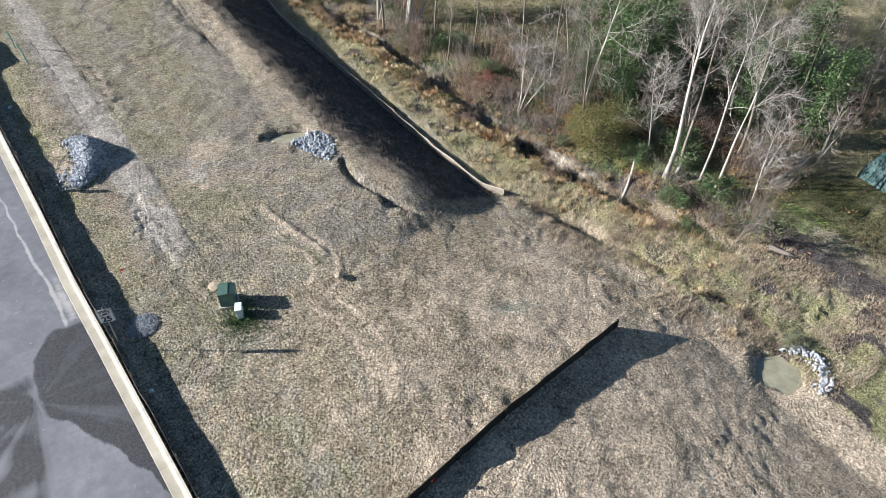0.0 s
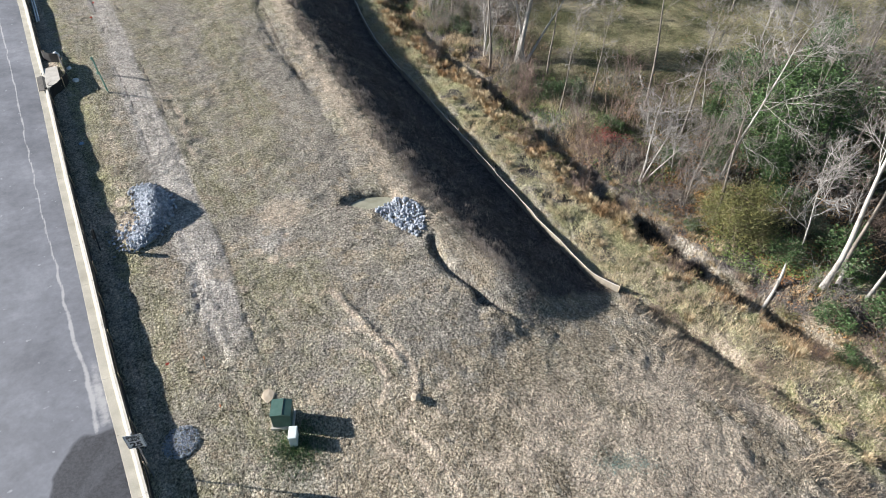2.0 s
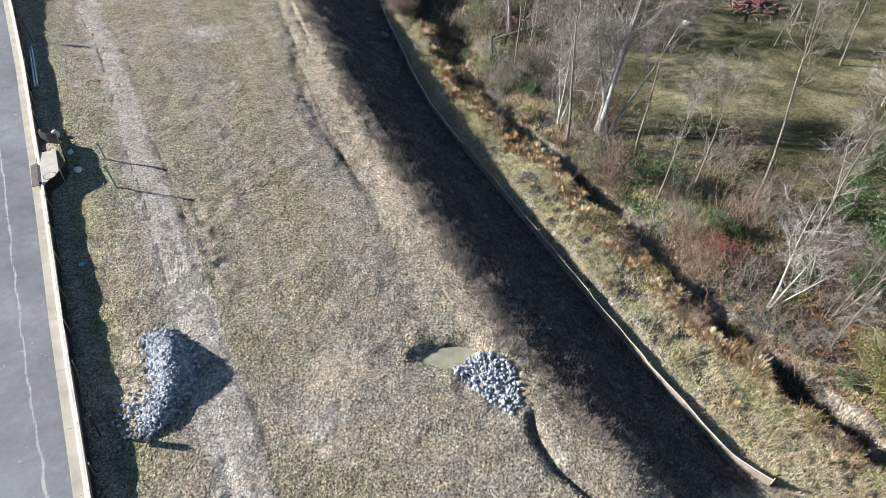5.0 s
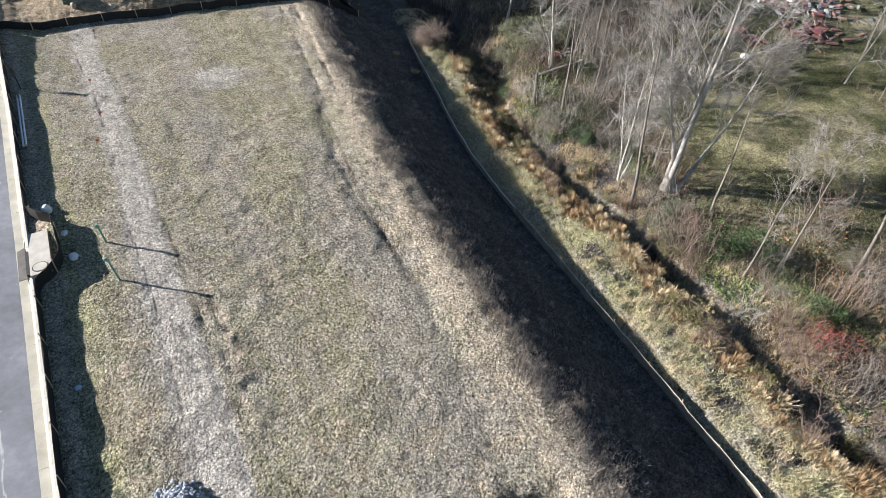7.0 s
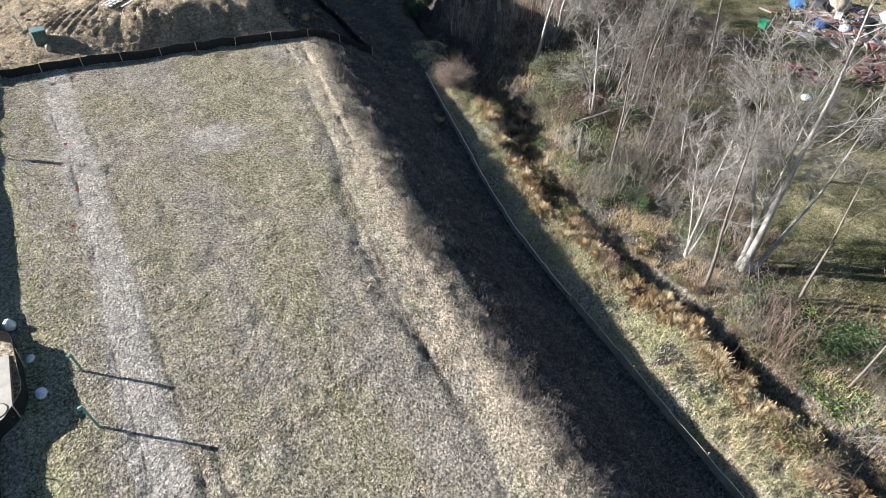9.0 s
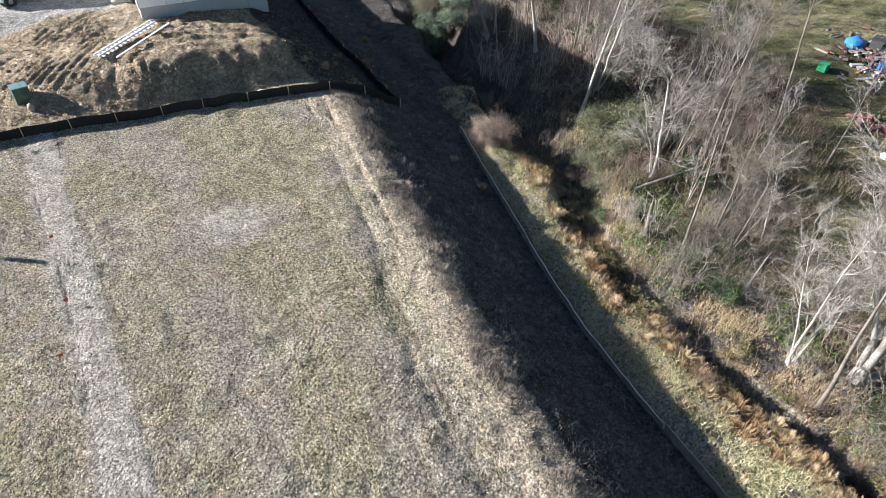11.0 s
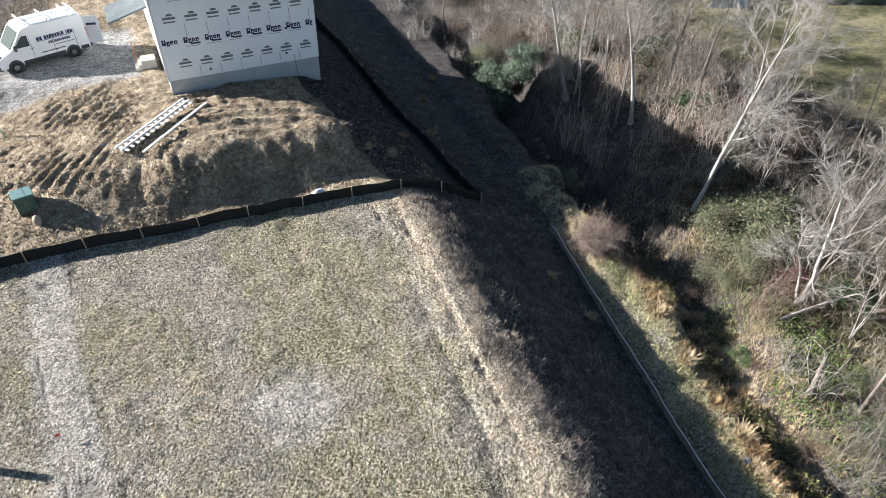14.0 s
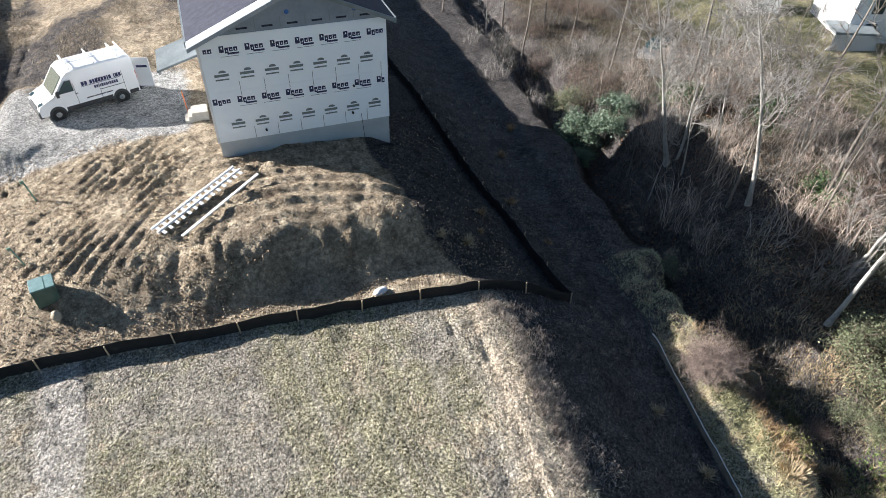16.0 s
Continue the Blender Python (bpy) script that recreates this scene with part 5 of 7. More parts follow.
def leafy_shrub(seed, n, radius, height, leaf, size, label, name="shrub", base_gap=0.12, clumps=26):
    rng = np.random.default_rng(seed)
    thing = new(name)
    wood, rows = Wood(), []
    for _ in range(clumps):
        a, d = rng.uniform(0, 2 * np.pi), radius * math.sqrt(rng.uniform(0, 1))
        h = height * rng.uniform(base_gap, 1.0) * (1 - 0.45 * (d / radius) ** 2)
        c = np.array((math.cos(a) * d, math.sin(a) * d, h))
        wood.tube(np.array(((0, 0, -0.1), c * (0.4, 0.4, 0.6), c)), (0.035, 0.022, 0.008), 4)
        k = n // clumps
        rows.append(c + rng.normal(0, 1, (k, 3)) * np.array((0.24, 0.24, 0.17)) * radius * rng.uniform(0.6, 1.2))
        for _ in range(5):
            e = c + rng.normal(0, 0.3, 3) * radius
            wood.tube(np.array((c, (c + e) / 2 + rng.normal(0, 0.05, 3), e)), (0.01, 0.008, 0.005), 3)
    rows = np.concatenate(rows)
    rows[:, 2] = np.maximum(rows[:, 2], 0.03)
    hang("framework", wood.mesh("framework"), TWIG_RED, thing)
    hang("foliage", leafage("foliage", rows, None, seed + 1, size), leaf, thing)
    return tagged(thing, label, "shrub")


brambles = [bramble(41, 40, 1.5, 1.5, TWIG_DARK, "tangled grey leafless bramble thicket", 0.015), bramble(42, 46, 1.6, 1.2, TWIG_RED, "tangled reddish-brown leafless bramble thicket", 0.015), bramble(43, 30, 1.1, 1.9, TWIG, "upright grey leafless scrub thicket", 0.014)]
bf = [True] * 3
rng = np.random.default_rng(32)


def clearing(x, y):
    """The open lawn behind the trees."""
    return (40 < x < 55 and 41 < y < 60) or (x > 51 and 58 < y < 99) or (x > 38 and y < 15.5)


for yy in np.arange(15, 122, 1.6):
    for dx in ((-3, -1, 0.6) if yy > 94 else ()) + (2.2, 3.8, 5.6, 7.6, 9.6, 12):
        p = (0.55 if yy > 96 else 0.3 if yy > 78 else 0.55 if dx < 11 else 0.3) if yy > 55 or yy < 40 else (0.3 if dx < 6 else 0.15)
        xx, y2 = creek_x(yy) + dx + rng.uniform(-0.8, 0.8), yy + rng.uniform(-0.7, 0.7)
        if rng.uniform() < p and not clearing(xx, y2) and math.hypot(xx - 34.6, y2 - 26.6) > 3.4 and math.hypot(xx - 37, y2 - 22) > 5 and math.hypot(xx - 34.5, y2 - 72.3) > 3.2 and math.hypot(xx - 33, y2 - 97) > 4.0 and (dx > 1 or rng.uniform() < 0.4):
            k = int(rng.integers(3))
            place(brambles[k], k, bf, xx, y2, rng.uniform(0.7, 1.35))
thickets = [bramble(45, 42, 1.5, 2.2, TWIG_DARK, "dense dark grey leafless thicket beneath the trees", 0.014), bramble(46, 42, 1.4, 2.6, TWIG_RED, "dense brown thicket of fine bare stems", 0.013)]
for t in thickets:
    t.name = "thicket"
    tagged(t, category="thicket", group="thickets in the wood")
kf = [True] * 2
for yy in np.arange(15, 104, 2.5):
    for dx in np.arange(3.0, 33 if yy < 42 else 22, 2.9):
        xx, y2 = creek_x(yy) + dx + rng.uniform(-1, 1), yy + rng.uniform(-0.9, 0.9)
        p = 0.6 if yy < 42 else (0.25 if yy < 58 or yy > 76 else 0.45)
        if rng.uniform() < p and not clearing(xx, y2) and not (dx < 9 and math.hypot(xx - 34.6, y2 - 26.6) < 3.4) and math.hypot(xx - 34.5, y2 - 72.3) > 3.5 and math.hypot(xx - 33, y2 - 97) > 5 and math.hypot(xx - 40, y2 - 24) > 5.5:
            k = int(rng.integers(2))
            place(thickets[k], k, kf, xx, y2, rng.uniform(0.8, 1.4))
olive = at(leafy_shrub(51, 24000, 1.9, 2.5, LEAF_OLIVE, 0.045, "rounded bush with yellowing olive-green leaves", clumps=40), 34.0, 26.3, 0, 1.22)
LEAF_SAGE = plain("grey_green_leaves", (0.075, 0.095, 0.05), (0.25, 0.27, 0.16), 0.8, 0.6, bump=0, vary=0.5, fine=4)
sage = at(leafy_shrub(57, 5200, 1.7, 1.6, LEAF_SAGE, 0.05, "sprawling grey-green evergreen shrub on the far bank"), 34.3, 71.4)
for xx, yy, sz in ((36.6, 72.2, 1.2), (32.6, 71.0, 0.7), (35.4, 74.0, 1.0), (36.8, 70.6, 0.9), (38.5, 73.0, 1.1), (33.4, 60.5, 0.7), (40.5, 78.0, 1.0)):
    put(sage, xx, yy, rng.uniform(0, 360), sz)
for xx, yy, sz in ((30.2, 6.6, 0.4), (38.5, 24.5, 0.8), (31.4, 83.5, 0.5), (36, 102, 1.1), (40, 64, 0.9)):
    put(sage, xx, yy, rng.uniform(0, 360), sz)
low = leafy_shrub(58, 620, 0.75, 0.6, LEAF_OLIVE, 0.05, "low olive evergreen bush at the creek's edge", clumps=14)
tagged(low, group="low bushes by the creek")
clump = bramble(47, 40, 0.7, 0.8, TWIG_RED, "low brown tangle of dead stems by the creek", 0.009)
clump.name = "dead_tangle"
tagged(clump, group="dead tangles by the creek")
lf = [True] * 2
for yy in np.arange(14, 78, 1.05):
    k = int(rng.integers(2))
    place((low, clump)[k], k, lf, creek_x(yy) + rng.choice((-1, 1)) * rng.uniform(0.5, 1.7), yy, rng.uniform(0.6, 1.25))
for yy in np.arange(8, 26, 0.9):
    sx = np.interp(yy, (8, 11.7, 14.1, 17.3, 21.1, 25.8), (29.9, 29.0, 28.0, 27.1, 25.8, 24.3)) + rng.uniform(-0.7, 0.7)
    if rng.uniform() < 0.75:
        place(clump, 1, lf, sx, yy, rng.uniform(0.4, 0.8))
ever = at(leafy_shrub(52, 2400, 1.3, 1.6, LEAF_GREEN, 0.075, "dense dark green evergreen shrub"), 36.2, 17.2)
for xx, yy, sz in ((33.4, 18.2, 0.8), (32.6, 16.4, 0.7), (34.8, 23.2, 0.8), (31.8, 27.6, 0.45), (37.2, 20.4, 0.9), (38.6, 26.2, 1.1), (31.6, 48.6, 0.6), (33.2, 62.0, 0.6), (31.3, 60.2, 0.5), (38.4, 22, 1.2), (32.2, 45.0, 0.8), (33.6, 44.0, 1.0), (34.0, 38.9, 0.7), (35.2, 33.6, 0.8), (43, 30, 1.3), (45, 27, 1.4), (47, 21, 1.2), (40, 82, 1.1), (43, 90, 1.3), (39, 95, 1.2), (37, 66, 0.9), (31.2, 57.5, 0.7), (29.9, 66.2, 0.5), (46, 34, 1.5), (50, 30, 1.4)):
    put(ever, xx, yy, rng.uniform(0, 360), sz)
pine = at(leafy_shrub(53, 11000, 1.0, 2.5, LEAF_PINE, 0.055, "young blue-green pine with feathery needles", "pine_sapling"), 34.6, 99.2, 0, 1.5)
tagged(pine, category="pine")
put(pine, 36.3, 97.6, 130, 1.35)
put(pine, 33.2, 96.8, 30, 0.6)
TWIG_PINK = plain("pinkish_twigs", (0.19, 0.145, 0.125), (0.37, 0.30, 0.26), 1.5, 0.95, bump=0.1, vary=0.5)
pink = at(bramble(44, 520, 1.0, 1.25, TWIG_PINK, "pinkish-brown twiggy shrub in dead leaf", 0.007), 27.2, 75.3, 0, 1.25)
tagged(pink, category="shrub", group="pinkish twig shrubs")
pink.name = "twiggy_shrub"
put(pink, 30.6, 74.4, 60, 0.5)
put(pink, 31.4, 71.6, 200, 0.55)
red = at(leafy_shrub(54, 900, 1.2, 1.3, LEAF_RED, 0.05, "bramble shrub with dull red leaves"), 32.6, 37.4)
put(red, 36.0, 69.0, 50, 0.6)

# ---- trees ----
rng = np.random.default_rng(33)
at(bare_tree(61, 15.5, 0.17, (0.02, 0.0), limbs=12, first=0.4, subs=7, twigs=10, label="tall straight leafless tree with pale smooth bark"), 34.8, 20.3)
at(bare_tree(62, 13.5, 0.10, (0.05, -0.02), limbs=10, first=0.35, subs=6, twigs=9), 36.4, 18.6)
at(bare_tree(161, 12.5, 0.10, (0.09, 0.02), limbs=11, first=0.3, subs=6, twigs=9), 36.6, 17.4)
at(bare_tree(162, 13.0, 0.11, (-0.11, -0.11), limbs=16, first=0.25, subs=7, twigs=9, spread=1.25, label="slim white-barked leafless tree above the ivy"), 37.2, 30.8)
at(bare_tree(63, 16.0, 0.21, (0.17, -0.03), limbs=17, stems=3, first=0.25, subs=9, twigs=11, twig_r=0.0095, label="large pale leafless tree with several leaning trunks"), 32.9, 50.8)
at(bare_tree(163, 11.0, 0.13, (0.55, -0.12), limbs=13, first=0.3, subs=8, twigs=10, label="pale leafless tree leaning far over the lawn"), 33.4, 50.5)
at(bare_tree(64, 9.0, 0.09, (0.08, 0.03), limbs=12, stems=4, first=0.25, subs=7, twigs=10, label="slender pale multi-stemmed leafless tree"), 30.8, 53.0)
at(bare_tree(65, 13.0, 0.135, (0.15, 0.02), limbs=16, first=0.25, subs=9, twigs=11, twig_r=0.0095), 34.9, 75.7)
at(bare_tree(66, 9.5, 0.14, (0.12, 0.02), wander=0.17, limbs=15, first=0.15, spread=1.3, subs=8, twigs=10, stems=2, label="spreading pale leafless tree with crooked limbs"), 34.6, 67.5)
at(bare_tree(67, 13.0, 0.15, (-0.18, 0.05), limbs=16, first=0.2, subs=8, twigs=10), 36.2, 83.7)
at(bare_tree(164, 12.0, 0.17, (-0.22, 0.08), limbs=14, first=0.3, subs=8, twigs=10, stems=2), 35.8, 90.5)
at(bare_tree(165, 12.0, 0.11, (0.2, 0.05), wander=0.1, limbs=14, first=0.2, subs=8, twigs=10, spread=1.2, stems=2, label="spreading pale leafless tree with crooked limbs"), 37.9, 77.7)
at(bare_tree(68, 7.5, 0.085, (0.12, 0.02), limbs=11, stems=3, first=0.3, spread=1.2, label="slender pale multi-stemmed leafless tree"), 32.0, 33.1)
at(bare_tree(69, 5.0, 0.035, (0.2, -0.1), limbs=7, stems=4, first=0.25, bark=BARK_DARK, twig=TWIG_DARK, label="small leaning leafless tree with thin white stems"), 34.0, 13.6)
wild = [bare_tree(71, 10.5, 0.085, (0.05, 0.05), limbs=13, subs=6, twigs=6, bark=BARK_DARK), bare_tree(72, 8.5, 0.065, (-0.05, 0.1), stems=2, limbs=10, twigs=6, twig=TWIG_DARK, bark=BARK_DARK), bare_tree(73, 12.5, 0.11, (0.06, -0.04), limbs=13, twigs=6, bark=BARK_DARK, twig=TWIG_DARK), bare_tree(74, 6.0, 0.045, (0.1, 0.05), stems=3, limbs=9, subs=6, twigs=6, first=0.15, twig=TWIG_RED), bare_tree(75, 7.5, 0.06, (0.1, -0.1), limbs=13, twigs=7, first=0.15, spread=1.2)]
tf = [True] * 5
for yy in np.arange(15, 124, 2.5):
    for dx in np.arange(-3.0 if yy > 94 else 2.6, 34 if yy < 60 else 20, 2.7):
        p = (0.22 if yy > 76 else 0.4) if dx < 12 else (0.2 if yy > 76 else 0.34)
        if 40 < yy < 60:
            p = 0.3 if dx < 6 else (0.05 if dx < 24 else 0.4)
        xx, y2 = creek_x(yy) + dx + rng.uniform(-1.1, 1.1), yy + rng.uniform(-1.1, 1.1)
        if rng.uniform() < p and not clearing(xx, y2) and math.hypot(xx - 33, y2 - 97) > 3.5 and (dx > 1 or rng.uniform() < 0.3):
            if 62 < y2 < 83 and dx < 8:
                continue
            k = int(rng.integers(5))
            t = place(wild[k], k, tf, xx, y2, rng.uniform(0.7, 1.15))
for xx, yy, sz in ((60, 58, 1.1), (58, 36, 1.2), (63, 44, 1.1), (52, 98, 1), (56, 92, 1), (60, 88, 0.9)):
    put(wild[0], xx, yy, rng.uniform(0, 360), sz)
TWIG_TAN = plain("tan_twigs", (0.28, 0.225, 0.185), (0.62, 0.53, 0.455), 1.5, 0.95, bump=0.1, vary=0.5)
scrub = bramble(48, 60, 1.7, 2.9, TWIG_TAN, "head-high tan scrub thicket catching the sun", 0.014)
scrub.name = "thicket"
tagged(scrub, category="thicket", group="thickets in the wood")
sf = [True]
for yy in np.arange(79, 101, 2.3):
    for xx in np.arange(creek_x(yy) + 3.2, creek_x(yy) + 14, 2.4):
        if rng.uniform() < 0.62 and math.hypot(xx - 34.6, yy - 97.5) > 3.2:
            place(scrub, 0, sf, xx + rng.uniform(-0.8, 0.8), yy + rng.uniform(-0.8, 0.8), rng.uniform(0.7, 1.15))
for k, (xx, yy, sz) in enumerate(((35.5, 84.5, 1.0), (37.5, 88.5, 1.1), (39.0, 81.5, 1.15), (36.8, 80.0, 0.9), (34.6, 90.0, 0.85), (41.5, 86.5, 1.1), (38.6, 92.5, 1.0), (42.5, 79.0, 1.0), (40.5, 95.5, 1.1))):
    put((wild[0], wild[4], wild[2])[k % 3], xx, yy, rng.uniform(0, 360), sz)
# trunks grown over with ivy
ivy = new("ivy_tree")
iv_rng = np.random.default_rng(81)
wood = Wood()
wood.tube(np.array([(0.05 * i, 0.03 * i, i * 0.9 - 0.2) for i in range(10)]), np.linspace(0.17, 0.04, 10), 8)
hang("trunk", wood.mesh("trunk"), BARK_DARK, ivy)
rows = []
for i in range(48):
    h = iv_rng.uniform(0.4, 8.2)
    rows.append(np.array((0.05 * h, 0.03 * h, h)) + np.append(iv_rng.normal(0, 0.55, 2), 0) + iv_rng.normal(0, 1, (120, 3)) * np.array((0.4, 0.4, 0.32)) * iv_rng.uniform(0.7, 1.3))
hang("ivy", leafage("ivy", np.concatenate(rows), None, 82, 0.1), LEAF_GREEN, ivy, "glossy dark green ivy")
tagged(ivy, "tree trunk thickly overgrown with dark green ivy", "tree")
at(ivy, 39.4, 29.3)
for xx, yy, sz in ((40.4, 30.8, 0.8), (38.3, 27.9, 0.55), (45.5, 31.5, 1.0), (50.5, 26.5, 1.1), (46, 22.0, 0.8), (42, 36.5, 0.7), (37.2, 31.6, 0.6), (43.4, 28.4, 0.9), (48.5, 34.0, 1.0), (53.5, 31.0, 1.1), (41.5, 33.6, 0.85), (52.0, 22.0, 1.0), (48, 17.5, 0.9)):
    put(ivy, xx, yy, rng.uniform(0, 360), sz)


def snag(name, x, y, way, length, r, material, label, category):
    """A broken trunk or a log along way."""
    g = np.random.default_rng(int(abs(x * 17 + y * 31)))
    wood = Wood()
    d = np.array(way, float)
    d /= np.linalg.norm(d)
    pts = limb(g, (0, 0, -0.15 if d[2] > 0.3 else r * 0.6), d, length, 7, 0.05, 0.0)
    wood.tube(pts, np.append(np.linspace(r, r * 0.6, 7), 0.01), 8)
    for _ in range(4):
        a = pts[g.integers(2, 7)]
        wood.tube(np.array((a, a + g.normal(0, 0.25, 3), a + g.normal(0, 0.45, 3) + (0, 0, 0.2))), (r * 0.25, r * 0.15, 0.008), 4)
    ob = hang(name, wood.mesh(name), material)
    ob.matrix_world = pose(x, y, G(x, y))
    return tagged(ob, label, category)


snag("broken_trunk", 31.9, 21.4, (0.35, 0.1, 1), 3.6, 0.13, BARK, "pale broken dead trunk standing on the bank", "dead tree")
snag("broken_trunk", 31.2, 21.9, (-0.2, -0.3, 0.5), 1.8, 0.07, BARK, "pale splintered dead trunk on the bank", "dead tree")
snag("broken_trunk", 30.4, 63.0, (0.05, 0.1, 1), 2.6, 0.17, BARK_DARK, "weathered vine-hung stump beside the creek", "dead tree")
snag("fallen_log", 35.6, 20.0, (1.0, 0.5, 0.3), 3.4, 0.13, BARK, "pale fallen log leaning on the far bank", "log")
snag("fallen_log", 35.3, 12.0, (0.3, -1.0, 0.03), 1.5, 0.2, BARK_DARK, "short thick bleached log lying on the lawn edge", "log")
snag("fallen_log", 40.6, 15.8, (1.0, -0.1, 0.25), 4.6, 0.12, BARK, "long pale fallen log among brambles", "log")
snag("fallen_log", 33.6, 45.2, (0.7, -0.9, 0.1), 3.0, 0.08, BARK, "thin bleached fallen bough over the ivy", "log")
snag("fallen_log", 31.6, 57.0, (0.9, 0.35, 0.35), 3.6, 0.07, BARK, "thin bleached fallen bough over the ivy", "log")
snag("fallen_log", 32.9, 67.0, (1.0, -0.1, 0.3), 4.4, 0.09, BARK, "crooked bleached bough over brambles", "log")


# ---- stones ----
def stone_mesh(seed, size):
    g = random.Random(seed)
    bm = bmesh.new()
    bmesh.ops.create_icosphere(bm, subdivisions=1, radius=size)
    sx, sy, sz = g.uniform(0.8, 1.3), g.uniform(0.7, 1.0), g.uniform(0.55, 0.85)
    for v in bm.verts:
        k = g.uniform(0.78, 1.15)
        v.co = Vector((v.co.x * sx * k, v.co.y * sy * k, v.co.z * sz * k))
    bmesh.ops.dissolve_limit(bm, angle_limit=radians(24), verts=bm.verts, edges=bm.edges)
    data = bpy.data.meshes.new("stone")
    bm.to_mesh(data)
    bm.free()
    data.materials.append(RIPRAP)
    return data


STONES = [stone_mesh(k, 0.1) for k in range(8)]


def stone_heap(name, cx, cy, height, spots, label, category, limit, size, seed, kind=""):
    """Stones on a mound: the first ones as parts, the rest joined."""
    g = np.random.default_rng(seed)
    thing = base(name, cx, cy, label=label, category=category, kind=kind)
    inv = thing.matrix_world.inverted()
    rest_v, rest_f, n = [], [], 0
    corners = []
    for d in STONES:
        corners.append((np.array([v.co for v in d.vertices]), [tuple(p.vertices) for p in d.polygons]))
    for i, (x, y) in enumerate(spots):
        z = G(x, y) + float(height(x, y)) + g.uniform(-0.02, 0.05)
        s = size * g.uniform(0.55, 1.35)
        m = pose(x, y, z, *g.uniform(0, 360, 3)) @ Matrix.Scale(s, 4)
        k = int(g.integers(8))
        if i < limit:
            ob = new("stone", STONES[k])
            ob.parent = thing
            ob.matrix_parent_inverse = inv
            ob.matrix_basis = m
        else:
            v, f = corners[k]
            mm = np.array(m)
            rest_v.append(v @ mm[:3, :3].T + mm[:3, 3])
            rest_f += [tuple(c + n for c in face) for face in f]
            n += len(v)
    if n:
        data = bpy.data.meshes.new("small_stones")
        data.from_pydata(np.concatenate(rest_v).tolist(), [], rest_f)
        ob = hang("small_stones", data, RIPRAP, thing)
        ob.matrix_parent_inverse = inv
        tagged(ob, kind="stuff")
    return thing


def pile_height(x, y):
    xm = np.interp(y, (36.2, 37.2, 38.5, 40, 41.5), (0.55, 1.2, 1.95, 1.95, 1.5))
    return 0.8 * bell(x - xm, np.where(x < xm, 0.75, 0.62)) * (0.3 + 0.7 * bell(y - 39.3, 1.5)) * ramp(y, 35.9, 37.0) * (1 - ramp(y, 40.6, 42.0))


def heap_core(name, cx, cy, rx, ry, height, material, parent):
    xs, ys = np.linspace(cx - rx, cx + rx, 40), np.linspace(cy - ry, cy + ry, 40)
    X, Y = np.meshgrid(xs, ys)
    Z = H(X, Y) + height(X, Y) * 0.93 - 0.13
    i = np.arange(1600).reshape(40, 40)
    ob = hang(name, arrays(name, np.stack((X, Y, Z), -1).reshape(-1, 3), np.stack((i[:-1, :-1], i[:-1, 1:], i[1:, 1:], i[1:, :-1]), -1).reshape(-1, 4), True), material, parent)
    ob.matrix_parent_inverse = parent.matrix_world.inverted()
    return ob


g = np.random.default_rng(91)
spots = []
while len(spots) < 1500:
    x, y = g.uniform(-0.7, 3.3), g.uniform(35.8, 42.0)
    if g.uniform() < min(1, pile_height(x, y) * 3.0 - 0.10):
        spots.append((x, y))
spots += [(x, y) for x, y in zip(g.normal(0.3, 0.6, 150), g.normal(37.6, 0.9, 150)) if -0.9 < x < 1.6 and y > 36.3]
heap = stone_heap("stone_pile", 2.0, 38.8, pile_height, spots, "heap of blue-grey crushed stone dumped on the grass", "stone pile", 300, 0.9, 92)
heap_core("core", 1.5, 38.9, 2.3, 3.2, pile_height, RIPRAP, heap)


def flat_heap(x, y):
    return 0.04


def in_poly(x, y, poly):
    inside = False
    for (x1, y1), (x2, y2) in zip(poly, poly[1:] + poly[:1]):
        if (y1 > y) != (y2 > y) and x < (x2 - x1) * (y - y1) / (y2 - y1) + x1:
            inside = not inside
    return inside


poly = [(13.0, 34.35), (14.3, 34.95), (15.35, 34.2), (15.6, 33.2), (15.0, 31.7), (14.5, 31.3), (14.0, 32.2), (13.6, 33.0)]
spots = [(x, y) for x, y in zip(g.uniform(12.8, 15.8, 900), g.uniform(31, 35.2, 900)) if in_poly(x, y, poly)]
stone_heap("riprap", 14.4, 33.4, flat_heap, spots, "bed of blue-grey riprap stones beside a muddy pool", "riprap", 300, 1.05, 93)
spots = [(28.3 + 2.0 * math.cos(a) + g.normal(0, 0.2), 5.55 + 1.65 * math.sin(a) + g.normal(0, 0.2)) for a in g.uniform(-1.45, 0.75, 230)]
stone_heap("riprap", 30.2, 5.6, flat_heap, spots, "curved bank of pale riprap stones beside a muddy pool", "riprap", 230, 1.0, 94)


def small_pile(x, y):
    return 0.12 * bell(np.hypot(x - 0.55, y - 24.3), 0.6)


spots = [(0.5 + 0.75 * math.sqrt(q) * math.cos(a), 24.4 + 0.75 * math.sqrt(q) * math.sin(a)) for q, a in zip(g.uniform(0, 1, 900), g.uniform(0, 6.283, 900))]
stone_heap("gravel_pile", 0.55, 24.3, small_pile, spots, "small low heap of fine grey gravel on the grass", "gravel pile", 0, 0.34, 95)
rock = hang("rock", STONES[2].copy(), TAN_ROCK)
rock.data.materials.clear()
rock.data.materials.append(TAN_ROCK)
rock.matrix_world = pose(10.1, 22.2, G(10.1, 22.2) + 0.13, 10, 20, 30) @ Matrix.Scale(2.6, 4)
tagged(rock, "angular tan boulder lying on the dead grass", "rock")
slab = hang("rock", STONES[4].copy(), TAN_ROCK)
slab.data.materials.clear()
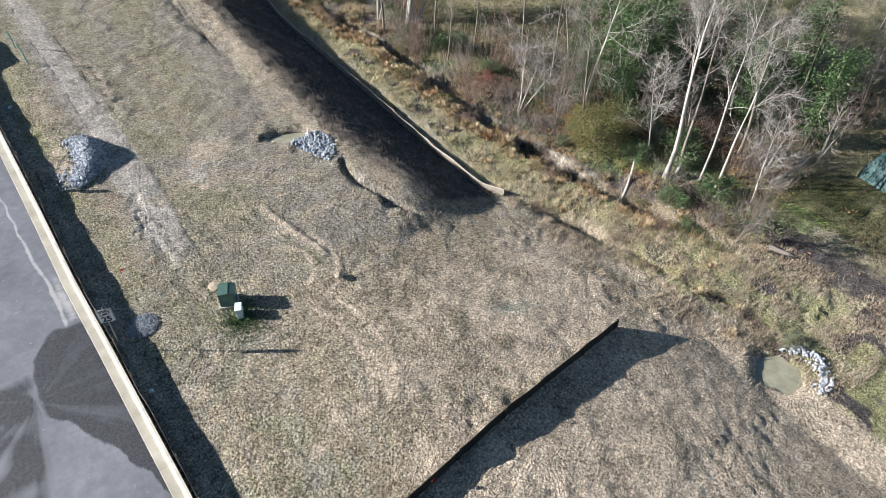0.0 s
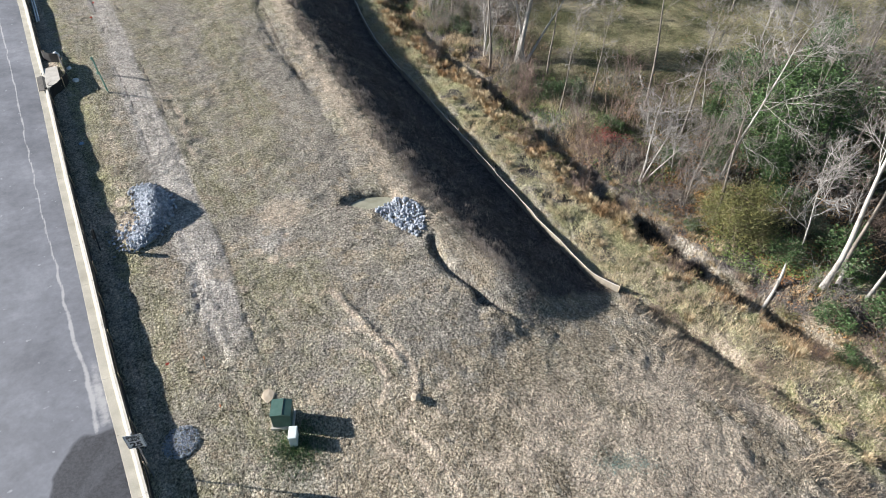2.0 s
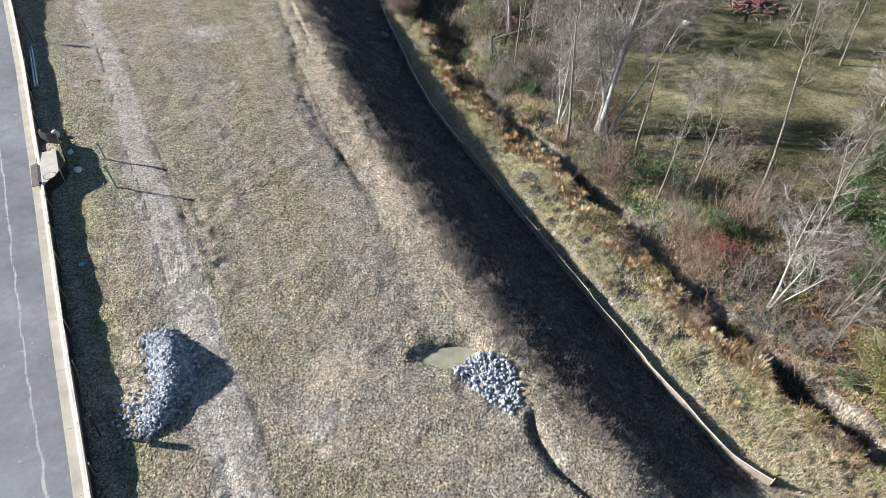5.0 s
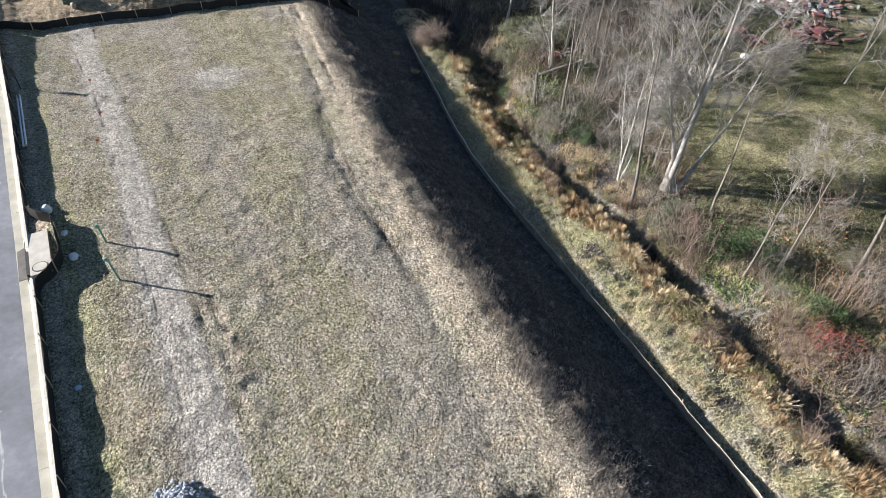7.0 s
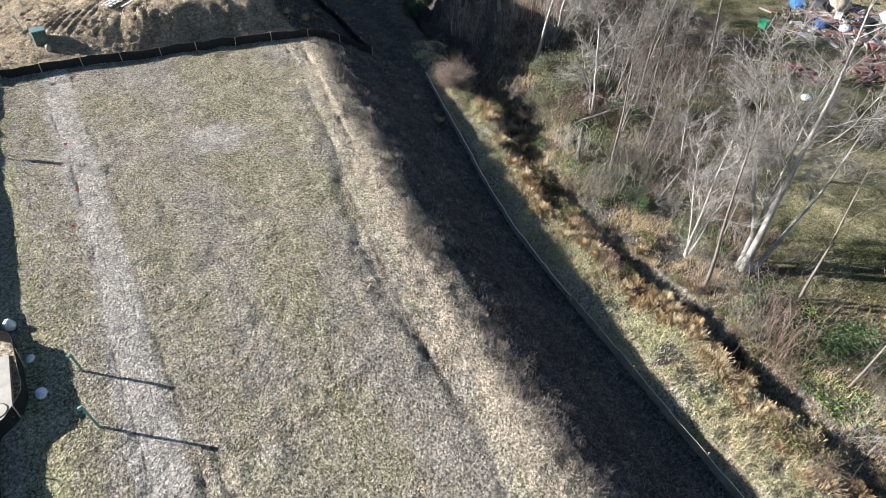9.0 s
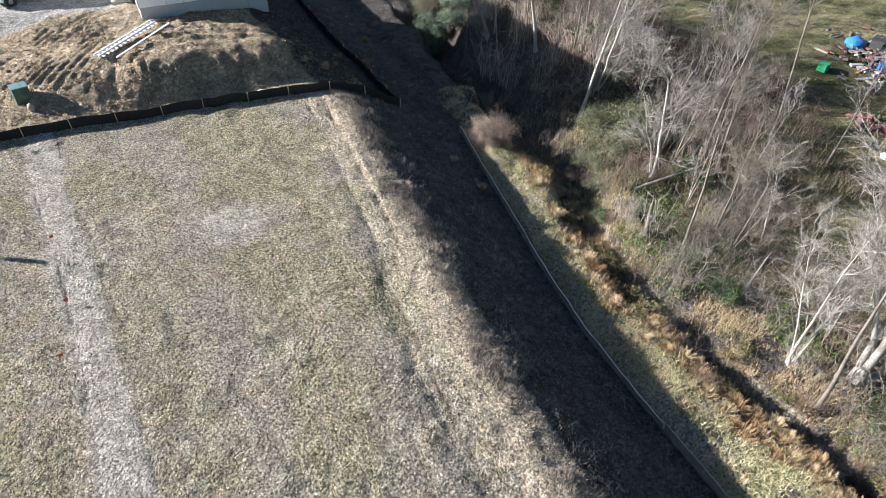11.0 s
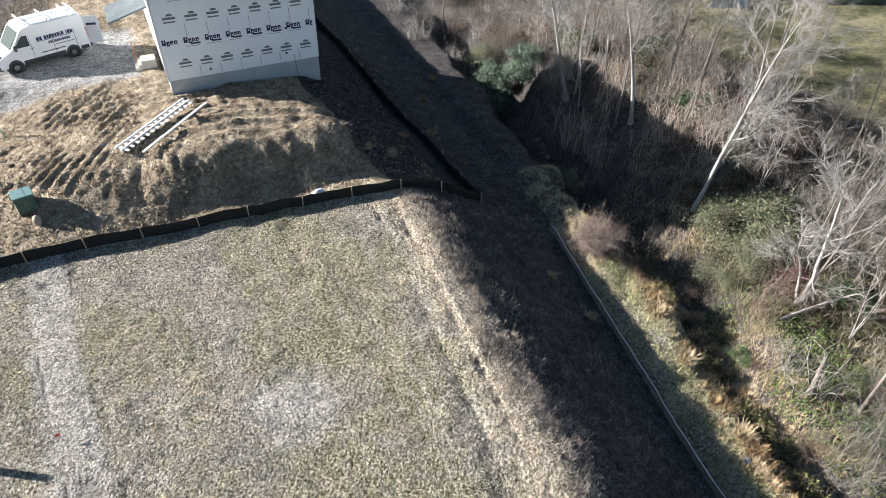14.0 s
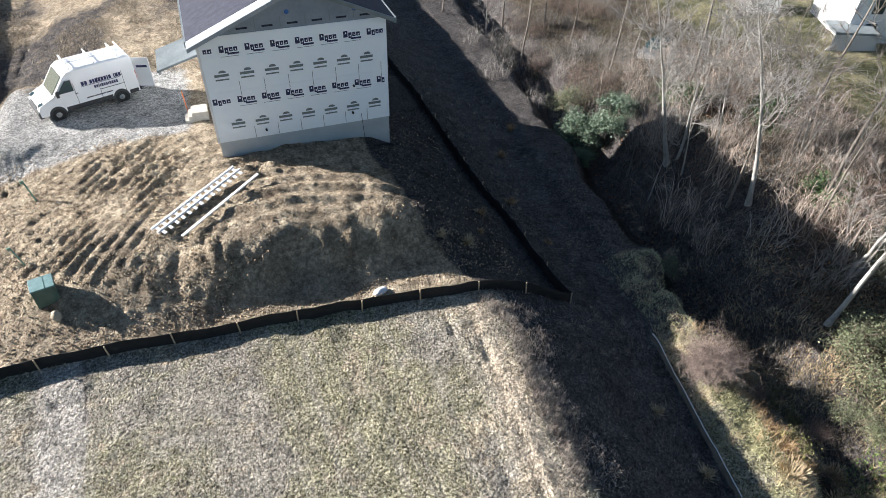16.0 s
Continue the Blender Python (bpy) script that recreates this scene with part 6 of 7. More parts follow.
slab.data.materials.append(TAN_ROCK)
slab.matrix_world = pose(4.35, 25.1, G(4.35, 25.1) + 0.04, 4, 5, 70) @ Matrix.Diagonal((5.2, 4.8, 1.0, 1))
tagged(slab, "flat pale tan stone behind the utility cabinet", "rock")

# ---- street furniture ----
def lettering(text, size, parent, at_pose, material, name="lettering"):
    cu = bpy.data.curves.new(name, "FONT")
    cu.body, cu.size, cu.align_x, cu.align_y, cu.extrude, cu.offset = text, size, "CENTER", "CENTER", 0.001, 0.008 * size / 0.2
    tmp = new(name, cu)
    bpy.context.view_layer.update()
    data = bpy.data.meshes.new_from_object(tmp.evaluated_get(bpy.context.evaluated_depsgraph_get()))
    bpy.data.objects.remove(tmp)
    data.materials.clear()
    ob = hang(name, data, material, parent)
    ob.matrix_basis = at_pose
    return ob


INK = plain("black_ink", (0.012, 0.012, 0.014), (0.03, 0.03, 0.032), 5, 0.5, bump=0)
sign = base("speed_limit_sign", -0.72, 23.45, turn=-14, label="white speed limit sign reading SPEED LIMIT 25 on a steel post", category="road sign")
part("post", box(bmesh.new(), (0.06, 0.05, 3.3), (0, 0, 1.35), bevel=0.006), STEEL, sign)
panel = part("panel", box(bmesh.new(), (0.66, 0.012, 0.82), (0, -0.034, 2.5), bevel=0.004), WHITE, sign, "white reflective panel with black lettering")
for nm, t, s, z in (("lettering", "SPEED", 0.18, 2.765), ("lettering", "LIMIT", 0.18, 2.595), ("numeral", "25", 0.42, 2.29)):
    lettering(t, s, panel, pose(0, -0.0425, z, 90, 0, 0), INK, nm)
for nm, size, at_ in (("border", (0.61, 0.004, 0.014), (0, -0.041, 2.89)), ("border", (0.61, 0.004, 0.014), (0, -0.041, 2.11)), ("border", (0.014, 0.004, 0.78), (-0.305, -0.041, 2.5)), ("border", (0.014, 0.004, 0.78), (0.305, -0.041, 2.5))):
    boxed(nm, size, at_, INK, panel)


def marker(x, y, height, lean):
    thing = base("marker_post", x, y, turn=70, label="dark steel post with a narrow sign panel seen from behind", category="sign post", group="marker posts by the kerb")
    part("post", box(bmesh.new(), (0.06, 0.05, height + 0.3), (0, 0, height / 2 - 0.15), (lean, 0, 0), 0.005), DARK_STEEL, thing)
    part("panel", box(bmesh.new(), (0.28, 0.015, height * 0.45), (0, 0.035, height * 0.76), (lean, 0, 0), 0.004), DARK_STEEL, thing)
    return thing


marker(-1.2, 37.2, 1.45, 4)
marker(-3.1, 72.6, 1.75, -3)


def cabinet():
    """Pad-mounted transformer: base, body, sloped hood, doors."""
    thing = base("transformer_cabinet", 4.6, 23.6, turn=-22, label="dark green steel transformer cabinet standing on a pad", category="utility cabinet")
    boxed("pad", (0.95, 0.95, 0.16), (0, 0, 0.02), GRIME, thing, bevel=0.02)
    boxed("body", (0.78, 0.8, 0.72), (0, 0, 0.46), GREEN_PAINT, thing, bevel=0.02)
    prism("hood", ((-0.42, 0.82), (0.42, 0.82), (0.42, 0.88), (0.08, 0.97), (-0.42, 0.93)), -0.42, 0.42, GREEN_PAINT, thing, "faded green lid")
    for s in (-1, 1):
        door = boxed("door", (0.02, 0.37, 0.6), (-0.398, s * 0.19, 0.46), GREEN_PAINT, thing, bevel=0.006)
        boxed("handle", (0.02, 0.03, 0.12), (-0.415, s * 0.05, 0.5), DARK_STEEL, door, bevel=0.004)
    boxed("seam", (0.012, 0.8, 0.014), (0.08, 0.0, 0.972), DARK_STEEL, thing)
    boxed("label_plate", (0.01, 0.12, 0.09), (-0.412, 0.22, 0.62), WHITE, thing)


cabinet()
ped = base("utility_pedestal", 4.72, 22.5, turn=-22, label="small pale grey-green plastic utility pedestal", category="utility pedestal")
boxed("body", (0.32, 0.56, 0.58), (0, 0, 0.24), GREY_BOX, ped, bevel=0.03)
boxed("cap", (0.36, 0.60, 0.12), (0, 0, 0.56), GREY_BOX, ped, bevel=0.04)
boxed("latch", (0.03, 0.06, 0.1), (-0.18, 0.1, 0.4), DARK_STEEL, ped)


def stake(x, y, height, material, label, lean=(0, 0), w=0.06, group=""):
    thing = base("stake", x, y, label=label, category="stake", group=group)
    bm = bmesh.new()
    box(bm, (w, w * 0.7, height + 0.3), (0, 0, height / 2 - 0.15), (lean[0], lean[1], 20), 0.006)
    part("shaft", bm, material, thing)
    bm = box(bmesh.new(), (w * 1.06, w * 0.76, 0.18), (math.sin(radians(lean[1])) * (height - 0.12), -math.sin(radians(lean[0])) * (height - 0.12), height - 0.12), (lean[0], lean[1], 20))
    part("painted_tip", bm, TEAL_PAINT if material is not STAKE else ORANGE, thing)
    return thing


stake(0.57, 55.3, 1.3, TEAL_PAINT, "weathered green-painted marker stake leaning in the straw", (6, -5), 0.09, "green stakes")
stake(0.86, 52.5, 1.6, TEAL_PAINT, "weathered green-painted marker stake leaning in the straw", (4, -6), 0.09, "green stakes")
stake(-0.75, 92.4, 1.4, TEAL_PAINT, "green-painted marker stake in the churned clay", (5, -8), 0.07, "green stakes")
stake(-0.8, 87.6, 1.2, TEAL_PAINT, "green-painted marker stake in the churned clay", (3, -10), 0.06, "green stakes")
stake(2.2, 27.6, 0.75, STAKE, "thin wooden survey stake in the dead grass", (0, 4), 0.04)
stake(2.3, 25.2, 0.4, STAKE, "short wooden survey stake in the dead grass", (0, 6), 0.035)
stake(6.9, 97.2, 1.6, ORANGE, "orange marker stake beside the concrete steps", (0, -3), 0.04)
for x, y in ((1.3, 67.0), (1.0, 71.5), (0.9, 64.0), (0.62, 28.2)):
    flag = base("survey_flag", x, y, label="small red survey flag on a wire in the straw", category="survey flag", group="survey flags")
    part("wire", rod(bmesh.new(), (0, 0, -0.1), (0, 0, 0.45), 0.006, sides=5), DARK_STEEL, flag)
    boxed("pennant", (0.16, 0.006, 0.12), (0.085, 0, 0.38), RED, flag, (0, 12, 20))
red_flag = base("survey_flag", 7.6, 9.75, label="red plastic ribbon tied to the black fence", category="survey flag")
part("wire", rod(bmesh.new(), (0, 0, -0.1), (0, 0, 0.72), 0.008, sides=5), DARK_STEEL, red_flag)
boxed("pennant", (0.2, 0.02, 0.14), (0.1, 0, 0.66), RED, red_flag, (20, 12, 20))

# storm drain inlet in the kerb
inlet = base("storm_drain", kerb_x(55.7) + 0.42, 55.65, road_z(55.65) + 0.14, turn=3.0, label="concrete kerb inlet slab with a round manhole lid", category="storm drain")
boxed("slab", (0.92, 3.3, 0.24), (0.0, 0, -0.08), GRIME, inlet, bevel=0.02)
boxed("throat", (0.17, 3.0, 0.12), (-0.53, 0, -0.04), BLACK, inlet)
boxed("gutter_apron", (0.36, 3.2, 0.03), (-0.80, 0, -0.112), APRON_DARK, inlet, label="dark sunken gutter apron")
lid_m = bmesh.new()
bmesh.ops.create_cone(lid_m, cap_ends=True, segments=32, radius1=0.31, radius2=0.30, depth=0.03, matrix=pose(-0.02, -1.15, 0.05))
lid = part("manhole_lid", lid_m, GRIME, inlet)
ring = bmesh.new()
bmesh.ops.create_cone(ring, cap_ends=True, segments=32, radius1=0.36, radius2=0.35, depth=0.012, matrix=pose(-0.02, -1.15, 0.046))
part("rim", ring, DARK_STEEL, lid)


def sack(x, y, size, material, label, name="sack", turn=0, group=""):
    """A slumped bag: a squashed, creased ball."""
    bm = bmesh.new()
    bmesh.ops.create_icosphere(bm, subdivisions=3, radius=1)
    for v in bm.verts:
        k = 1 + 0.22 * noise.noise(v.co * 2.3 + Vector((x, y, 0)))
        v.co = Vector((v.co.x * size[0] * k, v.co.y * size[1] * k, (max(v.co.z, -0.55) + 0.5) * size[2] * k))
    for f in bm.faces:
        f.smooth = True
    ob = part(name, bm, material)
    ob.matrix_world = pose(x, y, G(x, y) - 0.02, 0, 0, turn)
    return tagged(ob, label, "bag" if name == "sack" else name.replace("_", " "), group)


sack(-0.92, 54.96, (0.22, 0.28, 0.12), WHITE, "crumpled white plastic bag on the ground", turn=20, group="litter bags")
sack(-1.22, 56.84, (0.2, 0.16, 0.1), WHITE, "crumpled white plastic bag on the ground", turn=70, group="litter bags")
sack(-1.9, 58.9, (0.24, 0.24, 0.3), WHITE, "white sack slumped against the silt fence", group="litter bags")
sack(-0.3, 20.6, (0.12, 0.1, 0.1), WHITE, "small white scrap of litter by the kerb", group="litter bags")
sack(13.6, 81.75, (0.34, 0.2, 0.16), WHITE, "crumpled white and blue sheeting at the clay slope's foot", turn=15, group="litter bags")
sack(28.4, 48.6, (0.16, 0.12, 0.1), WHITE, "white scrap of litter in the creek grass", group="litter bags")
sack(25.4, 61.8, (0.3, 0.14, 0.06), BLUE, "blue plastic scrap by the silt fence", group="litter bags")
sack(30.2, 26.2, (0.1, 0.25, 0.07), WHITE, "white scrap of litter in the creek", group="litter bags")
sack(-1.26, 47.24, (0.15, 0.12, 0.09), PALE_BLUE, "pale blue plastic scrap on the grass by the kerb", group="litter bags")
for k, off in enumerate((0.0, 0.16)):
    pipe = base("plastic_pipe", -2.9 + off, 68.6, label="long white plastic pipe lying along the silt fence", category="pipe", group="white pipes")
    part("tube", rod(bmesh.new(), (0, -3.3, 0.08), (-0.42, 3.3, 0.08), 0.06, sides=14), WHITE, pipe)
    part("coupling", rod(bmesh.new(), (-0.2, 0, 0.08), (-0.216, 0.25, 0.08), 0.072, sides=14), WHITE, pipe)


# ---- the house under construction ----
WRAP = plain("white_house_wrap", (0.84, 0.91, 0.985), (0.89, 0.945, 0.99), 0.7, 0.5, bump=0.15, dist=0.02, fine=3)
GABLE_WRAP = plain("grey_sheathing", (0.20, 0.24, 0.29), (0.28, 0.325, 0.38), 0.8, 0.7, fine=6)
FOUNDATION = plain("cast_concrete_wall", (0.36, 0.40, 0.42), (0.48, 0.51, 0.52), 0.8, 0.9, fine=25)
NAVY = plain("navy_print", (0.012, 0.018, 0.07), (0.03, 0.04, 0.11), 4, 0.5, bump=0)
PRINT_GREY = plain("grey_green_print", (0.12, 0.16, 0.17), (0.20, 0.24, 0.25), 4, 0.5, bump=0)
SHINGLE = plain("navy_black_shingle", (0.012, 0.014, 0.03), (0.035, 0.04, 0.065), 3, 0.85, fine=20)
PORCH_GREY = plain("weathered_grey_sheathing", (0.10, 0.12, 0.13), (0.16, 0.18, 0.19), 1.0, 0.95, fine=8, spec=0.1)
TRIM = plain("grey_fascia_board", (0.15, 0.18, 0.19), (0.24, 0.27, 0.28), 1.2, 0.7, fine=18)
PALE_BOARD = plain("bare_grey_sheathing", (0.27, 0.30, 0.33), (0.38, 0.41, 0.44), 1.0, 0.8, fine=9)
PALE_TRIM = plain("white_vinyl_trim", (0.74, 0.74, 0.74), (0.84, 0.84, 0.84), 2, 0.45, bump=0.05)

HX0, HX1, HY, HZ, EAVE, BAND = 8.3, 17.1, 91.9, 4.6, 13.08, 7.68
house = base("house", (HX0 + HX1) / 2, HY, HZ, label="two-storey house under construction, wrapped in white printed sheeting", category="house")
HW, DEEP = HX1 - HX0, 16.0
half, top, mid = HW / 2, EAVE - HZ, BAND - HZ
boxed("foundation", (HW, DEEP, mid + 1.0), (0, DEEP / 2, mid / 2 - 0.5), FOUNDATION, house, label="bare grey cast concrete foundation wall")
wall = boxed("wall", (HW + 0.06, DEEP + 0.06, top - mid), (0, DEEP / 2, (top + mid) / 2), WRAP, house, label="wall in white printed house wrap")
PITCH = 0.43
apex = top + half * PITCH
gable = prism("gable", ((-half, top), (half, top), (0, apex)), 0.0, DEEP, GABLE_WRAP, house, "dark grey sheathed gable")
FY = -0.036
for s in (-1, 1):
    a, b = (s * (half + 0.45), top - 0.22 + 0.02), (0, apex + 0.02)
    prism("roof", (a, b, (b[0], b[1] + 0.16), (a[0], a[1] + 0.16)), -0.12, DEEP + 0.3, SHINGLE, house, "dark shingled roof slope")
    reach = -0.95 if s < 0 else -0.3
    prism("rake_board", ((a[0], a[1] - 0.04), (0, b[1] - 0.04), (0, b[1] + 0.15), (a[0], a[1] + 0.15)), reach, -0.13, PALE_BOARD if s < 0 else TRIM, house, "bare pale grey rake overhang")
# printed rows, as plain shapes
rng = np.random.default_rng(5)


def mark_large(x, z):
    for o, w, h, dz in ((-0.33, 0.21, 0.31, 0.0), (-0.11, 0.16, 0.27, -0.07), (0.085, 0.16, 0.2, -0.03), (0.29, 0.18, 0.2, -0.03)):
        if abs(x + o) < half - 0.12:
            boxed("printed_mark", (w, 0.006, h), (x + o, FY, z + dz), NAVY, wall)
            boxed("printed_gap", (w * 0.3, 0.008, h * 0.3), (x + o + 0.01, FY, z + dz + (0.05 if h > 0.3 else -0.02)), WRAP, wall)
    if abs(x) < half - 0.6:
        boxed("printed_bar", (0.52, 0.006, 0.09), (x + 0.17, FY, z - 0.23), NAVY, wall)
        boxed("printed_line", (0.8, 0.006, 0.018), (x, FY, z - 0.36), PRINT_GREY, wall)


def mark_small(x, z):
    boxed("printed_bar", (0.66, 0.006, 0.13), (x, FY, z), PRINT_GREY, wall)
    boxed("printed_bar", (0.62, 0.006, 0.07), (x, FY, z - 0.21), PRINT_GREY, wall)
    bm = bmesh.new()
    bmesh.ops.create_circle(bm, cap_ends=True, segments=14, radius=0.17, matrix=pose(x + 0.05, FY, z + 0.15, 90) @ Matrix.Diagonal((1, 0.6, 1, 1)))
    bmesh.ops.bisect_plane(bm, geom=bm.verts[:] + bm.edges[:] + bm.faces[:], plane_co=(0, 0, z + 0.12), plane_no=(0, 0, 1), clear_inner=True)
    part("printed_arc", bm, PRINT_GREY, wall)


for row, (z, n, x0, step, what) in enumerate(((12.45, 8, -4.23, 1.157, mark_large), (11.2, 7, -3.63, 1.163, mark_small), (9.9, 8, -3.86, 1.16, mark_large), (8.62, 7, -3.33, 1.163, mark_small))):
    for k in range(n):
        x = x0 + k * step
        if abs(x) < half - 0.1:
            what(x, z - HZ)
for k in range(7):
    for z0, z1 in ((9.95, 10.85), (7.72, 8.35)):
        x = -2.9 + k * 1.163 + (0.3 if z0 < 9 else 0)
        if abs(x) < half - 0.3:
            boxed("sheet_seam", (0.022, 0.006, z1 - z0), (x, FY, (z0 + z1) / 2 - HZ), PRINT_GREY, wall)
boxed("sheet_overlap", (HW, 0.012, 0.03), (0, -0.035, 10.35 - HZ), WRAP, wall)
for k in range(6):
    x = -2.9 + k * 1.15
    boxed("stud_mark", (0.035, 0.006, 0.5), (x, -0.006, top + 0.35), TRIM, gable)
    boxed("stencil_mark", (0.5, 0.006, 0.09), (x + 0.55, -0.006, top + 0.22), SHINGLE, gable)
for x, z in ((-0.25, top + 0.75), (2.9, top + 0.55)):
    bm = bmesh.new()
    bmesh.ops.create_circle(bm, cap_ends=True, segments=16, radius=0.11, matrix=pose(x, -0.008, z, 90))
    part("blue_disc", bm, BLUE, gable, "blue flashing disc round a pipe hole")
for x, z in ((-2.05, 8.05), (2.45, 8.25), (2.6, 9.75)):
    part("pipe_stub", rod(bmesh.new(), (x, 0, z - HZ), (x, -0.14, z - HZ), 0.055, sides=12), BLACK, wall)
part("cable", rod(bmesh.new(), (2.9, -0.03, 8.1 - HZ), (3.0, -0.05, 6.6 - HZ), 0.012, sides=6), BLACK, house)
boxed("corner_trim", (0.12, 0.12, top - mid), (-half - 0.03, 0.0, (top + mid) / 2), PALE_TRIM, house)
for s in (-1, 1):
    boxed("fascia", (0.1, DEEP + 0.4, 0.26), (s * (half + 0.46), DEEP / 2, top - 0.16), TRIM, house)
# low porch roof on the street side
porch = base("porch_roof", 7.1, 97.5, 9.6, label="low grey shed roof framed beside the house", category="porch")
prism("roof", ((-1.15, -0.15), (1.2, 0.55), (1.2, 0.67), (-1.15, -0.03)), -0.6, 2.2, PORCH_GREY, porch)
boxed("beam", (0.1, 2.6, 0.16), (-1.05, 0.8, -0.24), TRIM, porch)
# concrete steps beside the house
steps = base("concrete_steps", 7.35, 96.6, label="low cast concrete steps piled with clay", category="steps")
for k in range(3):
    boxed("step", (1.25 - 0.2 * k, 0.9, 0.24), (0.1 * k, 0, 0.06 + 0.2 * k), GRIME, steps, bevel=0.015)
# coil of pipe by the foundation
coil = base("drain_pipe", 16.6, 91.1, label="black corrugated drain pipe lying by the foundation", category="pipe")
bm = bmesh.new()
for k in range(10):
    a0, a1 = math.pi * (k / 10) * 1.3, math.pi * ((k + 1) / 10) * 1.3
    rod(bm, (0.45 * math.cos(a0), 0.3 * math.sin(a0), 0.1), (0.45 * math.cos(a1), 0.3 * math.sin(a1), 0.1), 0.06, sides=8)
part("tube", bm, BLACK, coil)

# ladder and plank on the clay mound
ladder = base("ladder", 4.9, 86.5, G(4.9, 86.5) + 0.12, label="long white ladder lying on the clay mound", category="ladder")
a, b = Vector((0, 0, 0.1)), Vector((3.9, 3.1, G(8.8, 89.6) - G(4.9, 86.5) + 0.25))
side = (b - a).cross(Vector((0, 0, 1))).normalized() * 0.2
for s in (-1, 1):
    bm = bmesh.new()
    m = Matrix.Translation((a + b) / 2 + side * s) @ (b - a).to_track_quat("X", "Z").to_matrix().to_4x4() @ Matrix.Diagonal(((b - a).length, 0.09, 0.12, 1))
    bmesh.ops.create_cube(bm, size=1, matrix=m)
    part("rail", bm, WHITE, ladder)
for k in range(14):
    p = a.lerp(b, (k + 0.5) / 14)
    bm = bmesh.new()
    m = Matrix.Translation(p + side * 0.9) @ (b - a).to_track_quat("X", "Z").to_matrix().to_4x4() @ Matrix.Diagonal((0.13, 0.72, 0.05, 1))
    bmesh.ops.create_cube(bm, size=1, matrix=m)
    part("rung", bm, WHITE, ladder)
plank = base("plank", 6.0, 85.75, G(6.0, 85.75) + 0.2, label="long pale board lying beside the ladder on clay", category="board")
a, b = Vector((0, 0, 0.1)), Vector((3.7, 3.0, G(9.7, 88.75) - G(6.0, 85.75) + 0.1))
bm = bmesh.new()
bmesh.ops.create_cube(bm, size=1, matrix=Matrix.Translation((a + b) / 2) @ (b - a).to_track_quat("X", "Z").to_matrix().to_4x4() @ Matrix.Diagonal(((b - a).length, 0.14, 0.05, 1)))
part("board", bm, WHITE, plank)

# green cabinet in the clay
BLUE_GREEN = plain("dull_blue_green_paint", (0.08, 0.165, 0.17), (0.15, 0.26, 0.26), 4, 0.6, fine=30)
gb = base("utility_box", 0.4, 85.1, turn=12, label="green steel utility box half sunk in clay", category="utility box")
boxed("body", (0.85, 0.78, 0.9), (0, 0, 0.3), GREEN_PAINT, gb, bevel=0.02)
boxed("lid", (0.9, 0.83, 0.08), (0, 0, 0.78), BLUE_GREEN, gb, bevel=0.02)
boxed("seam", (0.02, 0.8, 0.012), (0.1, 0, 0.824), GREEN_PAINT, gb)
sack(0.75, 84.0, (0.2, 0.18, 0.28), TAN_ROCK, "pale concrete block in the clay", name="concrete_block")
g = np.random.default_rng(14)
spots = []
while len(spots) < 8000:
    x, y = g.uniform(-3, 21), g.uniform(81.9, 96)
    w = bell(y - 83.0, 1.3) * (0.4 + 0.6 * (vnoise(x, y, 0.9, 89) > -0.2)) + 0.75 * (x < 7.5) * (vnoise(x, y, 1.4, 88) > -0.05) + 0.1
    if g.uniform() < w:
        spots.append((x, y))
CLOD = plain("clay_clods", (0.26, 0.185, 0.12), (0.62, 0.51, 0.36), 2, 0.95, bump=0.5, dist=0.03, fine=14, vary=0.3)
RIP = RIPRAP
keep = STONES
STONES = []
for d in keep:
    c = d.copy()
    c.materials.clear()
    c.materials.append(CLOD)
    STONES.append(c)
RIPRAP = CLOD
stone_heap("clay_clods", 8, 83, lambda x, y: 0.0, spots, "scattered clods of clay and stones on the fresh mound", "clods", 0, 0.38, 15, "stuff")
RIPRAP, STONES = RIP, keep

# ---- van ----
GLASS, gn, gl, gp = mat("dark_glass", 0.16, 0, 0.35)
gp.inputs["Base Color"].default_value = (0.03, 0.055, 0.06, 1)
VAN_WHITE = plain("white_car_paint", (0.78, 0.79, 0.80), (0.84, 0.84, 0.84), 1, 0.25, bump=0.02)
DARK_TRIM = plain("dark_bumper_plastic", (0.03, 0.032, 0.035), (0.06, 0.062, 0.065), 4, 0.6)


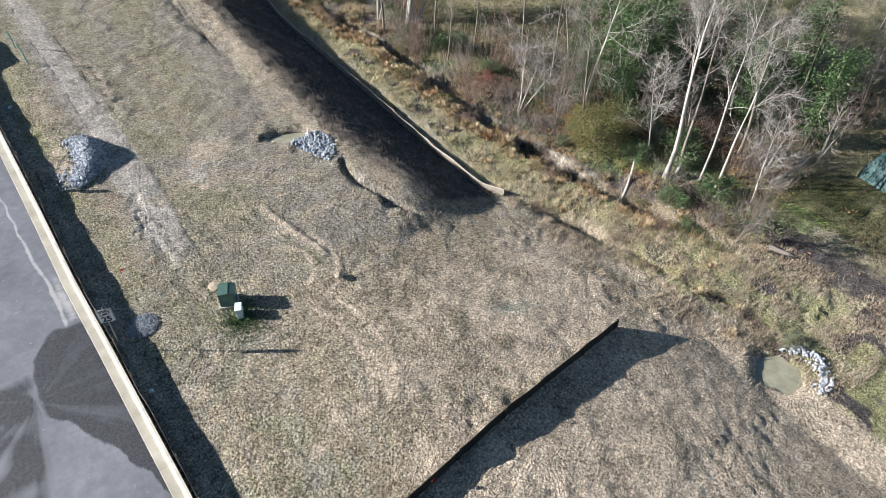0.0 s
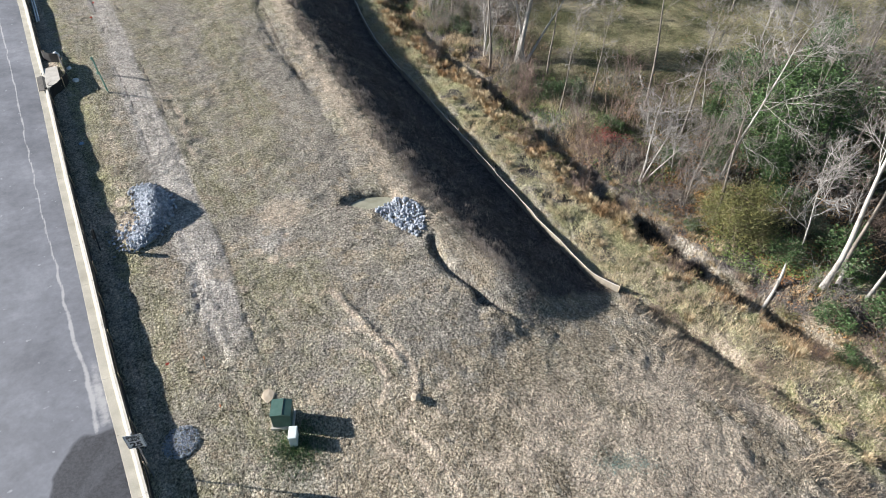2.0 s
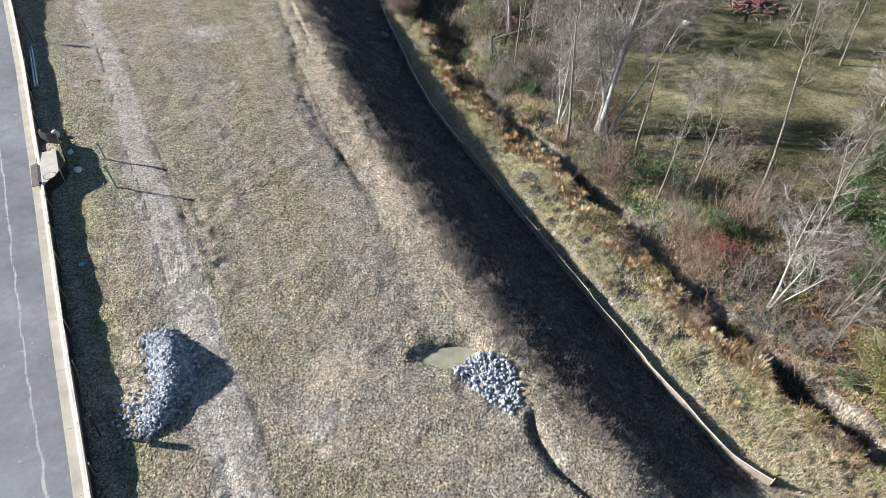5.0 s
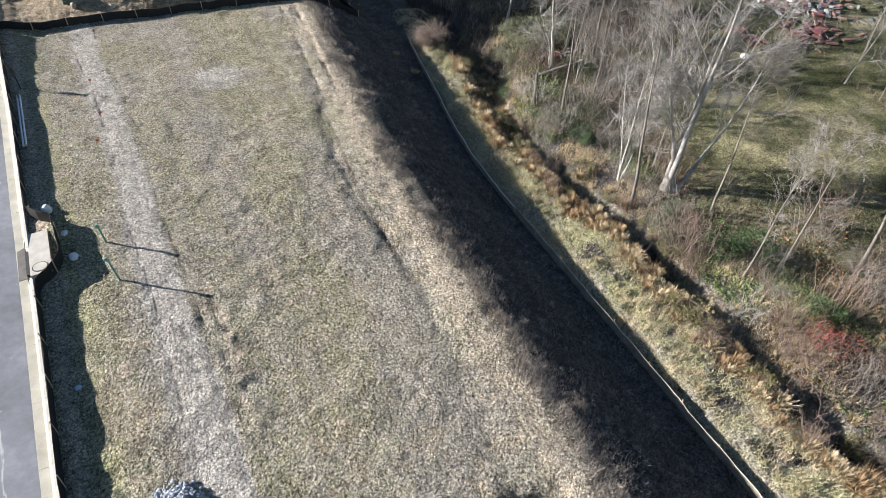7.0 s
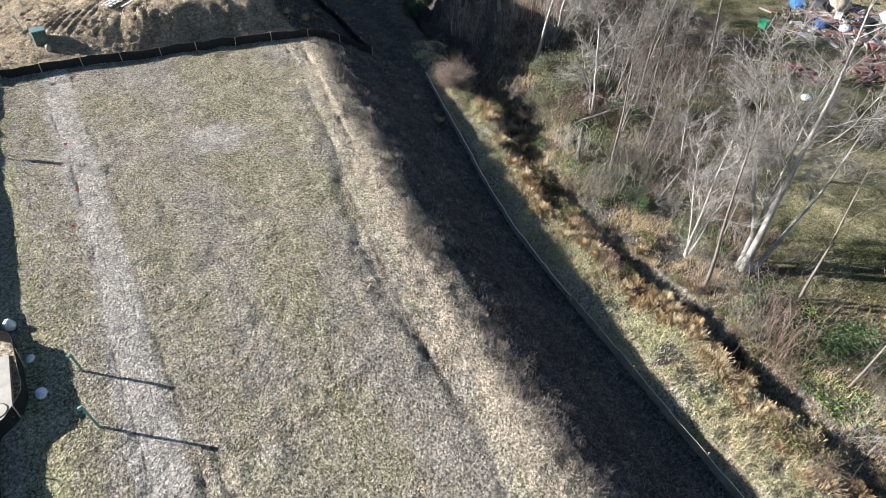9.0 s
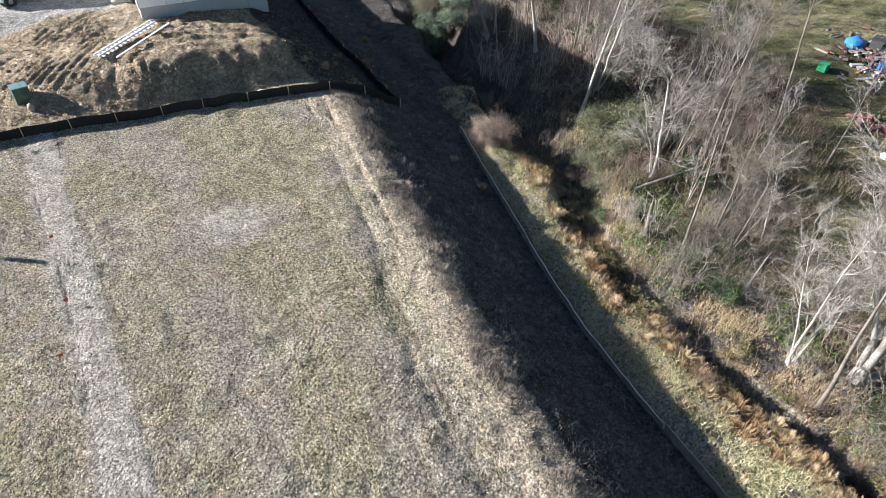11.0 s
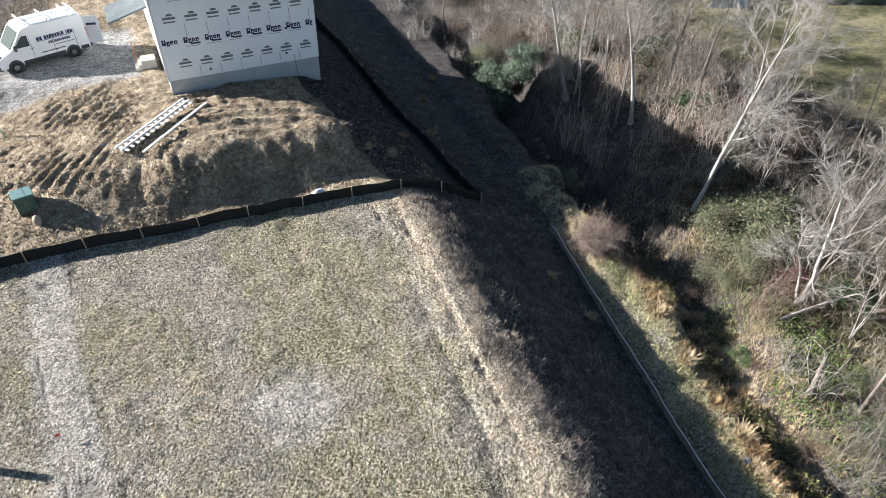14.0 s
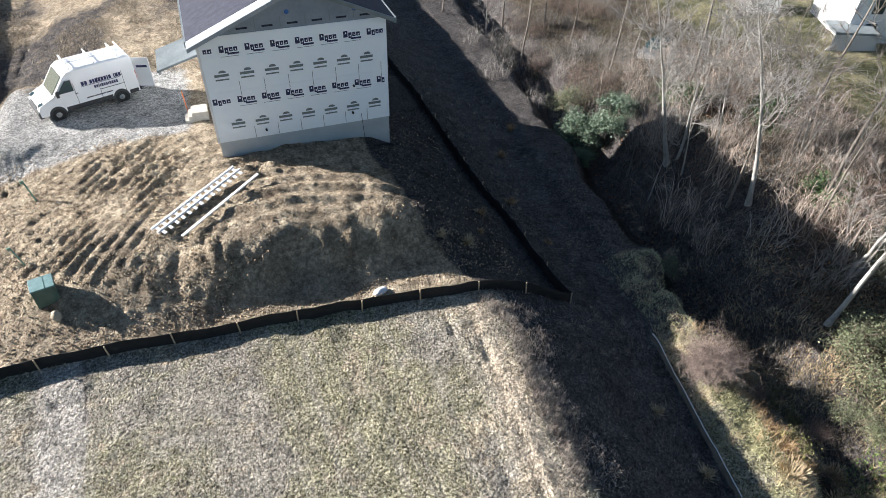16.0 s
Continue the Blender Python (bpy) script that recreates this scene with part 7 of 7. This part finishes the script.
def van():
    """A high-roofed panel van; its length runs along x, nose at minus x."""
    thing = base("van", 1.6, 100.7, PAD_Z + 0.02, turn=20, label="white high-roofed panel van with a roof rack parked on gravel", category="van")
    side = ((-2.70, 0.42), (-2.72, 0.80), (-2.62, 1.02), (-1.92, 1.32), (-1.80, 1.36), (-1.05, 2.28), (-0.80, 2.46), (-0.3, 2.53), (2.55, 2.53), (2.68, 2.42), (2.70, 0.42))
    bm = bmesh.new()
    cols = []
    for k, y in enumerate((-1.02, -0.98, -0.85, 0.85, 0.98, 1.02)):
        inset = (0.0, 0.0, 0.03, 0.03, 0.0, 0.0)[k]
        lim = (0.35, 0.05, 0.0, 0.0, 0.05, 0.35)[k]
        cols.append([bm.verts.new((x * (1 - 0.004 * lim), y * (1 - 0.06 * max(0, (z - 1.2) / 1.3)), min(z, 2.53 - 0.14 * lim) + inset * (z > 2.4))) for x, z in side])
    for a, b in zip(cols, cols[1:]):
        for i in range(len(a)):
            j = (i + 1) % len(a)
            bm.faces.new((a[i], a[j], b[j], b[i]))
    bm.faces.new(cols[0][::-1])
    bm.faces.new(cols[-1])
    bmesh.ops.recalc_face_normals(bm, faces=bm.faces)
    body = part("body", bm, VAN_WHITE, thing)
    boxed("windscreen", (1.17, 1.62, 0.02), (-1.44, 0, 1.845), GLASS, thing, (0, -50.8, 0), 0.005, "dark windscreen")
    for s in (-1, 1):
        prism("side_window", ((-1.62, 1.44), (-0.72, 1.44), (-0.72, 2.08), (-1.02, 2.08)), s * 1.035 - 0.008, s * 1.035 + 0.008, GLASS, thing)
        boxed("sill_trim", (2.5, 0.03, 0.26), (-0.1, s * 1.02, 0.5), DARK_TRIM, thing, bevel=0.01)
        boxed("sill_trim", (0.5, 0.03, 0.22), (2.36, s * 1.02, 0.5), DARK_TRIM, thing, bevel=0.01)
        for x in (-0.66, 0.62, 1.95):
            boxed("door_seam", (0.02, 0.008, 1.3), (x, s * 1.019, 1.2), DARK_TRIM, thing)
        boxed("side_rail", (1.25, 0.012, 0.03), (1.28, s * 1.02, 1.12), DARK_TRIM, thing)
        mirror = boxed("mirror", (0.16, 0.16, 0.34), (-1.58, s * 1.14, 1.5), DARK_TRIM, thing, bevel=0.03)
        boxed("tail_light", (0.05, 0.14, 0.6), (2.69, s * 0.92, 1.35), RED, thing, bevel=0.01)
        boxed("headlight", (0.3, 0.3, 0.22), (-2.48, s * 0.80, 0.98), GLASS, thing, (0, -20, s * 18), 0.03)
        boxed("door_handle", (0.16, 0.03, 0.05), (-0.62, s * 1.02, 1.25), DARK_TRIM, thing, bevel=0.008)
        # lettering as plain bars
        for z, h, x0, widths in ((1.68, 0.22, -0.25, (0.14, 0.14, 0, 0.13, 0.1, 0.13, 0.13, 0.13, 0.13, 0.07, 0.13, 0, 0.06, 0.15, 0.13)), (1.34, 0.16, 0.35, (0.09, 0.09, 0.05, 0.05, 0.09, 0.09, 0.09, 0.05, 0.09, 0.09, 0.09, 0.09)), (0.84, 0.06, -0.2, (0.4, 0.6, 0.35))):
            at_x = x0
            for w in widths:
                if w:
                    boxed("printed_bar", (w, 0.006, h), (at_x + w / 2, s * (1.018 - 0.024 * max(0, z - 1.2)), z), NAVY if z > 1 else DARK_TRIM, thing, (s * 2.6 if z > 1.2 else 0, 0, 0))
                at_x += (w or 0.08) + 0.03
        boxed("printed_line", (2.1, 0.006, 0.025), (0.75, s * 1.01, 1.53), NAVY, thing, (s * 2.6, 0, 0))
        for x in (-1.85, 1.60):
            wheel = base("wheel", 0, 0, 0)
            wheel.matrix_world = Matrix.Identity(4)
            wheel.parent = thing
            part("tyre", rod(bmesh.new(), (x, s * 0.80, 0.34), (x, s * 1.03, 0.34), 0.34, sides=28), BLACK, wheel)
            part("rim", rod(bmesh.new(), (x, s * 1.0, 0.34), (x, s * 1.045, 0.34), 0.19, 0.15, 20), CHROME, wheel)
            bm = bmesh.new()
            rod(bm, (x, s * 1.0, 0.38), (x, s * 1.028, 0.38), 0.44, sides=28)
            part("wheel_arch", bm, DARK_TRIM, thing)
    boxed("front_bumper", (0.22, 1.98, 0.42), (-2.68, 0, 0.52), DARK_TRIM, thing, bevel=0.06)
    boxed("grille", (0.06, 1.2, 0.16), (-2.70, 0, 0.84), DARK_TRIM, thing, bevel=0.02)
    boxed("rear_bumper", (0.2, 1.9, 0.2), (2.74, 0, 0.5), DARK_TRIM, thing, bevel=0.03)
    door = boxed("open_rear_door", (0.95, 0.05, 1.75), (3.1, -1.05, 1.45), VAN_WHITE, thing, (0, 0, -35), 0.02)
    boxed("printed_bar", (0.6, 0.006, 0.14), (3.1, -1.083, 1.8), NAVY, door, (0, 0, -35))
    boxed("step_plate", (0.3, 1.5, 0.04), (2.95, 0, 0.42), CHROME, thing)
    for x in (-0.55, 0.75, 2.05):
        boxed("rack_bar", (0.07, 1.9, 0.05), (x, 0, 2.75), WHITE, thing)
        for s in (-1, 1):
            boxed("rack_foot", (0.06, 0.05, 0.26), (x, s * 0.88, 2.62), WHITE, thing)
    for yy in (-0.55, -0.3):
        part("ladder_rail", rod(bmesh.new(), (-0.6, yy, 2.82), (2.4, yy, 2.82), 0.03, sides=8), WHITE, thing)
    part("load_roller", rod(bmesh.new(), (2.45, -0.8, 2.78), (2.45, 0.8, 2.78), 0.05, sides=10), WHITE, thing)


van()

# ---- beyond the creek ----
SIDING = plain("white_clapboard", (0.74, 0.75, 0.76), (0.84, 0.84, 0.84), 2, 0.6, fine=8, stretch=(0.2, 0.2, 9))
GREEN_ROOF = plain("green_grey_roof", (0.20, 0.28, 0.24), (0.32, 0.40, 0.35), 2, 0.8, fine=20)
TARP_BLUE = plain("blue_tarpaulin", (0.02, 0.14, 0.42), (0.05, 0.26, 0.6), 2, 0.5, fine=9, bump=0.4, dist=0.05)
TARP_GREEN = plain("dark_green_canvas", (0.014, 0.045, 0.05), (0.05, 0.105, 0.105), 1.2, 0.7, fine=7, bump=0.5, dist=0.05)
DULL_RED = plain("faded_red_boards", (0.22, 0.07, 0.065), (0.38, 0.15, 0.13), 2, 0.8, fine=12)

far = base("far_house", 70.5, 105.5, turn=-24, label="white clapboard house with a green-grey roof and deck", category="house")
boxed("wall", (9, 8, 5.2), (0, 0, 2.2), SIDING, far)
prism("roof", ((-5, 4.7), (5, 4.7), (0, 7.0)), -4.4, 4.4, GREEN_ROOF, far)
for x, z in ((-2.5, 3.4), (1.0, 3.4), (-2.5, 1.2)):
    w = boxed("window", (1.0, 0.06, 1.3), (x, -4.02, z), GLASS, far)
    boxed("frame", (1.15, 0.05, 0.08), (x, -4.04, z + 0.68), PALE_TRIM, w)
deck = boxed("deck", (4.0, 3.0, 0.2), (-4.5, -4.6, 1.6), TRIM, far, label="grey weathered timber deck")
skirt = boxed("lattice", (4.0, 0.03, 1.5), (-4.5, -6.08, 0.75), PALE_BOARD, far, label="open timber lattice under the deck")
for k in range(-9, 10):
    for s in (-1, 1):
        boxed("slat", (0.06, 0.03, 1.9), (-4.5 + k * 0.2, -6.11 - 0.015 * s, 0.75), PALE_TRIM, skirt, (0, 38 * s, 0))
shed = base("garden_shed", 63.5, 113.5, turn=-20, label="small white garden shed with a grey roof", category="shed")
boxed("wall", (3.2, 2.6, 2.4), (0, 0, 1.0), SIDING, shed)
prism("roof", ((-1.8, 2.15), (1.8, 2.15), (0, 3.0)), -1.5, 1.5, TRIM, shed)

canopy = base("canvas_shelter", 49.0, 11.3, label="dark green canvas shelter draped over a frame", category="shelter")
bm = bmesh.new()
bmesh.ops.create_grid(bm, x_segments=16, y_segments=16, size=1)
for v in bm.verts:
    e = max(abs(v.co.x), abs(v.co.y))
    v.co = Vector((v.co.x * 1.9, v.co.y * 1.7, 2.1 * (1 - e ** 4) + 0.25 * (1 - abs(v.co.x)) + 0.08 * noise.noise(v.co * 5)))
bmesh.ops.solidify(bm, geom=bm.faces[:], thickness=0.02)
part("canvas", bm, TARP_GREEN, canopy)
for sx in (-1, 1):
    for sy in (-1, 1):
        part("pole", rod(bmesh.new(), (sx * 1.5, sy * 1.35, -0.1), (sx * 1.5, sy * 1.35, 1.5), 0.03, sides=8), STEEL, canopy)


def crate(x, y, size, material, turn, label, name="crate"):
    thing = base(name, x, y, turn=turn, label=label, category=name.replace("_", " "), group="jumble in the far yard")
    boxed("body", size, (0, 0, size[2] / 2 - 0.03), material, thing, bevel=0.03)
    boxed("lid", (size[0] * 1.05, size[1] * 1.05, 0.06), (0, 0, size[2]), material, thing, (2, 3, 0), 0.01)
    return thing


crate(57.8, 73.1, (0.8, 0.7, 0.6), plain("bright_green_plastic", (0.01, 0.22, 0.10), (0.03, 0.36, 0.17), 3, 0.5), 15, "bright green plastic storage bin on the lawn", "storage_bin")
crate(62.4, 70.9, (0.8, 0.7, 0.6), BLUE, 40, "blue plastic storage bin in the yard", "storage_bin")
for x, y, sz, mt in ((64.6, 75.2, (1.1, 0.8, 0.5), TARP_BLUE), (67.6, 73.2, (1.5, 1.1, 0.9), plain("tan_tarpaulin", (0.25, 0.2, 0.15), (0.45, 0.38, 0.3), 2, 0.8)), (50.8, 62.2, (0.5, 0.4, 0.15), WHITE), (69.8, 69.0, (1.4, 1.0, 0.7), WHITE), (64.0, 69.4, (0.6, 0.5, 0.4), WHITE)):
    sack(x, y, sz, mt, "crumpled tarpaulin thrown over yard things", name="tarpaulin", turn=30, group="jumble in the far yard")
for x, y, sz, mt, tn, lb, nm in ((66.0, 74.0, (1.8, 1.0, 0.8), DARK_TRIM, 20, "dark covered garden machine in the yard", "machine"), (66.6, 69.2, (1.5, 1.0, 0.6), BLACK, 5, "dark covered garden machine in the yard", "machine"), (63.6, 66.0, (1.8, 0.9, 0.25), DULL_RED, 50, "stack of faded red boards in the yard", "board_stack"), (60.5, 63.0, (1.5, 0.9, 0.2), DULL_RED, 20, "stack of faded red boards in the yard", "board_stack"), (65.3, 71.3, (0.7, 0.6, 0.6), GREY_BOX, 30, "pale grey crate in the yard", "crate")):
    crate(x, y, sz, mt, tn, lb, nm)


def debris(name, n, spot, colours, label, seed):
    """Loose boards and scraps: small tilted boards, each of one colour."""
    g = np.random.default_rng(seed)
    v, f = [], []
    cube = np.array([(i, j, k) for i in (-1, 1) for j in (-1, 1) for k in (-1, 1)], float) / 2
    quads = np.array(((0, 1, 3, 2), (4, 6, 7, 5), (0, 4, 5, 1), (2, 3, 7, 6), (0, 2, 6, 4), (1, 5, 7, 3)))
    for i in range(n):
        x, y = spot(g)
        m = np.array(pose(x, y, G(x, y) + g.uniform(0.02, 0.3), g.uniform(-15, 15), g.uniform(-15, 15), g.uniform(0, 360)))
        v.append((cube * np.array((g.uniform(0.15, 1.3), g.uniform(0.06, 0.35), g.uniform(0.02, 0.2)))) @ m[:3, :3].T + m[:3, 3])
        f.append(quads + 8 * i)
    m, nn, l, p = mat(name + "_mix", 0.8)
    geo = nn.new("ShaderNodeNewGeometry")
    r = ramp_node(nn, l, geo.outputs["Random Per Island"], colours)
    c = mix_node(nn, l, 1.0, r, ramp_node(nn, l, noise_node(nn, l, 4.0, 4), ((0.3, 0.6), (0.7, 1.1))), "MULTIPLY")
    l.new(c, p.inputs["Base Color"])
    return stuff(name, arrays(name, np.concatenate(v), np.concatenate(f)), m, label, "debris")


YARD_MIX = ((0.0, (0.20, 0.10, 0.09)), (0.3, (0.30, 0.15, 0.13)), (0.5, (0.10, 0.08, 0.07)), (0.65, (0.25, 0.22, 0.19)), (0.8, (0.55, 0.55, 0.55)), (0.9, (0.07, 0.13, 0.25)), (1.0, (0.35, 0.30, 0.24)))
debris("yard_debris", 420, lambda g: (g.normal(64.5, 2.6), g.normal(70.0, 2.8)), YARD_MIX, "jumble of boards, scraps and sheeting across the far yard", 61)
RED_MIX = ((0.0, (0.22, 0.10, 0.09)), (0.5, (0.32, 0.17, 0.15)), (0.8, (0.16, 0.10, 0.09)), (1.0, (0.40, 0.27, 0.24)))
debris("red_boards", 130, lambda g: ((lambda u: (54.0 + g.normal(0, 0.5) - 0.2 * u, 65.4 + 1.6 * u))(g.uniform(-1, 1)) if g.uniform() < 0.5 else (g.normal(59.5, 1.5), g.normal(63.0, 1.2))), RED_MIX, "scattered faded red boards on the lawn edge", 62)
car = base("parked_car", 45.6, 106.0, turn=30, label="silver-grey car parked behind the trees", category="car")
boxed("body", (4.3, 1.75, 0.7), (0, 0, 0.6), STEEL, car, bevel=0.15)
boxed("cabin", (2.3, 1.55, 0.55), (0.1, 0, 1.15), GLASS, car, bevel=0.18)
for sx in (-1, 1):
    for sy in (-1, 1):
        part("wheel", rod(bmesh.new(), (sx * 1.35, sy * 0.75, 0.3), (sx * 1.35, sy * 0.9, 0.3), 0.31, sides=18), BLACK, car)
